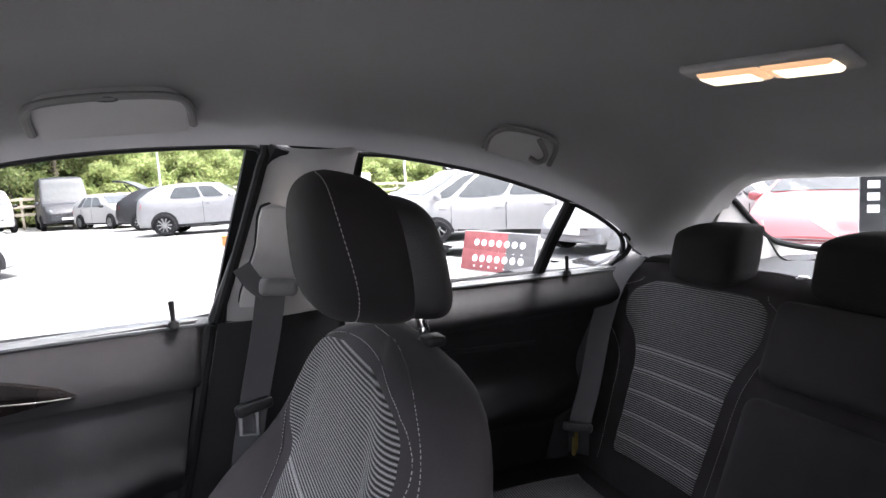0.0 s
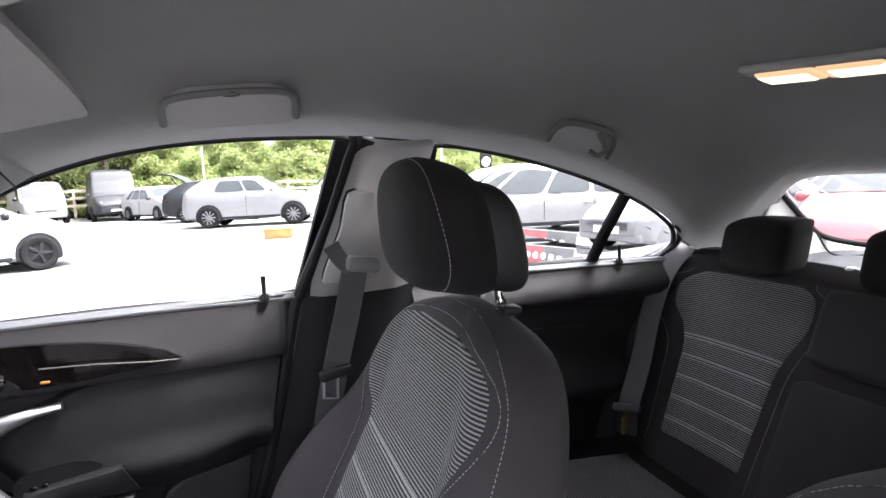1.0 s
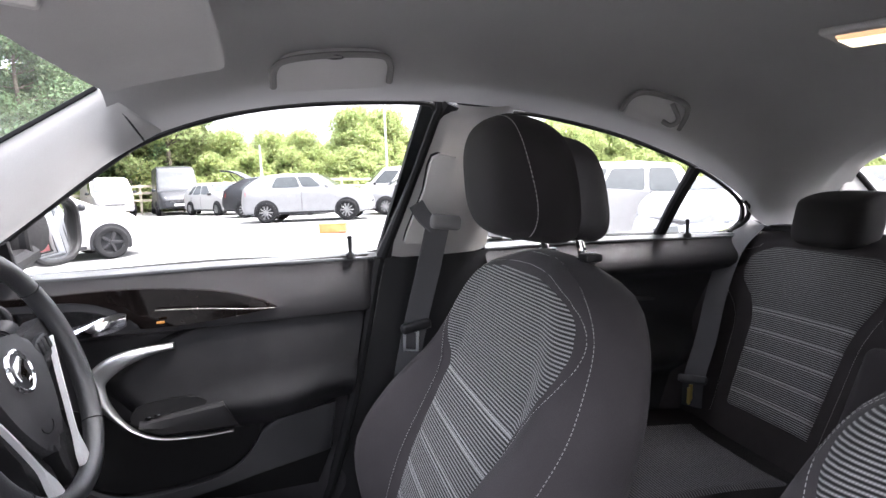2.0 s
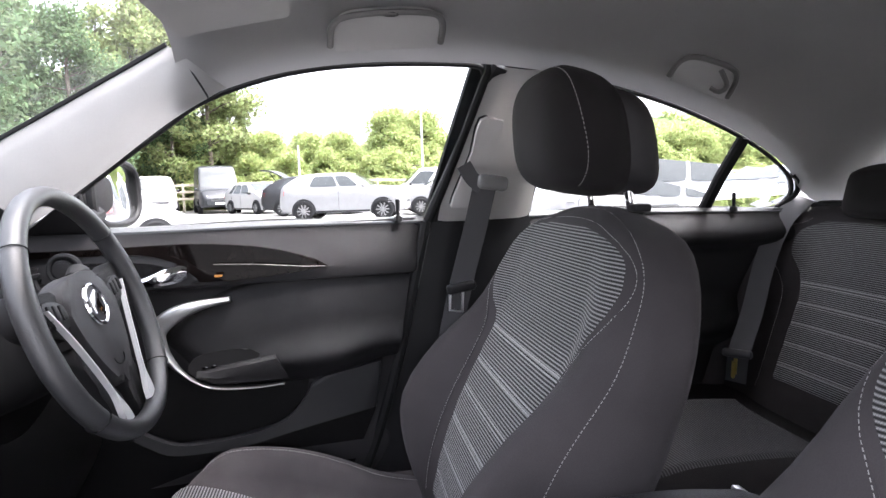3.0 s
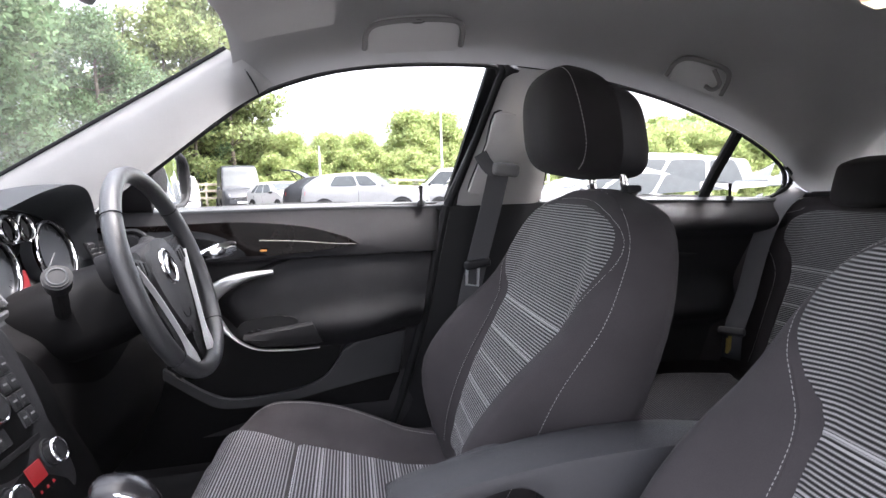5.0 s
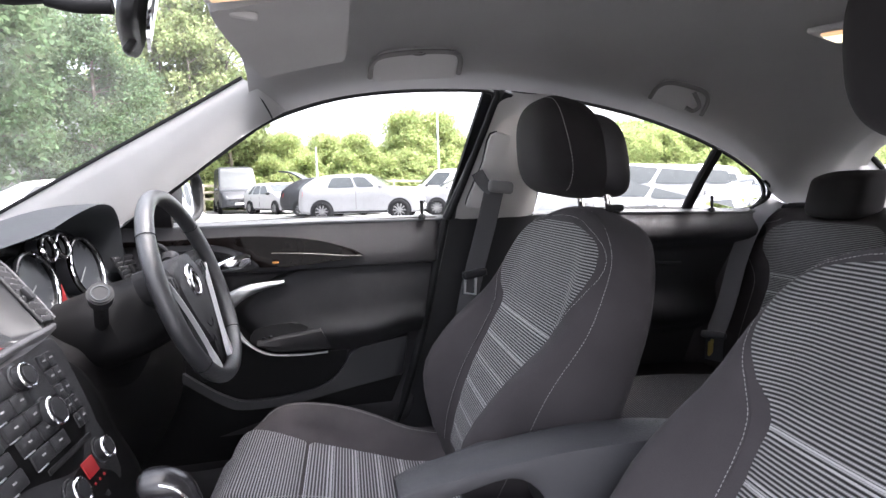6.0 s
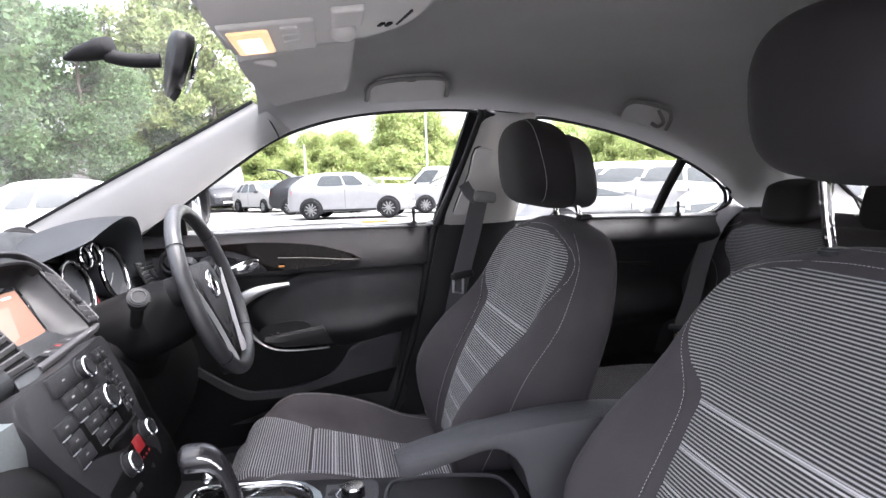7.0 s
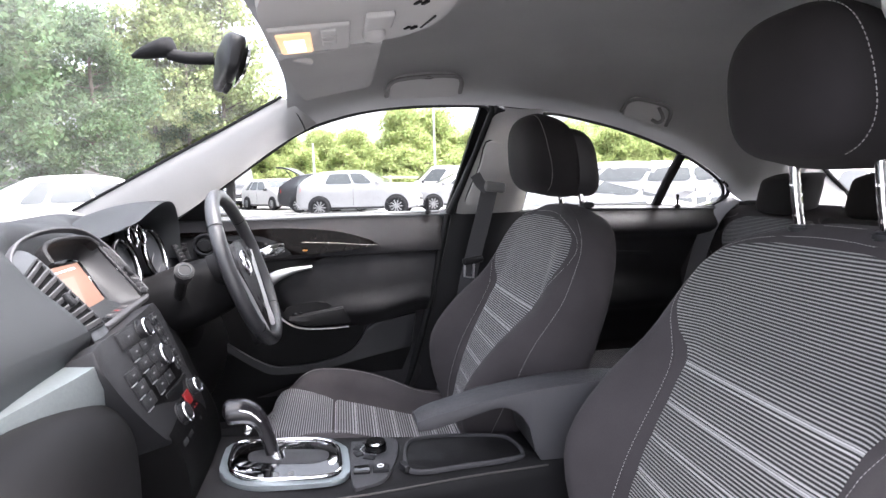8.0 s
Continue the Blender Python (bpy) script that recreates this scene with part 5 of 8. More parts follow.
for k in range(19):
    z = 0.47 + 0.495 * k / 18
    f = k / 18
    deep = 0.150 * (1 - 0.55 * f**2) * (1 - smooth(0.93, 1.0, f) * 0.5)
    x1, x0 = rx(z) + 0.03, rx(z) - deep
    ring_pts = []
    for i in range(20):
        a = 2 * math.pi * i / 20
        c, q = math.cos(a), math.sin(a)
        ring_pts.append(V((x0 + x1) / 2 + (x1 - x0) / 2 * math.copysign(abs(c) ** 0.7, c), 0.868 + (0.062 - 0.02 * smooth(0.8, 1.0, f)) * math.copysign(abs(q) ** 0.7, q), z))
    rings.append(ring_pts)
loft(bm, rings)
part("side_bolster", bm, CLOTH, rs, "charcoal cloth bolster beside the rear door", angle=60)

rb = thing("seat_belt", (0.74, 0.84, 0.96), "grey rear seat belt hanging over the bench wing, tongue loose", "seat belt", "side seat belts")
bm = bmesh.new()
line = curve([V(0.735, 0.830, 0.975), V(0.660, 0.812, 0.925), V(0.602, 0.798, 0.83), V(0.552, 0.780, 0.70), V(0.510, 0.766, 0.612), V(0.520, 0.790, 0.53)], 6)
sweep(bm, line, rect(0.0025, 0.047, 0.1), (-0.72, 0.63, 0.27))
part("webbing", bm, REARWEB, rb)
bm = bmesh.new()
box(bm, pose(0.492, 0.748, 0.616, 0, 22, 42), (0.020, 0.066, 0.020), 0.007, 3)
part("tongue_grip", bm, ARMSKIN, rb)
bm = bmesh.new()
sweep(bm, [V(0.470, 0.730, 0.604), V(0.465, 0.726, 0.568), V(0.483, 0.744, 0.568), V(0.488, 0.748, 0.604)], rect(0.008, 0.007, 0.2), (1, 0, 0))
part("tongue", bm, BRASS, rb, "brass-coloured belt tongue")
bm = bmesh.new()
box(bm, pose(0.800, 0.80, 0.955, 0, 0, 10), (0.06, 0.13, 0.022), 0.008, 3)
tagged(finish("belt_outlet", bm, SOFT), "black belt outlet cover behind the bench", "cover")


# ---- dashboard ----
dash = thing("dashboard", (-1.05, 0.05, 0.50), "dark grey dashboard with hooded dials, screen and silver strip", "dashboard")

# profiles from the windscreen back and down, at stations across the car
STATIONS = [
    (-0.66, [(-1.40, 0.955), (-1.22, 0.985), (-1.08, 0.992), (-0.99, 0.965), (-0.955, 0.890), (-0.945, 0.815), (-0.955, 0.775), (-0.965, 0.740), (-0.960, 0.62), (-1.0, 0.46)]),
    (-0.30, [(-1.40, 0.965), (-1.22, 0.995), (-1.08, 1.000), (-1.00, 0.978), (-0.955, 0.925), (-0.922, 0.872), (-0.922, 0.835), (-0.932, 0.79), (-0.94, 0.62), (-1.0, 0.46)]),
    (-0.106, [(-1.40, 0.965), (-1.22, 0.998), (-1.08, 1.006), (-1.005, 0.988), (-0.958, 0.935), (-0.900, 0.872), (-0.912, 0.835), (-0.928, 0.79), (-0.93, 0.62), (-0.97, 0.46)]),
    (-0.086, [(-1.40, 0.965), (-1.22, 1.000), (-1.10, 1.010), (-1.03, 1.000), (-0.985, 0.915), (-0.912, 0.846), (-0.858, 0.800), (-0.823, 0.72), (-0.790, 0.63), (-0.80, 0.46)]),
    (0.03, [(-1.40, 0.965), (-1.22, 1.004), (-1.10, 1.016), (-1.05, 1.006), (-1.035, 0.900), (-0.935, 0.858), (-0.857, 0.800), (-0.822, 0.72), (-0.789, 0.63), (-0.80, 0.46)]),
    (0.165, [(-1.40, 0.965), (-1.22, 1.000), (-1.10, 1.008), (-1.045, 0.992), (-1.030, 0.915), (-0.930, 0.848), (-0.862, 0.800), (-0.828, 0.72), (-0.795, 0.63), (-0.80, 0.46)]),
    (0.205, [(-1.40, 0.965), (-1.22, 1.000), (-1.10, 1.012), (-1.04, 0.990), (-1.02, 0.915), (-0.955, 0.830), (-0.92, 0.790), (-0.905, 0.72), (-0.90, 0.62), (-0.96, 0.46)]),
    (0.42, [(-1.40, 0.965), (-1.22, 1.004), (-1.14, 1.014), (-1.11, 0.990), (-1.07, 0.920), (-0.985, 0.838), (-0.90, 0.800), (-0.885, 0.72), (-0.90, 0.60), (-0.98, 0.46)]),
    (0.60, [(-1.40, 0.965), (-1.22, 0.990), (-1.12, 0.992), (-1.06, 0.975), (-1.01, 0.915), (-0.955, 0.840), (-0.91, 0.800), (-0.895, 0.72), (-0.91, 0.60), (-0.98, 0.46)]),
    (0.715, [(-1.40, 0.955), (-1.22, 0.975), (-1.10, 0.978), (-1.00, 0.962), (-0.960, 0.915), (-0.94, 0.840), (-0.93, 0.800), (-0.92, 0.72), (-0.93, 0.60), (-0.98, 0.46)]),
]


def dash_point(y, v):
    ys = [s[0] for s in STATIONS]
    k = max(0, min(len(ys) - 2, sum(1 for a in ys if a <= y) - 1))
    f = smooth(ys[k], ys[k + 1], y)
    pa, pb = STATIONS[k][1], STATIONS[k + 1][1]
    ax = lerp([(i / 9, p[0]) for i, p in enumerate(pa)], v)
    az = lerp([(i / 9, p[1]) for i, p in enumerate(pa)], v)
    bx = lerp([(i / 9, p[0]) for i, p in enumerate(pb)], v)
    bz = lerp([(i / 9, p[1]) for i, p in enumerate(pb)], v)
    return V(ax + (bx - ax) * f, y, az + (bz - az) * f)


def dash_piece(name, y0, y1, v0, v1, mat, label):
    bm = bmesh.new()
    grid(bm, lambda u, v: dash_point(y0 + (y1 - y0) * u, v0 + (v1 - v0) * v), max(8, int((y1 - y0) * 95)), max(10, int((v1 - v0) * 60)))
    bmesh.ops.solidify(bm, geom=bm.faces[:], thickness=0.015)
    part(name, bm, mat, dash, label, angle=60)


dash_piece("skin", -0.66, 0.715, 0.0, 0.56, DASHTOP, "grey grained dashboard skin")
dash_piece("side_skin", -0.66, -0.104, 0.56, 0.74, DASHTOP, "grey grained dashboard skin above the strip")
dash_piece("lower_skin", -0.66, -0.104, 0.74, 1.0, SOFT, "black lower dashboard")
dash_piece("centre_skin", -0.107, 0.205, 0.555, 1.0, DEEP, "dark sides of the centre stack")
dash_piece("knee_skin", 0.205, 0.715, 0.56, 1.0, SOFT, "black lower dashboard at the driver's knees")

# hood over the dials: an arched shade open towards the driver
bm = bmesh.new()


HOODEDGE = curve([V(0, 0.160, 0.930), V(0, 0.180, 0.951), V(0, 0.225, 0.970), V(0, 0.349, 1.004), V(0, 0.45, 1.024), V(0, 0.53, 1.032), V(0, 0.590, 1.020), V(0, 0.616, 0.975), V(0, 0.620, 0.885)], 6)


def hood(u, v):
    p = HOODEDGE[min(len(HOODEDGE) - 1, round(u * 48))]
    return V(-1.14 + 0.185 * v - 0.075 * v * (1 - smooth(0.15, 0.34, p.y)), p.y, p.z - 0.030 * (1 - v) ** 2 * smooth(0.88, 1.0, p.z) + 0.004 * math.sin(math.pi * v))


grid(bm, hood, 48, 12)
bmesh.ops.solidify(bm, geom=bm.faces[:], thickness=0.012)
part("dial_hood", bm, DASHTOP, dash, "grey hood arching over the dials", angle=60)

# instrument cluster
ic = thing("instrument_cluster", (-1.0, 0.40, 0.90), "hooded instrument cluster with chrome-ringed dials and red display", "dial")
bm = bmesh.new()
plate(bm, [V(-1.035, 0.395 + 0.200 * math.cos(a), 0.905 + (0.085 if math.sin(a) > 0 else 0.075) * math.copysign(abs(math.sin(a)) ** 0.6, math.sin(a))) for a in [2 * math.pi * i / 40 for i in range(40)]], (1, 0, 0.25), 0.012, 0.003)
part("backing", bm, GLOSS, ic)


def dial(y, z, r, name, label):
    m = Matrix.Translation((-0.990, y, z)) @ V(0.96, -0.04, 0.22).to_track_quat("Z", "Y").to_matrix().to_4x4()
    bm = bmesh.new()
    disc(bm, m @ pose(0, 0, -0.018), r, r, 0.02, 36)
    d = part(name, bm, DIAL, ic, label)
    bm = bmesh.new()
    ring(bm, m, r, 0.0034, 40, 8)
    part("rim", bm, CHROME, d, "bright chrome ring")
    bm = bmesh.new()
    t = bmesh.new()
    bmesh.ops.create_cone(t, cap_ends=False, segments=36, radius1=r * 0.94, radius2=r, depth=0.035, matrix=m @ pose(0, 0, -0.012))
    merge(bm, t)
    part("bowl", bm, GLOSS, d)
    bm = bmesh.new()
    for k in range(19):
        a = radians(-40 + 260 * k / 18)
        box(bm, m @ Matrix.Rotation(a, 4, "Z") @ pose(r * 0.82, 0, -0.0072), (r * (0.16 if k % 2 == 0 else 0.09), 0.0012, 0.001), 0)
    part("scale_marks", bm, FAINT, d, "faint scale marks", smooth=False)
    bm = bmesh.new()
    box(bm, m @ Matrix.Rotation(radians(215), 4, "Z") @ pose(r * 0.4, 0, -0.004), (r * 0.85, 0.0025, 0.002), 0)
    part("needle", bm, FAINT, d, "dim needle")


dial(0.526, 0.910, 0.059, "right_dial", "large black dial")
dial(0.332, 0.905, 0.056, "left_dial", "large black dial")
dial(0.430, 0.962, 0.021, "small_dial", "small black dial")
dial(0.380, 0.962, 0.021, "small_dial", "small black dial")
bm = bmesh.new()
box(bm, pose(-1.000, 0.424, 0.872, 0, -14, 0), (0.006, 0.034, 0.040), 0.002)
part("display", bm, REDGLOW, ic, "red lit display between the dials")

# pod round the screen: a flat face with the left vent, and a funnel sloping in to the recessed display
PODN = V(0.807, 0, 0.590)


def pp(y, z, out=0.0):
    return V(-0.915 - 0.731 * (z - 0.855), y, z) + PODN * out


OUTER = curve([pp(-0.012, 0.958), pp(0.0, 0.972), pp(0.037, 0.980), pp(0.109, 0.981), pp(0.165, 0.975), pp(0.186, 0.960), pp(0.188, 0.920), pp(0.186, 0.874), pp(0.174, 0.861), pp(0.10, 0.8575), pp(0.0, 0.854), pp(-0.012, 0.880)], 4, True)
INNER = curve([pp(0.0, 0.958, -0.033), pp(0.02, 0.964, -0.033), pp(0.06, 0.966, -0.033), pp(0.12, 0.965, -0.033), pp(0.165, 0.960, -0.033), pp(0.170, 0.944, -0.033), pp(0.158, 0.915, -0.033), pp(0.143, 0.885, -0.033), pp(0.120, 0.880, -0.033), pp(0.06, 0.878, -0.033), pp(0.006, 0.878, -0.033), pp(0.0, 0.90, -0.033)], 4, True)
bm = bmesh.new()
rows = []
for f in [k / 8 for k in range(9)]:
    rows.append([bm.verts.new(a.lerp(b, f) - PODN * 0.006 * math.sin(math.pi * f)) for a, b in zip(OUTER, INNER)])
for a, b in zip(rows, rows[1:]):
    for i in range(len(a)):
        bm.faces.new((a[i], a[(i + 1) % len(a)], b[(i + 1) % len(a)], b[i]))
# darker than the dash skin: the hood's shade is put into the colour
part("screen_funnel", bm, HARD, dash, "dash skin sloping in to the screen, darkened for the hood's shade", angle=60)
bm = bmesh.new()
face_edge = [(-0.018, 0.966), (-0.05, 0.980), (-0.085, 0.972), (-0.112, 0.950), (-0.122, 0.90), (-0.112, 0.856), (-0.08, 0.846), (-0.018, 0.846), (-0.010, 0.855), (-0.012, 0.90)]
plate(bm, curve([pp(y, z, -0.010) for y, z in face_edge], 3, True), PODN, 0.011, 0.003)
part("vent_face", bm, DASHTOP, dash, "grey pod face round the air vent")
bm = bmesh.new()
sweep(bm, [p + PODN * 0.002 for p in curve([pp(-0.125, 0.930), pp(-0.108, 0.962), pp(-0.045, 0.987), pp(0.041, 0.997), pp(0.118, 0.996), pp(0.180, 0.986), pp(0.214, 0.955), pp(0.220, 0.915), pp(0.218, 0.868)], 8)], rect(0.004, 0.014, 0.35), PODN)
part("pod_crease", bm, ARMSKIN, dash, "raised grey edge over the screen pod")
bm = bmesh.new()
sweep(bm, [p + PODN * 0.001 for p in curve([pp(-0.012, 0.950), pp(0.0, 0.970), pp(0.037, 0.979), pp(0.109, 0.980), pp(0.165, 0.974), pp(0.184, 0.960)], 8)], rect(0.008, 0.020, 0.35), PODN)
part("screen_brow", bm, SOFT, dash, "dark brow over the screen")
bm = bmesh.new()
sweep(bm, [pp(-0.012, 0.852, -0.004), pp(0.10, 0.856, -0.004), pp(0.196, 0.859, -0.004), pp(0.218, 0.862, -0.006)], rect(0.012, 0.016, 0.4), PODN)
part("shelf_edge", bm, ARMSKIN, dash, "rounded edge of the shelf under the screen")

scr = thing("navigation_screen", (-0.98, 0.08, 0.92), "navigation screen with orange-tinted map under a hood", "screen")
bm = bmesh.new()
plate(bm, [pp(-0.006, 0.874, -0.040), pp(0.150, 0.874, -0.040), pp(0.178, 0.965, -0.040), pp(-0.006, 0.968, -0.040)], PODN, 0.004, 0.001)
part("bezel", bm, GLOSS, scr, "black screen bezel")
bm = bmesh.new()
plate(bm, [pp(0.002, 0.881, -0.036), pp(0.142, 0.884, -0.036), pp(0.165, 0.956, -0.036), pp(0.002, 0.960, -0.036)], PODN, 0.002, 0.0005)
part("display", bm, SCREENGLOW, scr, "orange-tinted display")
bm = bmesh.new()
plate(bm, [pp(0.012, 0.890, -0.034), pp(0.075, 0.898, -0.034), pp(0.112, 0.938, -0.034), pp(0.012, 0.940, -0.034)], PODN, 0.001, 0)
part("map_area", bm, SCREENPALE, scr, "pale map area")
for k in range(3):
    bm = bmesh.new()
    plate(bm, [pp(0.05 + 0.032 * k, 0.948, -0.034), pp(0.074 + 0.032 * k, 0.948, -0.034), pp(0.074 + 0.032 * k, 0.9505, -0.034), pp(0.05 + 0.032 * k, 0.9505, -0.034)], PODN, 0.001, 0)
    part("text_bar", bm, MARK, scr)


def shelf_at(y, f, out=0.0):
    """A place on the shelf below the screen, f from its front edge to the display."""
    return pp(y, 0.8575, 0.0).lerp(pp(y, 0.879, -0.033), f) + V(0.35, 0, 0.94) * (out - 0.004)


for k in range(3):
    y = 0.042 + 0.036 * k
    bm = bmesh.new()
    plate(bm, [shelf_at(y, 0.12), shelf_at(y + 0.034, 0.12), shelf_at(y + 0.034, 0.62), shelf_at(y, 0.62)], (0.35, 0, 0.94), 0.0035, 0.0012)
    part("push_button", bm, HARD, dash, "hazard button" if k == 1 else "dark grey push button")
    bm = bmesh.new()
    plate(bm, [shelf_at(y + 0.012, 0.30, 0.0037), shelf_at(y + 0.022, 0.30, 0.0037), shelf_at(y + 0.017, 0.50, 0.0037)], (0.35, 0, 0.94), 0.0008, 0)
    part("button_mark", bm, DIMRED if k == 1 else DIMMARK, dash, "red hazard triangle" if k == 1 else "")


# slanting air vents on both sides of the screen and at the door
def vent(a, b, c, d, n, label, mm=None):
    """A vent between four corners: a-b along the top, d-c along the bottom."""
    a, b, c, d = Vector(a), Vector(b), Vector(c), Vector(d)
    nrm = (b - a).cross(d - a).normalized()
    if nrm.x < 0:
        nrm = -nrm
    v = thing("air_vent", (a + b + c + d) / 4, label, "air vent", "air vents")
    bm = bmesh.new()
    sweep(bm, [p + nrm * 0.0035 for p in (a, b, c, d)], rect(0.005, 0.005, 0.3), nrm, closed=True)
    part("surround", bm, HARD, v)
    bm = bmesh.new()
    grid(bm, lambda u, w: a.lerp(b, u).lerp(d.lerp(c, u), w) + nrm * 0.002, 6, 10)
    bmesh.ops.solidify(bm, geom=bm.faces[:], thickness=0.003)
    part("duct", bm, DEEP, v, "black opening behind the slats")
    for k in range(n):
        f = (k + 0.5) / n
        p, q = a.lerp(d, f), b.lerp(c, f)
        bm = bmesh.new()
        sweep(bm, [p.lerp(q, 0.03) + nrm * 0.005, p.lerp(q, 0.97) + nrm * 0.005], rect(0.0032, 0.0088, 0.3), (a - d).normalized() * 0.75 + nrm * 0.65)
        part("slat", bm, ARMSKIN, v, "grey slat")
    mid = (a.lerp(d, 0.55) + b.lerp(c, 0.55)) / 2
    bm = bmesh.new()
    box(bm, Matrix.Translation(mid + nrm * 0.011) @ nrm.to_track_quat("Z", "Y").to_matrix().to_4x4(), (0.012, 0.022, 0.009), 0.003)
    part("slider", bm, HARD, v, "vent slider tab")


vent(pp(-0.104, 0.944), pp(-0.034, 0.962), pp(-0.016, 0.858), pp(-0.092, 0.858), 9, "slatted black air vent beside the navigation screen")
vent(pp(0.189, 0.958), pp(0.212, 0.948), pp(0.215, 0.866), pp(0.189, 0.870), 9, "slatted black air vent between screen and dials")
vent((-0.972, 0.590, 0.918), (-0.965, 0.690, 0.915), (-0.945, 0.690, 0.858), (-0.950, 0.600, 0.862), 6, "slatted black air vent at the driver's door")

# centre stack
cs = thing("centre_stack", (-0.86, 0.03, 0.74), "dark centre stack of radio and climate buttons with chrome-ringed knobs", "control panel")


def sp(y, z, out=0.0):
    """A place on the sloping face of the centre stack."""
    x = -0.880 + (0.862 - z) * 0.42
    return V(x, y, z) + V(0.922, 0, 0.387) * (out - 0.0135)


FACE = V(0.922, 0, 0.387)
bm = bmesh.new()
edge = [(-0.155, 0.853), (-0.05, 0.857), (0.06, 0.861), (0.124, 0.864), (0.128, 0.83), (0.122, 0.775), (0.112, 0.735), (0.117, 0.70), (0.102, 0.672), (0.05, 0.660), (-0.02, 0.661), (-0.085, 0.688), (-0.128, 0.742), (-0.156, 0.80)]
plate(bm, curve([sp(y, z, -0.045) for y, z in edge], 3, True), FACE, 0.057, 0.004)
part("face", bm, HARD, cs, "dark grey panel face")
sl = pose(0, 0, 0, 0, -22.8, 0)
CELLS = [(-0.082, -0.010, 0.830, 0.855, 1)]
for r in range(4):
    y0, z1 = -0.068 + 0.008 * r, 0.8285 - 0.020 * r
    CELLS += [(y0, y0 + 0.043, z1 - 0.0186, z1, 2), (y0 + 0.0445, y0 + 0.080, z1 - 0.0186, z1, 1)]
for r in range(5):
    z1 = 0.852 - 0.0198 * r
    CELLS += [(0.064 + 0.001 * r, 0.081, z1 - 0.018, z1, 1), (0.0825, 0.0985, z1 - 0.018, z1, 1)]
for r in range(3):
    y0, z1 = -0.117 + 0.004 * r, 0.806 - 0.020 * r
    CELLS.append((y0, y0 + 0.045, z1 - 0.0186, z1, 2))
for y0, y1, z0, z1, kind in CELLS:
    bm = bmesh.new()
    box(bm, Matrix.Translation(sp((y0 + y1) / 2, (z0 + z1) / 2, 0.0125)) @ sl, (0.006, y1 - y0, (z1 - z0) * 1.07), 0.0016)
    b = part("button", bm, HARD, cs)
    bm = bmesh.new()
    box(bm, Matrix.Translation(sp((y0 + y1) / 2, (z0 + z1) / 2 + 0.001, 0.0157)) @ sl, (0.0008, 0.007, 0.0022), 0)
    part("button_mark", bm, DIMMARK, b, smooth=False)
    if kind == 2:
        bm = bmesh.new()
        box(bm, Matrix.Translation(sp(y0 + 0.011, z0 - 0.0002, 0.0145)) @ sl, (0.003, 0.020, 0.0017), 0.0004)
        part("bright_edge", bm, SILVER, b, "bright lower edge of the button")
bm = bmesh.new()
box(bm, Matrix.Translation(sp(0.028, 0.7405, 0.0125)) @ sl, (0.003, 0.112, 0.007), 0.001)
part("disc_slot", bm, RUBBER, cs, "black disc slot")


def knob(y, z, r, label):
    m = Matrix.Translation(sp(y, z, 0.019)) @ FACE.to_track_quat("Z", "Y").to_matrix().to_4x4()
    bm = bmesh.new()
    disc(bm, m, r, r * 0.92, 0.016, 28, 0.003)
    k = part("knob", bm, HARD, cs, label)
    bm = bmesh.new()
    ring(bm, m @ pose(0, 0, 0.005), r * 0.92, 0.0022, 32, 8)
    part("knob_ring", bm, CHROME, k, "chrome ring")
    bm = bmesh.new()
    ring(bm, m @ pose(0, 0, -0.006), r * 1.06, 0.0022, 32, 8)
    part("knob_base", bm, HARD, k)


knob(0.014, 0.840, 0.0155, "upper radio knob with chrome ring")
knob(0.029, 0.791, 0.0190, "large menu knob with chrome ring")
knob(0.084, 0.718, 0.0145, "climate knob with chrome ring")
knob(-0.010, 0.705, 0.0160, "climate knob with chrome ring")
bm = bmesh.new()
box(bm, Matrix.Translation(sp(0.046, 0.712, 0.0125)) @ sl, (0.003, 0.030, 0.022), 0.001)
part("climate_display", bm, REDGLOW, cs, "red lit climate display")
for k in range(4):
    bm = bmesh.new()
    box(bm, Matrix.Translation(sp(-0.048 + 0.030 * k, 0.674, 0.012)) @ sl, (0.005, 0.026, 0.010), 0.002)
    part("button", bm, HARD, cs)
for k in range(3):
    bm = bmesh.new()
    box(bm, Matrix.Translation(sp(0.036 + 0.014 * k, 0.6935, 0.013)) @ sl, (0.003, 0.003, 0.003), 0)
    part("red_light", bm, REDGLOW, cs)

# passenger side: aluminium strip and glovebox
bm = bmesh.new()
rows = []
for k in range(40):
    y = -0.655 + 0.550 * k / 39
    w = 0.021 + 0.014 * smooth(-0.4, -0.12, y)
    zc = 0.796 + 0.004 * smooth(-0.5, -0.15, y)
    x = -0.926 + 0.050 * smooth(-0.36, -0.15, y)
    rows.append([V(x - 0.060, y, zc - w), V(x + 0.004, y, zc - w), V(x + 0.008, y, zc), V(x + 0.002, y, zc + w), V(x - 0.060, y, zc + w)])
loft(bm, rows)
part("dash_strip", bm, ALU, dash, "brushed pale aluminium strip")
bm = bmesh.new()
blob(bm, (-0.935, -0.352, 0.672), 0.118, 0.275, 0.137, 3.0, 3.0, 48, 24)
part("glovebox", bm, DEEP, dash, "black rounded glovebox lid")
bm = bmesh.new()
grid(bm, lambda u, v: V(-0.93 + 0.06 * math.sin(math.pi * v), 0.19 + 0.52 * u, 0.79 - 0.30 * v), 20, 10)
bmesh.ops.solidify(bm, geom=bm.faces[:], thickness=0.02)
part("knee_panel", bm, SOFT, dash, "black panel under the steering column")

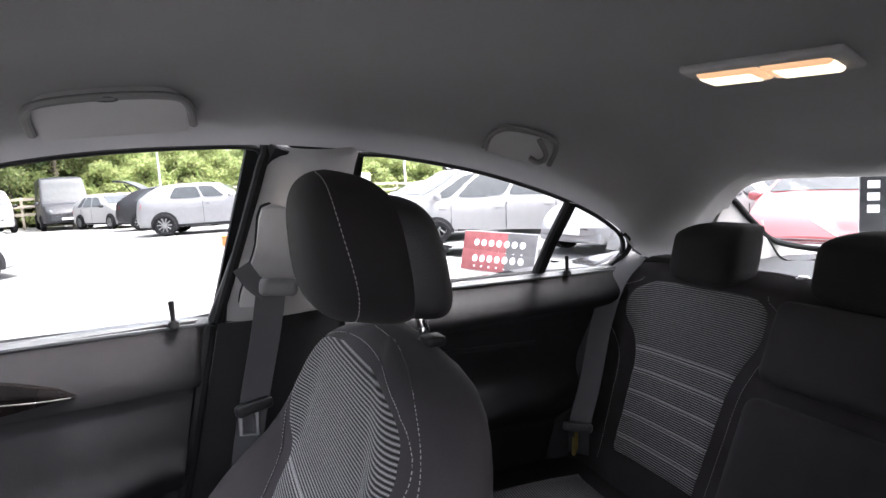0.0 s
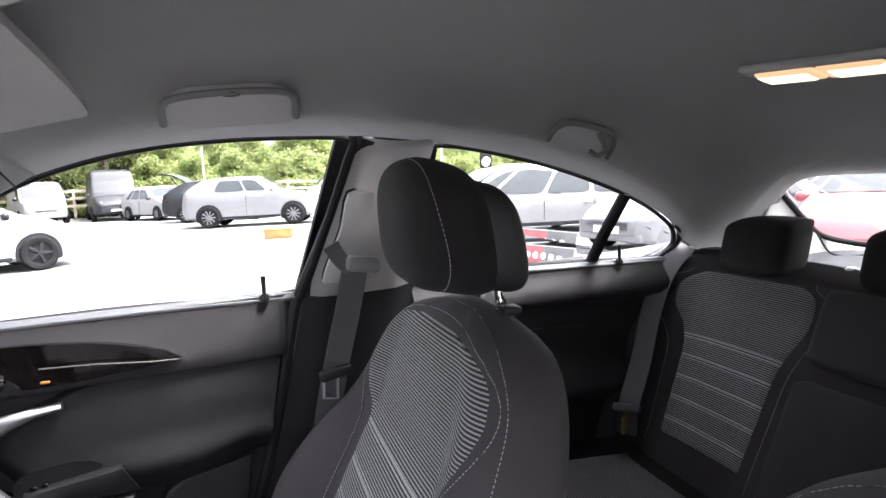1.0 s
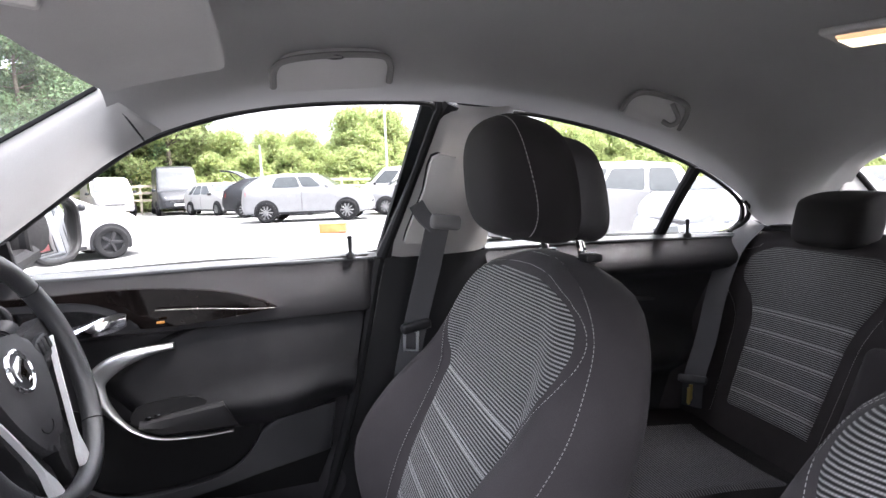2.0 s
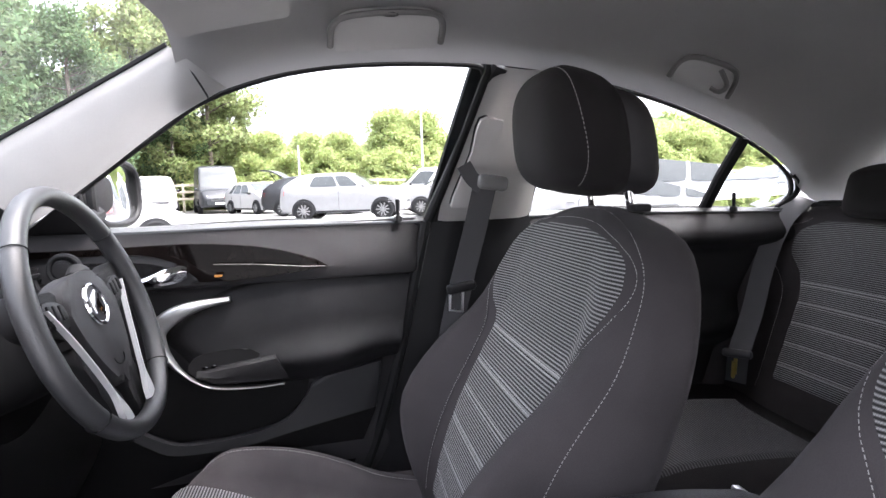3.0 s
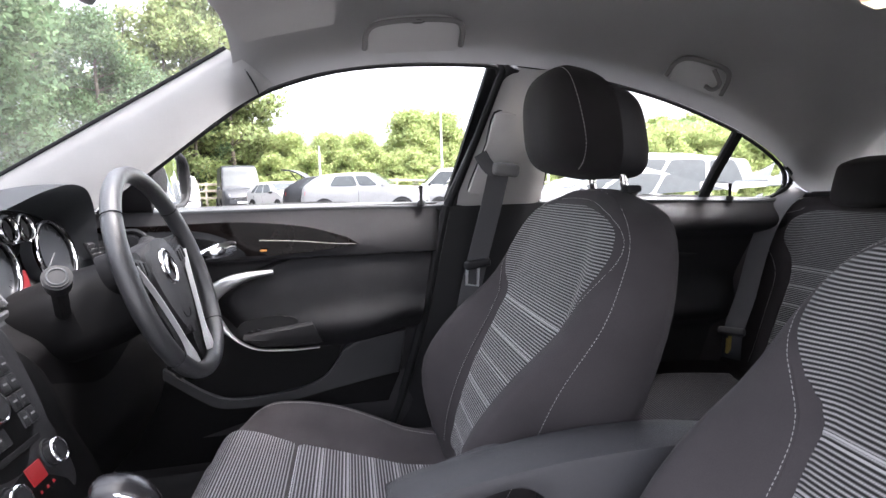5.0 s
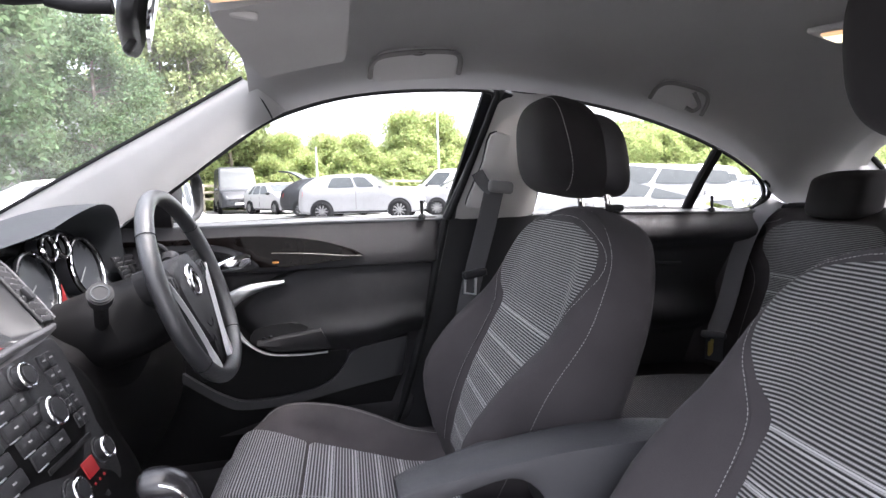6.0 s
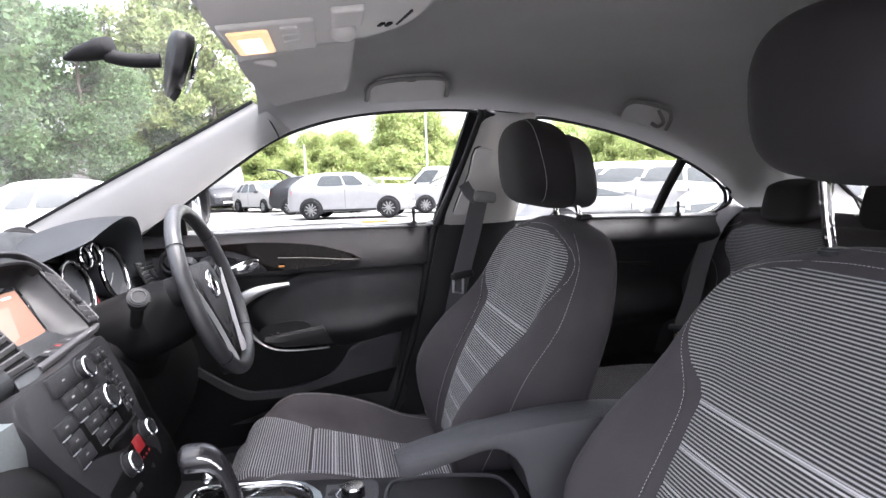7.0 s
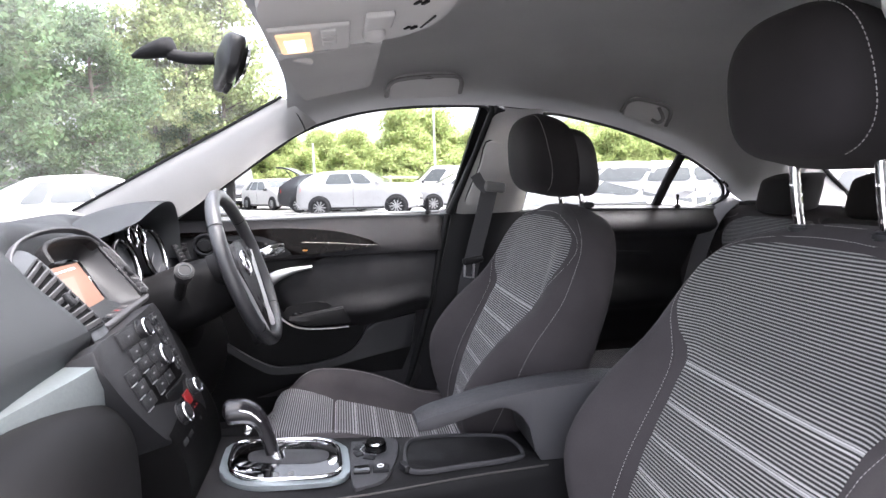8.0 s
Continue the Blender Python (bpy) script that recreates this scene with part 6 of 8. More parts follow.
# ---- steering wheel and column ----
HUB = V(-0.776, 0.398, 0.876)
UPW, NRM = V(-0.311, 0, 0.950), V(0.950, 0, 0.311)
wm = Matrix(((0, UPW.x, NRM.x, HUB.x), (1, UPW.y, NRM.y, HUB.y), (0, UPW.z, NRM.z, HUB.z), (0, 0, 0, 1)))
sw = thing("steering_wheel", HUB, "black leather three-spoke steering wheel with silver spoke trim", "steering wheel")
bm = bmesh.new()
path = []
for i in range(64):
    a = 2 * math.pi * i / 64
    flat = 1.0 - 0.03 * max(0, -math.sin(a)) ** 6
    path.append((a, 0.172 * flat))
rows = []
for a, r in path:
    thick = 0.0134 + 0.003 * math.exp(-((math.cos(a) ** 2 - 0.93) / 0.10) ** 2) * (1 if math.sin(a) > -0.2 else 0.3)
    rows.append([wm @ V((r + thick * math.cos(b)) * math.cos(a), (r + thick * math.cos(b)) * math.sin(a), 0.0150 * math.sin(b) + 0.012) for b in [2 * math.pi * j / 14 for j in range(14)]])
rows.append(rows[0])
rr = loft(bm, rows, False)
bmesh.ops.remove_doubles(bm, verts=bm.verts, dist=1e-6)
part("rim", bm, RIMLEATHER, sw, "grained black leather rim", angle=70)
for a in (38, 142, 222, 318):
    bm = bmesh.new()
    c, s = math.cos(radians(a)), math.sin(radians(a))
    pts = [wm @ V((0.172 + 0.0150 * math.cos(b)) * c, (0.172 + 0.0150 * math.cos(b)) * s, 0.0160 * math.sin(b) + 0.012) for b in [2 * math.pi * j / 14 for j in range(14)]]
    sweep(bm, pts, circle(0.0009, 5), NRM, closed=True)
    part("rim_seam", bm, RUBBER, sw)


def wplate(outline, lift, depth, mat, name, label, bevel=0.006, n=4, parent=None):
    bm = bmesh.new()
    plate(bm, [wm @ V(p.x, p.y, lift) for p in curve([V(x, y, 0) for x, y in outline], n, True)], NRM, depth, bevel)
    return part(name, bm, mat, parent or sw, label)


wplate([(-0.070, 0.045), (0, 0.062), (0.070, 0.045), (0.075, 0.0), (0.055, -0.055), (0.022, -0.098), (0, -0.104), (-0.022, -0.098), (-0.055, -0.055), (-0.075, 0.0)], -0.020, 0.034, LEATHER, "airbag_pad", "black shield-shaped airbag pad", 0.012)
for s in (1, -1):
    wplate([(s * 0.060, 0.042), (s * 0.110, 0.052), (s * 0.160, 0.060), (s * 0.163, 0.020), (s * 0.120, -0.004), (s * 0.068, -0.012)], -0.022, 0.026, SOFT, "spoke", "black side spoke")
    sb = wplate([(s * 0.078, 0.030), (s * 0.125, 0.040), (s * 0.130, 0.012), (s * 0.082, 0.000)], 0.004, 0.007, HARD, "switch_block", "dark switch block", 0.003, 3)
    for k in range(3):
        bm = bmesh.new()
        box(bm, wm @ pose(s * (0.090 + 0.014 * k), 0.021 + 0.002 * k, 0.0115), (0.010, 0.020, 0.004), 0.001)
        part("switch", bm, SOFT if k != 1 else HARD, sb)
    # silver blades run from the side spokes down to the rim
    bm = bmesh.new()
    blade = curve([wm @ V(s * 0.130, 0.030, 0.012), wm @ V(s * 0.104, -0.012, 0.013), wm @ V(s * 0.080, -0.060, 0.013), wm @ V(s * 0.060, -0.108, 0.012), wm @ V(s * 0.050, -0.148, 0.011)], 6)
    rows = []
    for i, p in enumerate(blade):
        k = i / (len(blade) - 1)
        w = 0.0016 + 0.0100 * smooth(0.70, 0.94, k)
        rows.append([p + (wm.to_3x3() @ V(dx * w, 0, dz)) for dx, dz in ((-1, -0.004), (1, -0.004), (1, 0.004), (-1, 0.004))])
    loft(bm, rows)
    part("silver_blade", bm, BLADE, sw, "satin silver spoke blade")
    wplate([(s * 0.066, -0.030), (s * 0.084, -0.044), (s * 0.066, -0.100), (s * 0.060, -0.155), (s * 0.020, -0.160), (s * 0.020, -0.100)], -0.022, 0.024, SOFT, "lower_spoke", "black lower spoke")
bm = bmesh.new()
ring(bm, wm @ pose(0, 0.012, 0.015), 0.028, 0.0035, 36, 8)
bd = part("badge_ring", bm, CHROME, sw, "chrome ring of the badge")
bm = bmesh.new()
disc(bm, wm @ pose(0, 0.012, 0.0145), 0.026, 0.026, 0.004, 30)
part("badge_field", bm, DIAL, bd)
bm = bmesh.new()
plate(bm, [wm @ V(x, y + 0.012, 0.016) for x, y in ((-0.016, 0.012), (0.004, 0.020), (0.016, 0.012), (0.006, 0.004), (0.014, -0.018), (0.002, -0.020), (-0.004, -0.004), (-0.014, -0.012), (-0.018, 0.0))], NRM, 0.003, 0.0008)
part("badge_shape", bm, CHROME, bd, "plain chrome shape on the badge")
bm = bmesh.new()
sweep(bm, [wm @ V(0.018 * math.cos(a), -0.066 + 0.012 * math.sin(a), 0.0145) for a in [math.pi + math.pi * i / 10 for i in range(11)]], circle(0.0008, 5), NRM)
part("pad_groove", bm, RUBBER, sw)

col = thing("steering_column", (-0.88, 0.40, 0.84), "black steering column shroud with stalks", "steering column")
bm = bmesh.new()
rings = []
for k, (d, a, b) in enumerate([(-0.025, 0.056, 0.050), (-0.05, 0.068, 0.056), (-0.075, 0.086, 0.060), (-0.10, 0.108, 0.062), (-0.14, 0.110, 0.064), (-0.20, 0.100, 0.062)]):
    rings.append([wm @ V(a * math.copysign(abs(math.cos(t)) ** 0.7, math.cos(t)), -0.006 - (0.012 if math.sin(t) < 0 else 0) + b * math.copysign(abs(math.sin(t)) ** 0.7, math.sin(t)), d) for t in [2 * math.pi * i / 28 for i in range(28)]])
loft(bm, rings)
part("shroud", bm, DEEP, col)
bm = bmesh.new()
disc(bm, wm @ pose(0, 0, -0.010), 0.060, 0.055, 0.03, 32, 0.006)
part("collar", bm, HARD, col)
for s, root, tip in ((-1, V(-0.880, 0.282, 0.846), V(-0.846, 0.198, 0.905)), (1, wm @ V(0.05, 0.01, -0.065), V(-0.845, 0.560, 0.915))):
    w = (tip - root).normalized()
    bm = bmesh.new()
    sweep(bm, [root, root.lerp(tip, 0.45), root.lerp(tip, 0.8), tip], rect(0.020, 0.024, 0.35), (0, 0, 1))
    stalk = part("stalk", bm, SOFT, col, "black control stalk")
    bm = bmesh.new()
    disc(bm, Matrix.Translation(tip - w * 0.008) @ w.to_track_quat("Z", "Y").to_matrix().to_4x4(), 0.016, 0.0185, 0.030, 24, 0.003)
    part("stalk_end", bm, HARD, stalk)
    bm = bmesh.new()
    ring(bm, Matrix.Translation(tip + w * 0.0075) @ w.to_track_quat("Z", "Y").to_matrix().to_4x4(), 0.0115, 0.0014, 24, 6)
    part("stalk_ring", bm, DASHTOP, stalk)

# ---- centre console ----
con = thing("centre_console", (-0.45, 0.02, 0.21), "dark centre console with silver-framed shifter plate and tray", "console")


def cz(x):
    return lerp([(-0.86, 0.592), (-0.76, 0.586), (-0.66, 0.574), (-0.56, 0.568), (-0.40, 0.565), (0.05, 0.563)], x)


bm = bmesh.new()
rings = []
for k in range(28):
    x = -0.86 + 0.90 * k / 27
    w = lerp([(-0.86, 0.135), (-0.70, 0.130), (-0.57, 0.120), (-0.40, 0.093), (-0.23, 0.074), (0.04, 0.072)], x)
    c = 0.05
    z = cz(x)
    rings.append([V(x, c - w * 1.05, 0.21), V(x, c - w * 1.04, 0.40), V(x, c - w * 1.02, z - 0.03), V(x, c - w * 0.97, z - 0.008), V(x, c - w * 0.88, z), V(x, c, z + 0.002), V(x, c + w * 0.88, z), V(x, c + w * 0.97, z - 0.008), V(x, c + w * 1.02, z - 0.03), V(x, c + w * 1.04, 0.40), V(x, c + w * 1.05, 0.21)])
loft(bm, rings)
part("body", bm, SOFT, con, "black console body", angle=50)
bm = bmesh.new()
sweep(bm, curve([V(-0.62, -0.074, 0.566), V(-0.50, -0.058, 0.562), V(-0.35, -0.034, 0.560), V(-0.21, -0.022, 0.559)], 8), rect(0.003, 0.003, 0.3), (0, 0, 1))
part("bright_line", bm, BRONZE, con, "thin bright line along the console edge")
# shifter plate: silver frame, dark gate, chrome inner ring
GC, GA, GB = (-0.664, 0.048), 0.108, 0.094


def gate(ax, by, lift, n=44, e=0.55):
    return [V(GC[0] + ax * math.copysign(abs(math.cos(a)) ** e, math.cos(a)) - 0.012 * math.sin(a), GC[1] + by * math.copysign(abs(math.sin(a)) ** e, math.sin(a)), cz(GC[0] + ax * math.cos(a)) + lift) for a in [2 * math.pi * i / n for i in range(n)]]


bm = bmesh.new()
plate(bm, gate(GA, GB, 0.002), (0.07, 0, 1), 0.008, 0.004)
gp = part("shifter_plate", bm, ALU, con, "silver shifter surround")
bm = bmesh.new()
plate(bm, gate(GA * 0.88, GB * 0.87, 0.0085), (0.07, 0, 1), 0.004, 0.001)
part("gate", bm, GLOSS, gp, "glossy black gate")
bm = bmesh.new()
sweep(bm, gate(GA * 0.86, GB * 0.84, 0.0135), circle(0.0032, 8), closed=True)
part("chrome_ring", bm, CHROME, gp, "chrome ring round the gate")
bm = bmesh.new()
plate(bm, curve([V(x, y, cz(x) + 0.0095) for x, y in ((-0.742, 0.000), (-0.70, -0.004), (-0.655, -0.002), (-0.612, 0.004), (-0.580, 0.020), (-0.576, 0.060), (-0.584, 0.100), (-0.64, 0.110), (-0.72, 0.110), (-0.748, 0.085), (-0.752, 0.030))], 4, True), (0.07, 0, 1), 0.004, 0.0015)
part("gate_insert", bm, CHROME, gp, "chrome plate of the shift gate")
bm = bmesh.new()
plate(bm, curve([V(x, y, cz(x) + 0.013) for x, y in ((-0.715, 0.030), (-0.66, 0.022), (-0.612, 0.024), (-0.592, 0.045), (-0.600, 0.070), (-0.66, 0.078), (-0.715, 0.072), (-0.728, 0.050))], 4, True), (0.07, 0, 1), 0.003, 0.001)
part("lever_slot", bm, ARMSKIN, gp, "dark grey slot of the lever")
for k in range(4):
    bm = bmesh.new()
    box(bm, (-0.722 + 0.024 * k, -0.022, cz(-0.7) + 0.0145), (0.009, 0.007, 0.003), 0.0008)
    part("position_mark", bm, DIMMARK, gp, smooth=False)
sh = thing("gear_selector", (-0.69, 0.048, 0.585), "short black gear selector with chrome trim", "gear lever")
bm = bmesh.new()
rings = []
for p, r in ((V(-0.676, 0.048, 0.578), 0.017), (V(-0.680, 0.048, 0.592), 0.0155), (V(-0.684, 0.048, 0.606), 0.0145)):
    rings.append([p + V(r * math.cos(t), r * math.sin(t), 0) for t in [2 * math.pi * i / 16 for i in range(16)]])
loft(bm, rings)
part("collar", bm, CHROME, sh, "chrome collar of the lever")
bm = bmesh.new()
grip = curve([V(-0.686, 0.048, 0.602), V(-0.692, 0.047, 0.626), V(-0.700, 0.046, 0.652), V(-0.712, 0.045, 0.672), V(-0.732, 0.044, 0.681), V(-0.752, 0.043, 0.681), V(-0.762, 0.043, 0.679)], 5)
rings = []
for i, p in enumerate(grip):
    k = i / (len(grip) - 1)
    r = 0.0155 + 0.0115 * smooth(0.25, 0.7, k)
    r *= (1 - smooth(0.80, 1.0, k) ** 2 * 0.72)
    t = (grip[min(i + 1, len(grip) - 1)] - grip[max(i - 1, 0)]).normalized()
    s = V(0, 1, 0)
    u = s.cross(t)
    rings.append([p + s * r * math.cos(a) + u * r * 0.78 * math.sin(a) for a in [2 * math.pi * j / 18 for j in range(18)]])
loft(bm, rings)
part("grip", bm, GRIPSKIN, sh, "glossy black leather grip", angle=70)
bm = bmesh.new()
sweep(bm, curve([V(-0.754, 0.030, 0.688), V(-0.735, 0.0225, 0.690), V(-0.714, 0.0235, 0.683), V(-0.700, 0.027, 0.666)], 5), circle(0.0022, 8), (0, 1, 0))
part("grip_trim", bm, CHROME, sh, "thin chrome trim along the grip")
bm = bmesh.new()
box(bm, pose(-0.724, 0.040, 0.650, 0, 40, 0), (0.014, 0.012, 0.016), 0.004)
part("release_button", bm, CHROME, sh, "chrome release button")
# controls behind the shifter
bm = bmesh.new()
plate(bm, curve([V(-0.552, -0.045, cz(-0.55)), V(-0.530, -0.050, cz(-0.5)), V(-0.500, -0.036, cz(-0.5)), V(-0.480, 0.01, cz(-0.46)), V(-0.464, 0.09, cz(-0.45)), V(-0.468, 0.122, cz(-0.45)), V(-0.486, 0.128, cz(-0.5)), V(-0.540, 0.118, cz(-0.55)), V(-0.552, 0.108, cz(-0.55))], 3, True), (0, 0, 1), 0.006, 0.002)
cp = part("control_plate", bm, ARMSKIN, con, "grey control plate")
bm = bmesh.new()
disc(bm, Matrix.Translation((-0.507, 0.078, cz(-0.5) + 0.013)), 0.0205, 0.0190, 0.018, 28, 0.003)
kb = part("rotary_knob", bm, GLOSS, cp, "black rotary knob")
bm = bmesh.new()
disc(bm, Matrix.Translation((-0.507, 0.078, cz(-0.5) + 0.0225)), 0.0185, 0.0170, 0.003, 28)
part("knob_cap", bm, CHROME, kb, "chrome knob cap")
for k in range(4):
    bm = bmesh.new()
    a = radians(110 + 46 * k)
    box(bm, Matrix.Translation((-0.507 + 0.034 * math.cos(a), 0.078 + 0.032 * math.sin(a), cz(-0.5) + 0.007)) @ Matrix.Rotation(a, 4, "Z"), (0.016, 0.020, 0.004), 0.0012)
    key = part("key", bm, HARD, cp)
    bm = bmesh.new()
    box(bm, Matrix.Translation((-0.507 + 0.034 * math.cos(a), 0.078 + 0.032 * math.sin(a), cz(-0.5) + 0.009)) @ Matrix.Rotation(a, 4, "Z") @ pose(-0.0075, 0, 0), (0.0012, 0.020, 0.002), 0)
    part("key_edge", bm, SILVER, key, "bright edge of the key")
for x, mt, lb in ((-0.535, GLOSS, "dark slot"), (-0.503, HARD, "parking brake switch")):
    bm = bmesh.new()
    box(bm, (x, 0.000, cz(-0.52) + 0.008), (0.028, 0.024, 0.008), 0.002)
    part("switch", bm, mt, cp, lb)
bm = bmesh.new()
ring(bm, Matrix.Translation((-0.503, 0.000, cz(-0.52) + 0.0125)), 0.005, 0.0012, 16, 6)
part("switch_mark", bm, MARK, cp)
# tray with sliding cover and its rim
bm = bmesh.new()
tr = curve([V(-0.452, -0.016, 0.567), V(-0.36, -0.014, 0.565), V(-0.262, -0.004, 0.565), V(-0.246, 0.02, 0.565), V(-0.250, 0.06, 0.565), V(-0.268, 0.090, 0.565), V(-0.33, 0.106, 0.566), V(-0.41, 0.112, 0.567), V(-0.448, 0.09, 0.567)], 4, True)
sweep(bm, [p + V(0, 0, 0.004) for p in tr], rect(0.006, 0.009, 0.3), closed=True)
ty = part("tray_rim", bm, ARMSKIN, con, "raised rim of the tray cover")
bm = bmesh.new()
plate(bm, [p + V(0, 0, -0.002) for p in tr], (0, 0, 1), 0.005, 0.001)
part("tray_cover", bm, SOFT, con, "black sliding tray cover")
bm = bmesh.new()
box(bm, pose(-0.462, -0.004, 0.574, 0, 0, 20), (0.012, 0.026, 0.014), 0.004)
part("tray_catch", bm, HARD, con)
# armrest lid bridging over the tray, on its box
LID = 0.05
TOPZ = [(-0.436, 0.648), (-0.42, 0.657), (-0.36, 0.671), (-0.30, 0.683), (-0.20, 0.696), (-0.08, 0.700), (0.012, 0.690)]
bm = bmesh.new()
rings = []
for k in range(40):
    x = -0.436 + 0.448 * (k / 39)
    zt = lerp(TOPZ, x)
    zb = lerp([(-0.436, 0.632), (-0.40, 0.638), (-0.34, 0.655), (-0.29, 0.666), (-0.262, 0.655), (-0.243, 0.632), (-0.232, 0.598), (-0.226, 0.562), (0.012, 0.560)], x)
    w = lerp([(-0.436, 0.048), (-0.415, 0.056), (-0.2, 0.064), (0.012, 0.064)], x)
    h = zt - zb
    prof = [(-0.97, zb), (-1.0, zb + 0.15 * h), (-1.0, zt - 0.006), (-0.965, zt - 0.001), (-0.8, zt + 0.001), (-0.3, zt), (0.2, zt - 0.004), (0.7, zt - 0.013), (0.95, zt - 0.022), (1.0, max(zb, zt - 0.034)), (0.97, zb)]
    rings.append([V(x, LID + w * a, z) for a, z in prof])
loft(bm, rings)
ar = part("armrest", bm, ARMSKIN, con, "dark grey grained armrest lid arching over the tray", angle=40)
bm = bmesh.new()
box(bm, pose(0.015, LID, 0.668, 0, 8, 0), (0.012, 0.118, 0.016), 0.004)
part("hinge_bar", bm, SILVER, con, "bright hinge bar behind the lid")


# ---- car park ----
def gz(x):
    """The car park falls gently towards the tail of the car."""
    return GROUND - 0.04 * max(0.0, x - 1.5)


ASPHALT = material("sun-bleached asphalt", (0.20, 0.20, 0.198), 0.85, grain=0.35, scale=60, bump=0.4, stain=0.38, stain_scale=0.45, spec=0.3)
PAINTLINE = material("worn white road paint", (0.55, 0.55, 0.53), 0.8, grain=0.3, scale=30, stain=0.35, stain_scale=3)
WHITE = material("white car paint", (0.35, 0.346, 0.35), 0.3, stain=0.03, spec=0.4, coat=0.25)
SILVERP = material("silver car paint", (0.225, 0.225, 0.233), 0.36, metal=0.2, stain=0.04, coat=0.25)
GREYP = material("mid grey car paint", (0.034, 0.036, 0.041), 0.35, metal=0.1, stain=0.05, spec=0.25, coat=0.05)
DARKP = material("dark grey car paint", (0.014, 0.0145, 0.017), 0.35, stain=0.06, spec=0.3, coat=0.1)
# red mixed paler: haze of the rear screen put into the paint colour
REDP = material("red car paint paled for haze", (0.34, 0.075, 0.08), 0.28, stain=0.05, coat=0.7)
TYRE = material("tyre rubber", (0.014, 0.014, 0.015), 0.85, grain=0.3, scale=90, stain=0.2, spec=0.1)
ALLOY = material("alloy wheel", (0.24, 0.24, 0.245), 0.35, metal=0.9, stain=0.06)
BLACKALLOY = material("black alloy wheel", (0.02, 0.02, 0.022), 0.4, stain=0.1, spec=0.2)
TINT = material("tinted car window", (0.045, 0.05, 0.053), 0.08, stain=0.1, spec=0.3)
LAMPGLASS = material("clear lamp glass", (0.55, 0.56, 0.57), 0.12, stain=0.1, spec=0.7)
TAILRED = material("red tail lamp", (0.5, 0.02, 0.02), 0.15, stain=0.1, spec=0.7)
TIMBER = material("weathered fence timber", (0.40, 0.36, 0.29), 0.9, grain=0.3, scale=20, stain=0.25, stain_scale=2)
GALV = material("galvanised steel", (0.45, 0.46, 0.47), 0.5, metal=0.6, stain=0.12)
ORANGE = material("faded orange plastic", (0.55, 0.22, 0.07), 0.6, stain=0.2)
SIGNRED = material("red sign print", (0.27, 0.075, 0.078), 0.5, stain=0.25)
SIGNGREY = material("faded grey sign print", (0.12, 0.115, 0.118), 0.5, stain=0.15)
SIGNBLACK = material("black sign print", (0.018, 0.018, 0.02), 0.6, stain=0.1, spec=0.15)
BARK = material("grey-brown bark", (0.12, 0.10, 0.08), 0.95, grain=0.4, scale=18, bump=0.8, stain=0.3, stain_scale=2)


def leaf_material(name, base, spread):
    m = bpy.data.materials.new(name)
    m.use_nodes = True
    n, l = m.node_tree.nodes, m.node_tree.links
    p = n["Principled BSDF"]
    p.inputs["Roughness"].default_value, p.inputs["Specular IOR Level"].default_value = 0.6, 0.25
    geo = n.new("ShaderNodeNewGeometry")
    hsv = n.new("ShaderNodeHueSaturation")
    hsv.inputs["Color"].default_value = (*base, 1)
    a, b = n.new("ShaderNodeMapRange"), n.new("ShaderNodeMapRange")
    a.inputs["To Min"].default_value, a.inputs["To Max"].default_value = 0.475, 0.525
    b.inputs["To Min"].default_value, b.inputs["To Max"].default_value = 1 - spread, 1 + spread
    l.new(geo.outputs["Random Per Island"], a.inputs["Value"])
    l.new(geo.outputs["Random Per Island"], b.inputs["Value"])
    l.new(a.outputs[0], hsv.inputs["Hue"])
    l.new(b.outputs[0], hsv.inputs["Value"])
    l.new(hsv.outputs[0], p.inputs["Base Color"])
    tr = n.new("ShaderNodeBsdfTranslucent")
    l.new(hsv.outputs[0], tr.inputs["Color"])
    mix = n.new("ShaderNodeMixShader")
    mix.inputs[0].default_value = 0.62
    l.new(p.outputs[0], mix.inputs[1])
    l.new(tr.outputs[0], mix.inputs[2])
    l.new(mix.outputs[0], n["Material Output"].inputs["Surface"])
    return m


LEAFDARK = leaf_material("dark broad leaves", (0.115, 0.165, 0.085), 0.45)
LEAFMID = leaf_material("fresh green leaves", (0.31, 0.36, 0.155), 0.22)
LEAFPALE = leaf_material("pale birch leaves", (0.24, 0.28, 0.13), 0.4)

# one ground sheet to the horizon
bm = bmesh.new()
xs = [-400, -150, -60, -25, -12, -6, -3, -1, 0.5, 1.5, 2.5, 4, 6, 9, 13, 18, 25, 40, 80, 160, 400]
ys = [-300, -100, -40, -15, -6, -2, 2, 6, 10, 14, 18, 22, 27, 33, 40, 55, 90, 160, 400]
vs = [[bm.verts.new((x, y, gz(min(x, 30)))) for x in xs] for y in ys]
for j in range(len(ys) - 1):
    for i in range(len(xs) - 1):
        bm.faces.new((vs[j][i], vs[j][i + 1], vs[j + 1][i + 1], vs[j + 1][i]))
tagged(finish("ground", bm, ASPHALT), "pale patched asphalt of the car park", "ground", kind="structure")


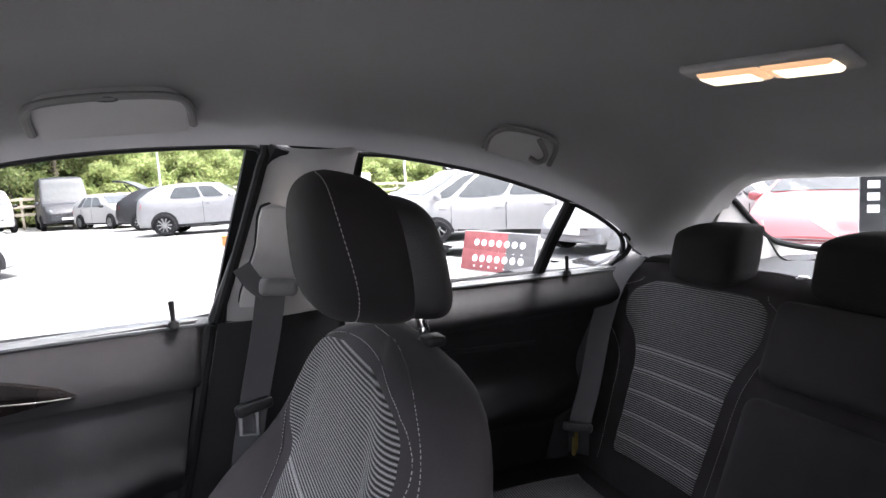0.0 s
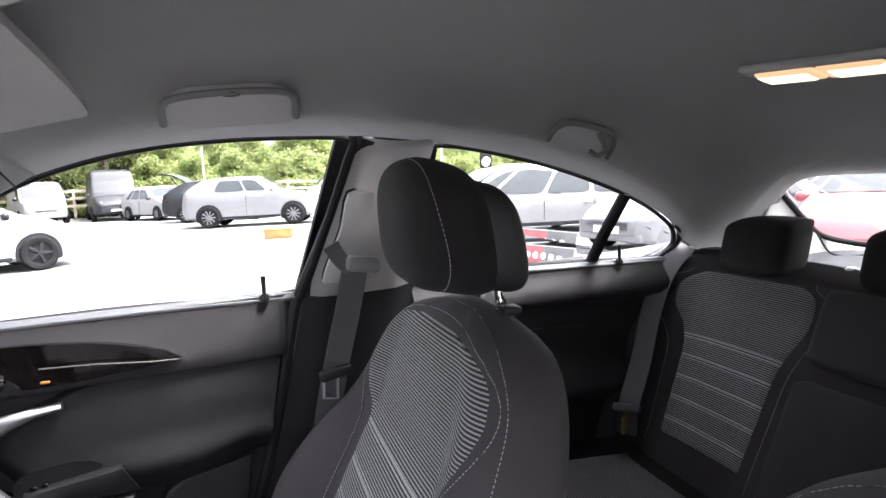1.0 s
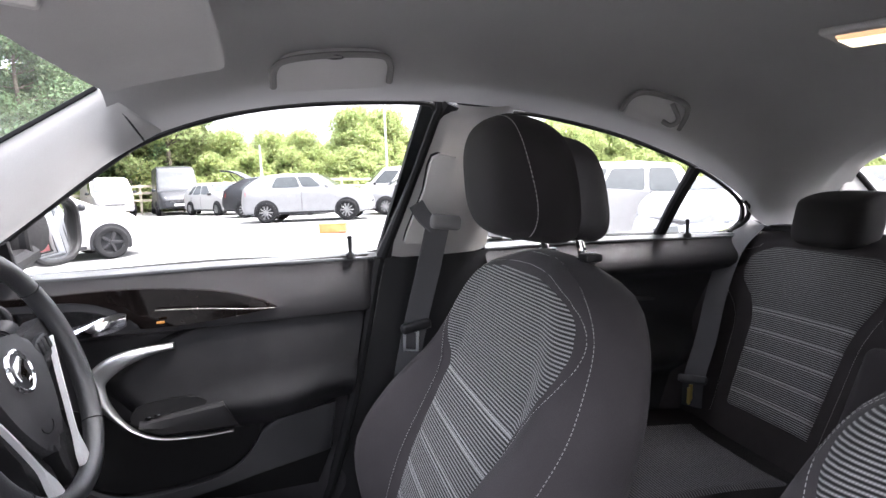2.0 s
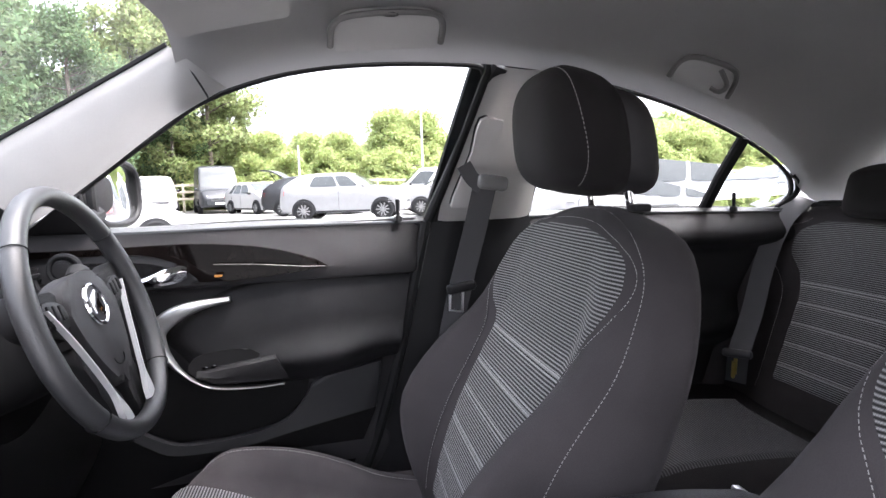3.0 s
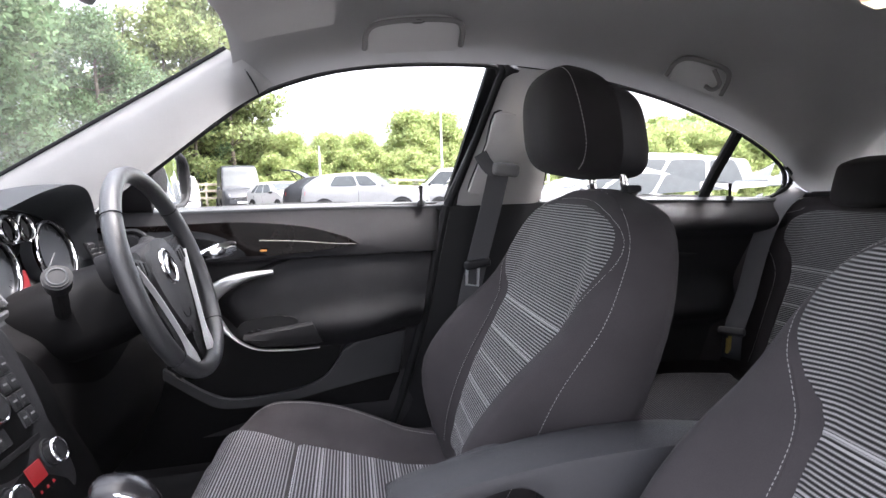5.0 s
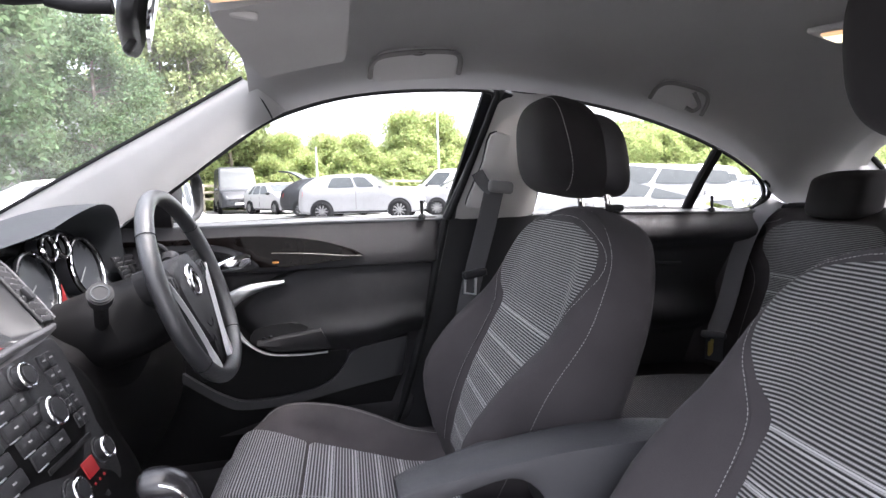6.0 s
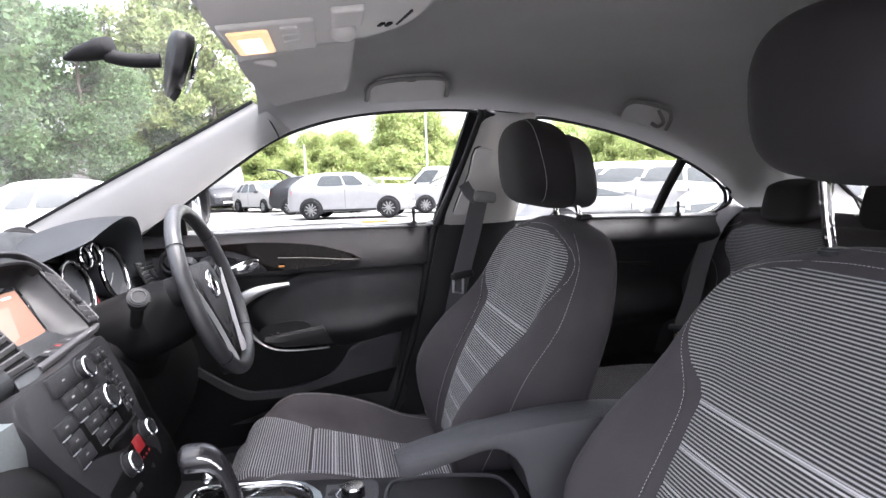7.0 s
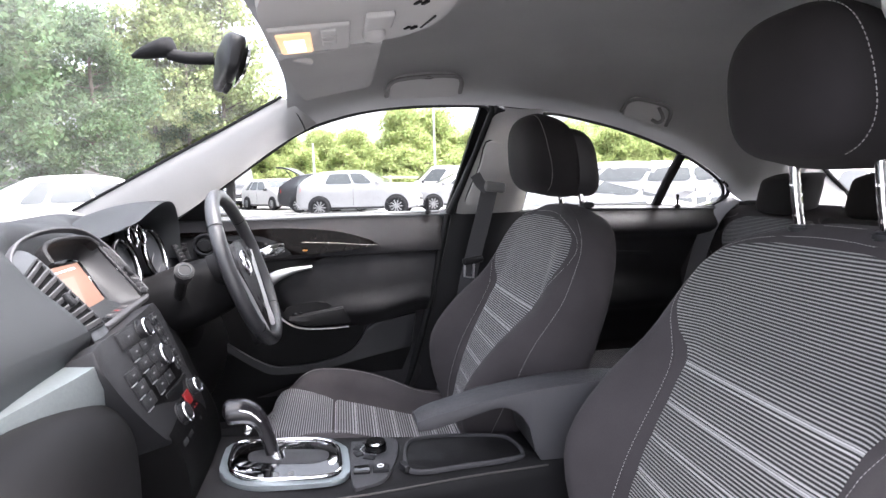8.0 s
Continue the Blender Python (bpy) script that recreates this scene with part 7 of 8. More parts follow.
def bay_line(a, b, w=0.10):
    a, b = Vector((*a, 0)), Vector((*b, 0))
    t = (b - a).normalized()
    s = V(-t.y, t.x, 0) * w / 2
    bm = bmesh.new()
    n = 10
    for k in range(n):
        p, q = a.lerp(b, k / n), a.lerp(b, (k + 0.96) / n)
        f = [bm.verts.new(V(c.x, c.y, gz(c.x) + 0.006)) for c in (p - s, q - s, q + s, p + s)]
        bm.faces.new(f)
    tagged(finish("bay_line", bm, PAINTLINE, smooth=False), "worn white bay line on the asphalt", "road marking", "bay lines", "structure")


for k in range(6):
    bay_line((-9 + 2.5 * k, 9.5), (-7.2 + 2.5 * k, 14.2))
bay_line((-9.5, 17.5), (6, 15.2))
bay_line((3.0, 5.2), (9.0, 6.2))
bay_line((3.0, 9.3), (9.0, 9.6))


def wheel(parent, x, y, r, side, rim_mat, spokes):
    bm = bmesh.new()
    rows = []
    for prof in ((0.62, 0.10), (0.70, 0.115), (0.90, 0.110), (0.985, 0.085), (1.0, 0.03), (1.0, -0.06), (0.97, -0.10), (0.62, -0.10)):
        rows.append([V(x + r * prof[0] * math.cos(a), y + side * prof[1], r + r * prof[0] * math.sin(a)) for a in [2 * math.pi * i / 36 for i in range(36)]])
    loft(bm, rows, False)
    w = part("wheel", bm, TYRE, parent, "black tyre on an alloy rim")
    m = Matrix.Translation((x, y + side * 0.085, r)) @ pose(0, 0, 0, -90 * side, 0, 0)
    bm = bmesh.new()
    ring(bm, m, r * 0.65, r * 0.035, 36, 6)
    for k in range(spokes):
        box(bm, m @ Matrix.Rotation(2 * math.pi * k / spokes, 4, "Z") @ pose(r * 0.34, 0, 0.004), (r * 0.62, r * (0.5 / spokes + 0.06), 0.03), 0.006, 1)
    disc(bm, m @ pose(0, 0, 0.01), r * 0.15, r * 0.12, 0.04, 16)
    part("rim", bm, rim_mat, w, "spoked alloy rim")
    bm = bmesh.new()
    disc(bm, m @ pose(0, 0, -0.06), r * 0.64, r * 0.64, 0.03, 28)
    part("brake_disc", bm, DARKP, w)


KINDS = {
    "hatch": dict(L=4.2, W=1.78, H=1.50, wb=2.55, r=0.315, sill=0.20, belt=0.95, nose=0.56, hood=0.86, cowl=1.02, g=(1.15, 0.22, -1.15, -1.98), win=((0.11, 0.40), (0.425, 0.68), (0.71, 0.84))),
    "suv": dict(L=4.4, W=1.85, H=1.64, wb=2.62, r=0.345, sill=0.27, belt=1.10, nose=0.68, hood=0.98, cowl=1.10, g=(1.25, 0.30, -1.20, -2.05), win=((0.13, 0.40), (0.425, 0.66), (0.70, 0.84))),
    "crossover": dict(L=4.4, W=1.85, H=1.63, wb=2.74, r=0.36, sill=0.28, belt=1.15, nose=0.70, hood=1.02, cowl=1.13, g=(1.08, 0.30, -1.42, -2.08), win=((0.13, 0.345), (0.37, 0.70))),
    "mpv": dict(L=4.6, W=1.83, H=1.62, wb=2.75, r=0.32, sill=0.20, belt=1.0, nose=0.60, hood=0.90, cowl=1.04, g=(1.72, 0.62, -1.95, -2.26), win=((0.03, 0.12), (0.15, 0.42), (0.445, 0.70), (0.73, 0.92))),
    "van": dict(L=4.9, W=1.95, H=2.0, wb=3.0, r=0.34, sill=0.30, belt=1.18, nose=0.75, hood=1.08, cowl=1.20, g=(1.95, 1.15, -2.35, -2.42), win=((0.03, 0.22),)),
    "high_van": dict(L=5.2, W=2.0, H=2.42, wb=3.2, r=0.35, sill=0.32, belt=1.22, nose=0.80, hood=1.12, cowl=1.25, g=(2.10, 1.35, -2.5, -2.56), win=((0.03, 0.20),)),
}


def parked_car(place, yaw, kind, paint, label, rim=None, spokes=10, group="parked cars", tailgate_up=False, name="parked_car", bumper=None):
    """A whole parked car, nose along its own x axis."""
    k = KINDS[kind]
    L, W, H = k["L"] / 2, k["W"] / 2, k["H"]
    root = thing(name, (0, 0, 0), label, "van" if "van" in kind else "car", group)
    x0, x2, x3, x1 = k["g"]
    belt, sill = k["belt"], k["sill"]
    van = "van" in kind
    cowl = k["cowl"]
    TOP = [(-L, belt - 0.30), (min(-L + 0.05, x1 - 0.02), belt - 0.06), (x1, belt + 0.05), (x1 + (x3 - x1) * 0.55, belt + (H - belt) * (0.64 if not van else 0.9)), (x3, H - 0.05), ((x2 + x3) / 2, H), (x2, H - 0.05), (x2 + (x0 - x2) * 0.5, (H + cowl) / 2 - 0.01), (x0, cowl), (x0 + (L - x0) * 0.55, k["hood"] + 0.02), (L - 0.16, k["nose"] + 0.16), (L, k["nose"] - 0.04)]
    half = [(-L, W * 0.78), (-L + 0.12, W * 0.91), (-L + 0.5, W * 0.985), (0, W), (L - 0.7, W * 0.985), (L - 0.2, W * 0.87), (L, W * 0.66)]
    low = [(-L, sill + 0.18), (-L + 0.2, sill + 0.03), (-1, sill), (1, sill), (L - 0.2, sill), (L, sill + 0.14)]
    roof_half = W * (0.72 if not van else 0.86)
    lowz = belt - 0.03

    def flank(x, z):
        """Half the car's width at the height z: upright to the belt line, leaning in above it."""
        w = lerp(half, x)
        if z <= belt:
            return w * (1 - 0.03 * smooth(belt - 0.25, belt, z))
        return w * 0.97 - (w * 0.97 - min(roof_half, w * 0.9)) * ((z - belt) / (H - belt)) ** 1.15
    bm = bmesh.new()
    rings = []
    n = 64
    for i in range(n + 1):
        x = -L + 2 * L * (i / n)
        t, b = lerp(TOP, x), lerp(low, x)
        w = lerp(half, x)
        mid = b + (min(t, belt) - b) * 0.55
        if t > belt + 0.02:
            e = flank(x, t - 0.05)
            side = [(w * 0.90, b), (w * 0.985, b + 0.06), (w, b + 0.18), (w * 0.985, mid - 0.05), (w, mid + 0.06), (w * 0.985, belt - 0.10), (w * 0.965, belt - 0.01), (flank(x, belt + (t - belt) * 0.4), belt + (t - belt) * 0.4), (flank(x, belt + (t - belt) * 0.75), belt + (t - belt) * 0.75), (e, t - 0.05), (e - 0.03, t - 0.012), (e - 0.11, t + 0.006), (e * 0.45, t + 0.022)]
        else:
            side = [(w * 0.90, b), (w * 0.985, b + 0.06), (w, b + 0.18), (w * 0.985, mid - 0.05), (w, mid + 0.06), (w * 0.985, t - 0.12), (w * 0.975, t - 0.08), (w * 0.965, t - 0.06), (w * 0.95, t - 0.045), (w * 0.93, t - 0.03), (w * 0.89, t - 0.012), (w * 0.80, t), (w * 0.40, t + 0.022)]
        rings.append([V(x, a, z) for a, z in side] + [V(x, 0, t + 0.028)] + [V(x, -a, z) for a, z in side[::-1]])
    loft(bm, rings)
    part("body", bm, paint, root, "", angle=32)

    def pane(fn, nu, nv, name, label):
        bm = bmesh.new()
        grid(bm, fn, nu, nv)
        part(name, bm, TINT, root, label, angle=60)

    for side in (1, -1):
        for s0, s1 in k["win"]:
            def on_flank(u, v, s0=s0, s1=s1, side=side):
                r = 0.10
                v = 0.5 + (v - 0.5) * (1 - r * (abs(2 * u - 1) ** 6))
                h = 0.12 + 0.70 * v
                s = s0 + (s1 - s0) * (0.5 + (u - 0.5) * (1 - r * abs(2 * v - 1) ** 6))
                x = (x0 + (x1 - x0) * s) * (1 - h) + (x2 + (x3 - x2) * s) * h
                z = min(lowz + (H - lowz) * h, lerp(TOP, x) - 0.085)
                return V(x, side * (flank(x, z) + 0.008), z)
            pane(on_flank, 12, 8, "side_window", "tinted side window")
        bm = bmesh.new()
        blob(bm, (x0 - 0.28, side * (W + 0.09), belt + 0.06), 0.07, 0.10, 0.07, 2.5, 2.5, 16, 8)
        part("door_mirror", bm, paint if paint is not WHITE else DARKP, root)
        for sgn, xx in ((1, k["wb"] / 2 + 0.06), (-1, -k["wb"] / 2 + 0.06)):
            bm = bmesh.new()
            arch = [V(xx + 1.17 * k["r"] * math.cos(a), side * (W * 0.985), k["r"] + 1.17 * k["r"] * math.sin(a)) for a in [-0.35 + (math.pi + 0.7) * i / 24 for i in range(25)]]
            plate(bm, arch, (0, side, 0), 0.024 * 1.0, 0.004)
            part("wheel_arch", bm, SIGNBLACK, root, "dark wheel arch")
            wheel(root, xx, side * (W - 0.055), k["r"], side, rim or ALLOY, spokes)
        # door shut lines and handles
        for s in [w[0] for w in k["win"][1:3]] + [k["win"][-1][0] if len(k["win"]) > 1 else 0.3]:
            bm = bmesh.new()
            xx = x0 + (x1 - x0) * s
            box(bm, (xx, side * (W * 0.995), (belt + sill) / 2 + 0.02), (0.008, 0.012, belt - sill - 0.22), 0)
            part("shut_line", bm, SIGNBLACK, root)
            bm = bmesh.new()
            box(bm, (xx + 0.16, side * (W * 0.995), belt - 0.16), (0.16, 0.03, 0.025), 0.008)
            part("door_handle", bm, paint, root)
        bm = bmesh.new()
        box(bm, (0, side * W * 0.985, sill + 0.05), (k["wb"] * 0.72, 0.03, 0.07), 0.01)
        part("sill_trim", bm, bumper or SIGNBLACK, root)
        hx = L - 0.26
        bm = bmesh.new()
        plate(bm, [V(hx + 0.14, side * W * 0.55, k["nose"] + 0.03), V(hx - 0.12, side * W * 0.88, k["nose"] + 0.12), V(hx - 0.22, side * W * 0.90, k["nose"] + 0.22), V(hx + 0.06, side * W * 0.62, k["nose"] + 0.14)], (1, side * 0.55, 0.25), 0.07, 0.01)
        part("headlight", bm, LAMPGLASS, root, "clear headlight")
        bm = bmesh.new()
        plate(bm, [V(-L + 0.10, side * W * 0.60, belt - 0.24), V(-L + 0.24, side * W * 0.90, belt - 0.26), V(-L + 0.26, side * W * 0.90, belt - 0.10), V(-L + 0.10, side * W * 0.62, belt - 0.11)], (-1, side * 0.5, 0.1), 0.07, 0.01)
        part("tail_light", bm, TAILRED, root, "red tail light")
    # screens
    for e0, e1, nm in ((x0, x2, "windscreen"), (x1, x3, "rear_screen")):
        def on_screen(u, v, e0=e0, e1=e1):
            x = e0 + (e1 - e0) * (0.10 + 0.80 * v)
            t = lerp(TOP, x)
            e = flank(x, t - 0.05) - 0.10
            y = (2 * u - 1) * e
            return V(x + (0.012 if e0 > e1 else -0.012), y, t + 0.034 - 0.020 * (y / max(0.2, e)) ** 2)
        pane(on_screen, 12, 10, nm, "")
    bm = bmesh.new()
    box(bm, (L - 0.05, 0, k["nose"] - 0.10), (0.10, W * 1.0, 0.16), 0.03)
    grl = part("grille", bm, SIGNBLACK, root, "black grille")
    for z in range(4):
        bm = bmesh.new()
        box(bm, (L + 0.002, 0, k["nose"] - 0.155 + 0.036 * z), (0.012, W * 0.92, 0.010), 0.003)
        part("grille_bar", bm, ALLOY, grl)
    for e, z in ((L + 0.004, sill + 0.20), (-L - 0.004, belt - 0.34)):
        bm = bmesh.new()
        box(bm, (e, 0, z), (0.02, 0.52, 0.11), 0.004)
        part("number_plate", bm, MARK, root, "plain pale number plate")
    for e in (L - 0.10, -L + 0.10):
        bm = bmesh.new()
        box(bm, (e, 0, sill + 0.10), (0.16, W * 1.45, 0.16), 0.05)
        part("bumper", bm, bumper or paint, root)
    if tailgate_up:
        bm = bmesh.new()
        hinge = V(x3 - 0.02, 0, H - 0.02)
        tip = hinge + V(-0.98, 0, 0.36)
        rings = []
        for i in range(9):
            f = i / 8
            p = hinge.lerp(tip, f) + V(0, 0, 0.10 * math.sin(math.pi * f))
            w = roof_half * (0.95 + 0.15 * f)
            rings.append([p + V(0, -w, 0), p + V(0, w, 0), p + V(0.03, w, -0.07), p + V(0.03, -w, -0.07)])
        loft(bm, rings)
        part("tailgate", bm, paint, root, "raised tailgate")
        for side in (1, -1):
            bm = bmesh.new()
            sweep(bm, [V(x3 - 0.15, side * roof_half * 0.9, H - 0.45), hinge.lerp(tip, 0.6) + V(0, side * roof_half * 0.9, 0)], circle(0.02, 6))
            part("gas_strut", bm, SIGNBLACK, root)
    z = gz(place[0])
    tilt_m = Matrix.Rotation(math.atan(0.04) if place[0] > 2.2 else 0, 4, "Y")
    root.matrix_basis = Matrix.Translation((place[0], place[1], z)) @ tilt_m @ Matrix.Rotation(radians(yaw), 4, "Z")
    return root


parked_car((0.15, 21.4), -14, "crossover", SILVERP, "pale silver sport-utility car parked side-on with alloy wheels", spokes=10)
parked_car((-1.0, 26.2), -10, "suv", DARKP, "dark grey car with its tailgate raised", tailgate_up=True)
parked_car((-3.9, 30.6), -55, "hatch", WHITE, "white hatchback parked nose out by the fence")
parked_car((-6.55, 34.2), -75, "high_van", GREYP, "grey high-roof van with black bumper facing the car park", name="parked_van", group="parked vans", bumper=SIGNBLACK)
parked_car((-9.9, 34.4), -66, "van", WHITE, "white low-roof van parked beside a grey van", name="parked_van", group="parked vans")
parked_car((-5.45, 12.35), 29, "hatch", WHITE, "white hatchback with five-spoke black alloy wheels", rim=BLACKALLOY, spokes=5)
parked_car((4.45, 24.0), 178, "suv", SILVERP, "silver sport-utility car with dark lower trim")
parked_car((4.9, 28.4), 178, "van", WHITE, "white panel van behind the silver car", name="parked_van", group="parked vans")
parked_car((5.25, 11.15), 180, "mpv", SILVERP, "silver people carrier parked side-on")
parked_car((6.80, 7.62), 190, "hatch", SILVERP, "silver-grey hatchback with a chrome-barred grille", rim=ALLOY, spokes=7)
parked_car((12.3, 21.4), 175, "mpv", GREYP, "grey estate car at the far side of the lane")
parked_car((8.3, 23.6), 175, "hatch", WHITE, "white hatchback at the far side of the lane")
parked_car((8.4, 5.6), 205, "hatch", REDP, "red hatchback facing the rear screen", spokes=7)
parked_car((12.0, 8.8), 200, "hatch", WHITE, "white car two bays behind")
parked_car((15.0, 12.5), 195, "suv", GREYP, "grey car further along the row")
parked_car((14.0, 3.0), 200, "hatch", WHITE, "white car behind the red hatchback")

# low advertising board with seven round pictures
sb = thing("sign_board", (3.7, 7.45, gz(3.7)), "low faded red and grey advertising board with seven round discs", "sign")
va, vb = V(3.44, 8.15, 0), V(3.92, 6.78, 0)
va.z, vb.z = gz(va.x) + 0.05, gz(vb.x) + 0.05
up = V(0.10, 0.04, 0.36)
nr = (vb - va).cross(up).normalized()
nr = nr if nr.x < 0 else -nr
for f0, f1, mt, nm in ((0.0, 0.62, SIGNRED, "red_field"), (0.62, 1.0, SIGNGREY, "grey_field")):
    bm = bmesh.new()
    plate(bm, [va.lerp(vb, f0), va.lerp(vb, f1), va.lerp(vb, f1) + up, va.lerp(vb, f0) + up], nr, 0.02, 0.003)
    part(nm, bm, mt, sb)
for k in range(7):
    c = va.lerp(vb, 0.20 + 0.105 * k) + up * 0.56 + nr * 0.022
    bm = bmesh.new()
    disc(bm, Matrix.Translation(c) @ nr.to_track_quat("Z", "Y").to_matrix().to_4x4(), 0.052, 0.052, 0.006, 20)
    part("disc", bm, MARK, sb, "white round disc")
    bm = bmesh.new()
    box(bm, Matrix.Translation(c - up * 0.38) @ nr.to_track_quat("Z", "Y").to_matrix().to_4x4(), (0.03, 0.03, 0.004), 0)
    part("print_bar", bm, MARK, sb)
bm = bmesh.new()
sweep(bm, [va, vb, vb + up, va + up], rect(0.03, 0.03, 0.2), nr, closed=True)
part("edge_frame", bm, GALV, sb)

# tall banner near the rear of the car
ban = thing("banner_flag", (5.9, 3.72, gz(5.9)), "tall dark banner with white bars on a pole", "banner")
bm = bmesh.new()
sweep(bm, [V(5.9, 3.72, gz(5.9)), V(5.9, 3.72, 1.75)], circle(0.02, 8), (0, 1, 0))
part("pole", bm, GALV, ban)
bm = bmesh.new()
box(bm, pose(5.89, 3.58, 0.95, 0, 0, 30), (0.015, 0.24, 1.5), 0.004)
cl = part("cloth", bm, SIGNBLACK, ban, "dark banner cloth")
for k in range(5):
    bm = bmesh.new()
    box(bm, pose(5.88, 3.585, 0.62 + 0.12 * k, 0, 0, 30), (0.02, 0.10, 0.075 if k < 4 else 0.11), 0.002)
    part("print_bar", bm, MARK, ban, "plain white bar")

bm = bmesh.new()
oc2 = thing("orange_crate", (0.52, 15.2, gz(0.5)), "low faded orange plastic crate on the asphalt", "crate")
box(bm, pose(0.52, 15.2, gz(0.5) + 0.12, 0, 0, -12), (0.68, 0.34, 0.22), 0.02)
part("body", bm, ORANGE, oc2)
bm = bmesh.new()
box(bm, pose(0.52, 15.2, gz(0.5) + 0.235, 0, 0, -12), (0.72, 0.38, 0.03), 0.01)
part("rim", bm, ORANGE, oc2)

# timber fence
fen = thing("fence", (0, 36.0, GROUND), "weathered post and rail timber fence along the car park", "fence")
for k in range(27):
    x = -24 + 2.2 * k
    bm = bmesh.new()
    box(bm, (x, 36.0, gz(x) + 0.8), (0.12, 0.12, 1.65), 0.01)
    part("post", bm, TIMBER, fen)
for k in range(26):
    x = -24 + 2.2 * k
    for h in (0.75, 1.15, 1.52):
        bm = bmesh.new()
        sweep(bm, [V(x, 35.92, gz(x) + h), V(x + 2.2, 35.92, gz(x + 2.2) + h)], rect(0.04, 0.13, 0.1))
        part("rail", bm, TIMBER, fen)


def lamp_post(x, y, h, heads, label):
    p = thing("lamp_post", (x, y, gz(x)), label, "lamp post", "lamp posts")
    bm = bmesh.new()
    loft(bm, [[V(x + r * math.cos(a), y + r * math.sin(a), z) for a in [2 * math.pi * i / 10 for i in range(10)]] for z, r in ((gz(x), 0.09), (gz(x) + 1.2, 0.085), (gz(x) + 1.25, 0.065), (gz(x) + h, 0.045))])
    part("post", bm, GALV, p)
    for s in heads:
        bm = bmesh.new()
        sweep(bm, [V(x, y, gz(x) + h - 0.05), V(x + s * 0.35, y, gz(x) + h + 0.02)], circle(0.03, 8))
        part("arm", bm, GALV, p)
        bm = bmesh.new()
        box(bm, pose(x + s * 0.55, y, gz(x) + h + 0.03, 0, -s * 5, 0), (0.55, 0.24, 0.10), 0.03)
        part("lantern", bm, GALV, p)


lamp_post(4.95, 34.6, 7.3, (1, -1), "tall galvanised lamp post with two lanterns")
lamp_post(-2.05, 34.4, 3.5, (), "short plain galvanised post by the fence")
lamp_post(10.2, 31.0, 6.5, (1,), "galvanised lamp post beyond the far row")

# round sign on a post
rsn = thing("road_sign", (7.6, 18.6, gz(7.6)), "black and white round sign on a grey post", "sign")
bm = bmesh.new()
sweep(bm, [V(7.6, 18.6, gz(7.6)), V(7.6, 18.6, 1.95)], circle(0.035, 8), (0, 1, 0))
part("post", bm, GALV, rsn)
bm = bmesh.new()
box(bm, (7.6, 18.55, 1.66), (0.42, 0.03, 0.5), 0.02)
part("plate", bm, SIGNBLACK, rsn)
bm = bmesh.new()
disc(bm, pose(7.6, 18.53, 1.60, 90, 0, 0), 0.15, 0.15, 0.01, 24)
part("roundel", bm, MARK, rsn)

# ---- trees ----
def leaves(name, centres, radii, count, size, mat, seed, flat=0.75):
    """Many small leaf blades scattered in uneven clumps."""
    rng = np.random.default_rng(seed)
    centres, radii = np.asarray(centres, float), np.asarray(radii, float)
    wgt = radii**2.2
    pick = rng.choice(len(centres), count, p=wgt / wgt.sum())
    d = rng.normal(size=(count, 3))
    d /= np.linalg.norm(d, axis=1)[:, None]
    rad = radii[pick] * (0.15 + 0.95 * rng.random(count) ** 0.7)
    c = centres[pick] + d * rad[:, None] * np.array([1, 1, flat])
    a = rng.normal(size=(count, 3))
    a /= np.linalg.norm(a, axis=1)[:, None]
    b = np.cross(a, rng.normal(size=(count, 3)))
    b /= np.linalg.norm(b, axis=1)[:, None]
    s = size * (0.6 + 0.8 * rng.random(count))[:, None]
    quad = np.stack([c - a * s, c + b * s * 0.55, c + a * s, c - b * s * 0.55], 1).reshape(-1, 3)
    me = bpy.data.meshes.new(name)
    me.vertices.add(count * 4)
    me.vertices.foreach_set("co", quad.ravel())
    me.loops.add(count * 4)
    me.loops.foreach_set("vertex_index", np.arange(count * 4, dtype=np.int32))
    me.polygons.add(count)
    me.polygons.foreach_set("loop_start", np.arange(0, count * 4, 4, dtype=np.int32))
    me.update(calc_edges=True)
    me.materials.append(mat)
    return me


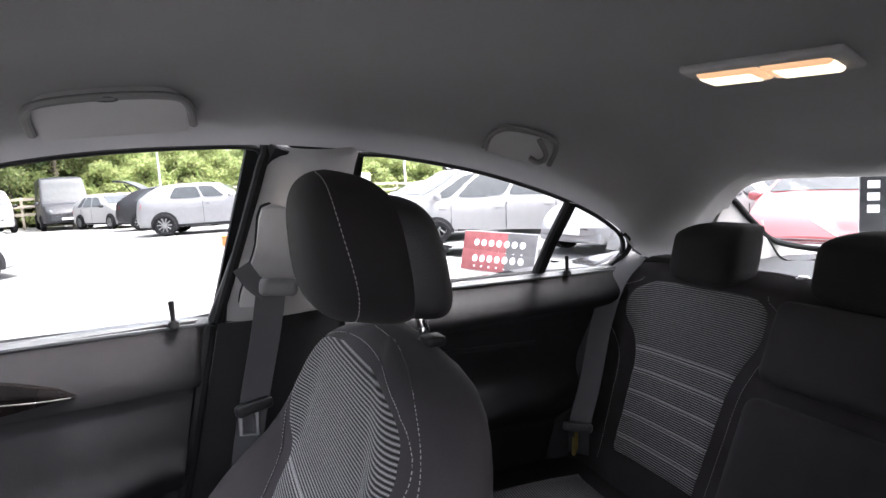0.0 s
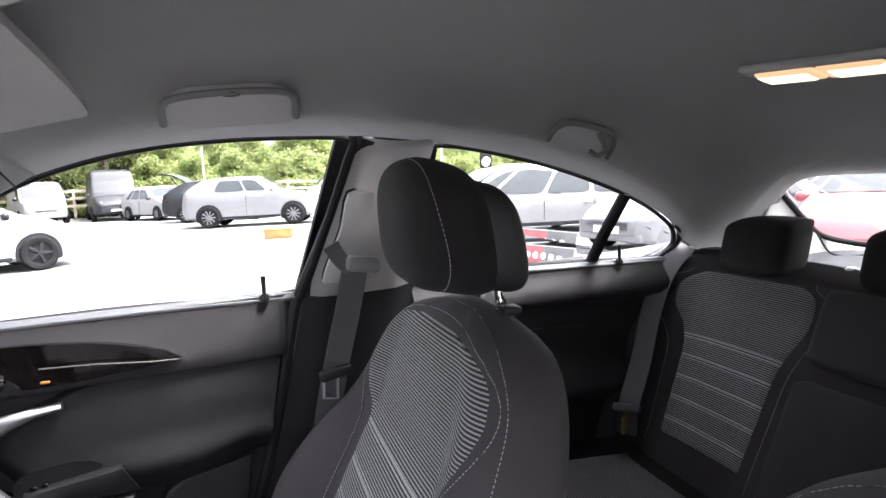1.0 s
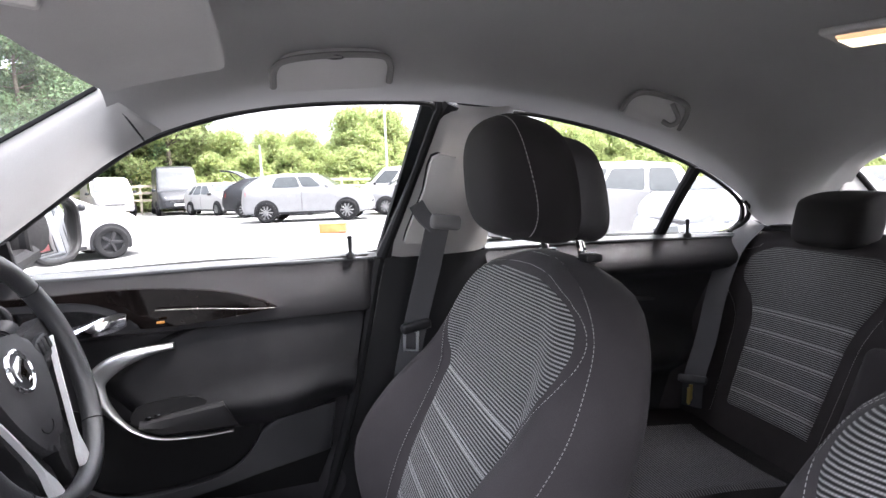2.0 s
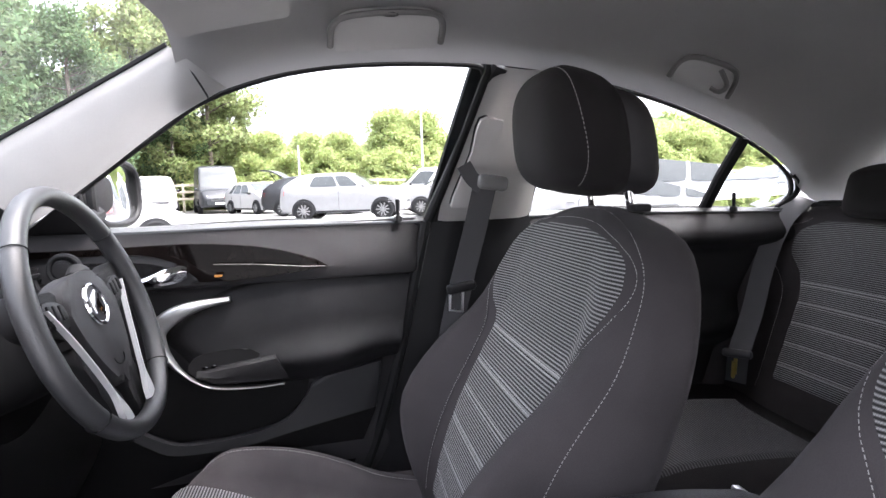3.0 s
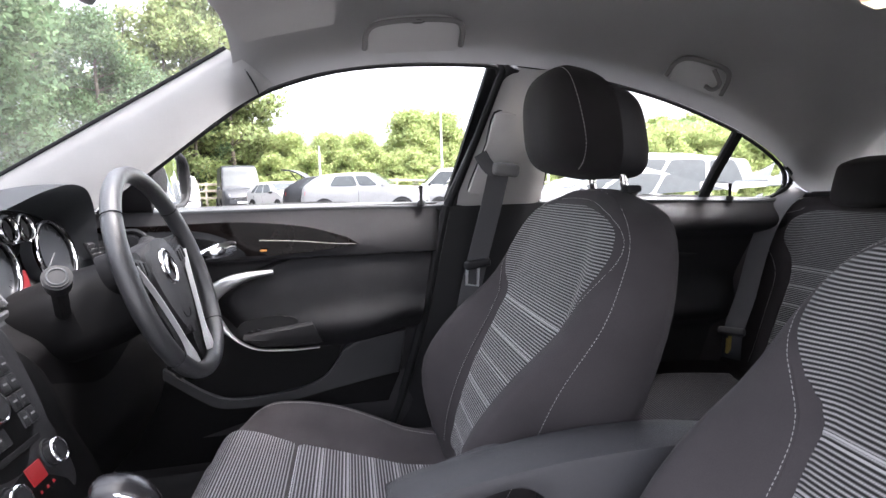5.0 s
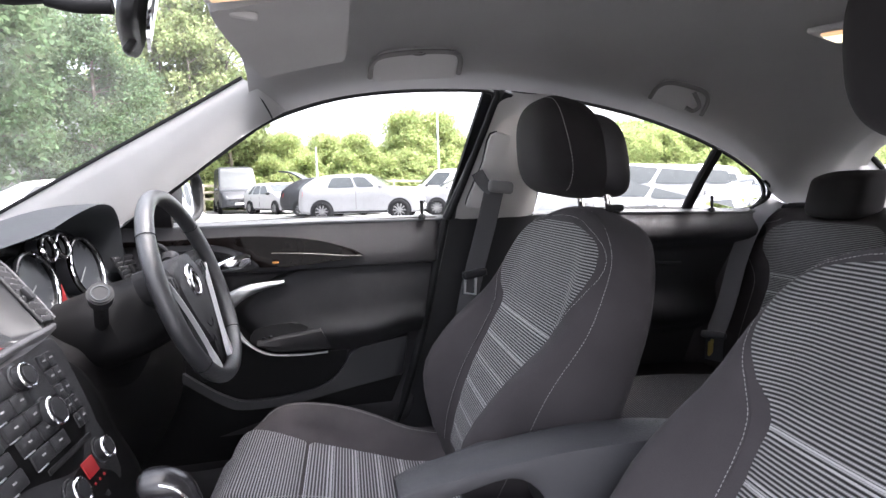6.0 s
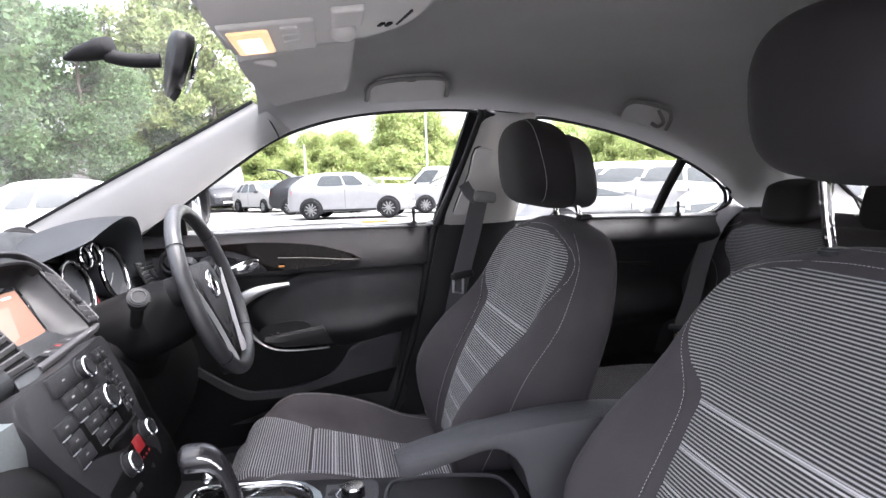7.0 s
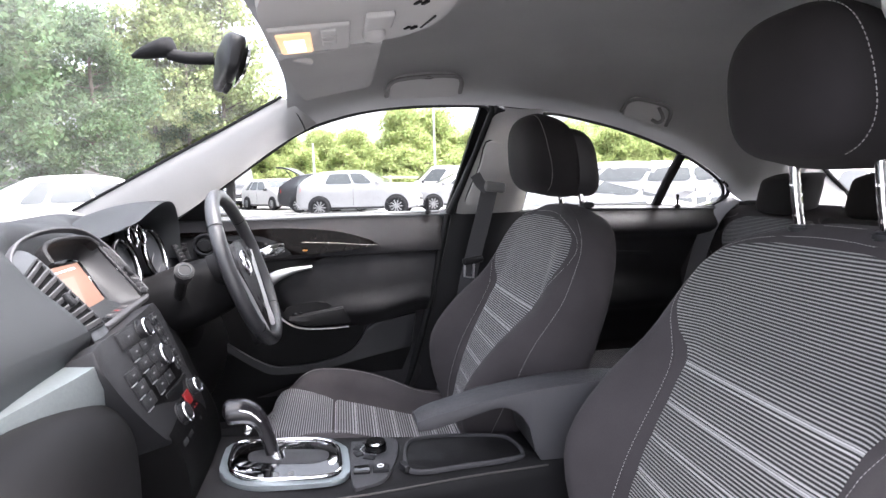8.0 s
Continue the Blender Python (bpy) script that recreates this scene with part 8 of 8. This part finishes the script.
def tree_model(h, spread, clumps, count, size, mat, seed, bare=0.25, label="", trunk=0.16, group="trees"):
    """A tree at the origin: tapered trunk, limbs and a crown of leaf clumps."""
    rng = random.Random(seed)
    t = thing("tree", (0, 0, 0), label, "tree", group)
    bm = bmesh.new()
    spine = curve([V(0, 0, -0.1), V(rng.uniform(-.15, .15), rng.uniform(-.15, .15), h * 0.35), V(rng.uniform(-.3, .3), rng.uniform(-.3, .3), h * 0.7), V(rng.uniform(-.3, .3), rng.uniform(-.3, .3), h * 0.95)], 5)
    rows = []
    for i, p in enumerate(spine):
        r = trunk * (1 - 0.9 * i / (len(spine) - 1)) + 0.012
        rows.append([p + V(r * math.cos(a), r * math.sin(a), 0) for a in [2 * math.pi * j / 9 for j in range(9)]])
    loft(bm, rows)
    centres, radii = [], []
    for k in range(clumps):
        f = bare + (1 - bare) * (k + rng.random()) / clumps
        base = spine[min(len(spine) - 1, int(f * 0.9 * len(spine)))]
        ang = rng.uniform(0, 2 * math.pi)
        prof = math.sin(math.pi * min(1.0, max(0.06, (f - bare * 0.6) / (1 - bare * 0.6))) ** 0.8) ** 0.7
        reach = spread * prof * rng.uniform(0.35, 1.0)
        tip = V(base.x + reach * math.cos(ang), base.y + reach * math.sin(ang), h * f + rng.uniform(-0.2, 0.3))
        sweep(bm, [base, base.lerp(tip, 0.5) + V(0, 0, 0.12 * reach), tip], circle(0.02 + 0.03 * (1 - f), 5), (0.3, 0.2, 1))
        centres.append(tip)
        radii.append(spread * rng.uniform(0.16, 0.50))
    part("trunk", bm, BARK, t, "tapered trunk with limbs")
    ob = new("crown", leaves("crown", [tuple(c) for c in centres], radii, count, size, mat, seed))
    ob.parent = t
    return t


def grove(model, places):
    first = True
    for x, y, s, rot in places:
        m = Matrix.Translation((x, y, gz(min(x, 30)))) @ Matrix.Rotation(rot, 4, "Z") @ Matrix.Diagonal((s, s, s, 1))
        if first:
            model.matrix_basis, first = m, False
        else:
            c = copy_thing(model, m)
            c.matrix_basis = m


rnd = random.Random(5)
big = tree_model(13.0, 3.6, 64, 24000, 0.13, LEAFDARK, 11, 0.12, "tall dark green broadleaf tree behind the car park", 0.24)
grove(big, [(-14.5, 23.5, 1.0, 0.3), (-19.5, 27.0, 1.1, 2.1), (-11.8, 30.5, 0.72, 4.0), (-25.0, 22.0, 1.1, 1.0), (-16.0, 33.5, 0.9, 5.2), (-30.0, 30.0, 1.2, 3.0), (-22.0, 15.0, 1.0, 4.4), (-9.6, 39.5, 0.60, 2.2)])
birch = tree_model(11.5, 2.1, 34, 5200, 0.13, LEAFPALE, 23, 0.2, "slender pale birch with thin see-through crown", 0.12)
grove(birch, [(-9.6, 38.0, 1.0, 0.2), (-11.5, 38.8, 1.08, 1.7), (-7.9, 40.5, 0.86, 3.1), (-13.4, 39.5, 1.05, 4.2), (-6.4, 41.0, 0.66, 5.0), (-7.4, 39.4, 1.22, 2.6), (-8.7, 40.6, 1.34, 0.9), (-10.4, 41.4, 1.42, 3.8), (-12.4, 41.6, 1.50, 5.6)])
bush = tree_model(5.6, 2.3, 60, 26000, 0.095, LEAFMID, 37, 0.06, "fresh green roadside tree with a full low crown", 0.11)
places = []
for k in range(24):
    x = -12 + 2.05 * k + rnd.uniform(-0.5, 0.5)
    s = rnd.uniform(0.74, 1.10) * (0.80 if 2.0 < x < 3.6 else 1.0) * (0.86 if x > 9 else 1.0)
    places.append((x, 41.5 + rnd.uniform(-1.2, 2.5), s, rnd.uniform(0, 6.2)))
for k in range(17):
    if k % 5 != 2:
        places.append((-11 + 2.9 * k + rnd.uniform(-0.8, 0.8), 47.5 + rnd.uniform(-1.2, 2.0), rnd.uniform(0.78, 1.06) * (0.85 if k > 7 else 1.0), rnd.uniform(0, 6.2)))
grove(bush, places)
shrub = tree_model(3.0, 1.9, 40, 13000, 0.10, LEAFMID, 41, 0.02, "low bushy green hedge tree", 0.07, "hedge trees")
grove(shrub, [(-13 + 2.5 * k + rnd.uniform(-0.6, 0.6), 38.6 + rnd.uniform(-0.5, 0.8), rnd.uniform(0.75, 1.05), rnd.uniform(0, 6.2)) for k in range(22)])
wall = tree_model(6.5, 2.8, 50, 15000, 0.14, LEAFMID, 53, 0.05, "green tree in the row behind the far cars", 0.13)
grove(wall, [(12 + 3.6 * k + rnd.uniform(-0.8, 0.8), 46 - 0.9 * k + rnd.uniform(-1, 1), rnd.uniform(0.62, 0.85), rnd.uniform(0, 6.2)) for k in range(15)])

# wooded hill far off
bm = bmesh.new()


def hill(u, v):
    x, y = 10 + 330 * u, 250 - 190 * u + 130 * v
    h = 27 * math.sin(math.pi * min(1, 0.10 + 0.9 * u)) ** 0.7 * math.sin(math.pi * min(1, v + 0.02)) ** 0.8
    h += 3.2 * noise.noise(V(x * 0.03, y * 0.03, 2)) + 2.2 * noise.noise(V(x * 0.12, y * 0.12, 5)) + 1.4 * noise.noise(V(x * 0.3, y * 0.3, 9))
    return V(x, y, h - 3)


grid(bm, hill, 150, 50)
HILL = material("distant woodland", (0.085, 0.125, 0.05), 0.95, grain=0.5, scale=0.6, stain=0.4, stain_scale=0.08, spec=0.1)
tagged(finish("backdrop_hill", bm, HILL), "distant wooded hill beyond the trees", "hill", kind="structure")
rng = np.random.default_rng(8)
cc = []
for _ in range(900):
    u, v = rng.random(), 0.05 + 0.5 * rng.random()
    p = hill(u, v)
    cc.append((p.x, p.y, p.z + 1.0))
ob = new("far_woods", leaves("far_woods", cc, 2.0 + 1.6 * rng.random(900), 42000, 0.75, LEAFMID, 9))
tagged(ob, "hazy green woodland covering the far hill", "woods", kind="stuff")
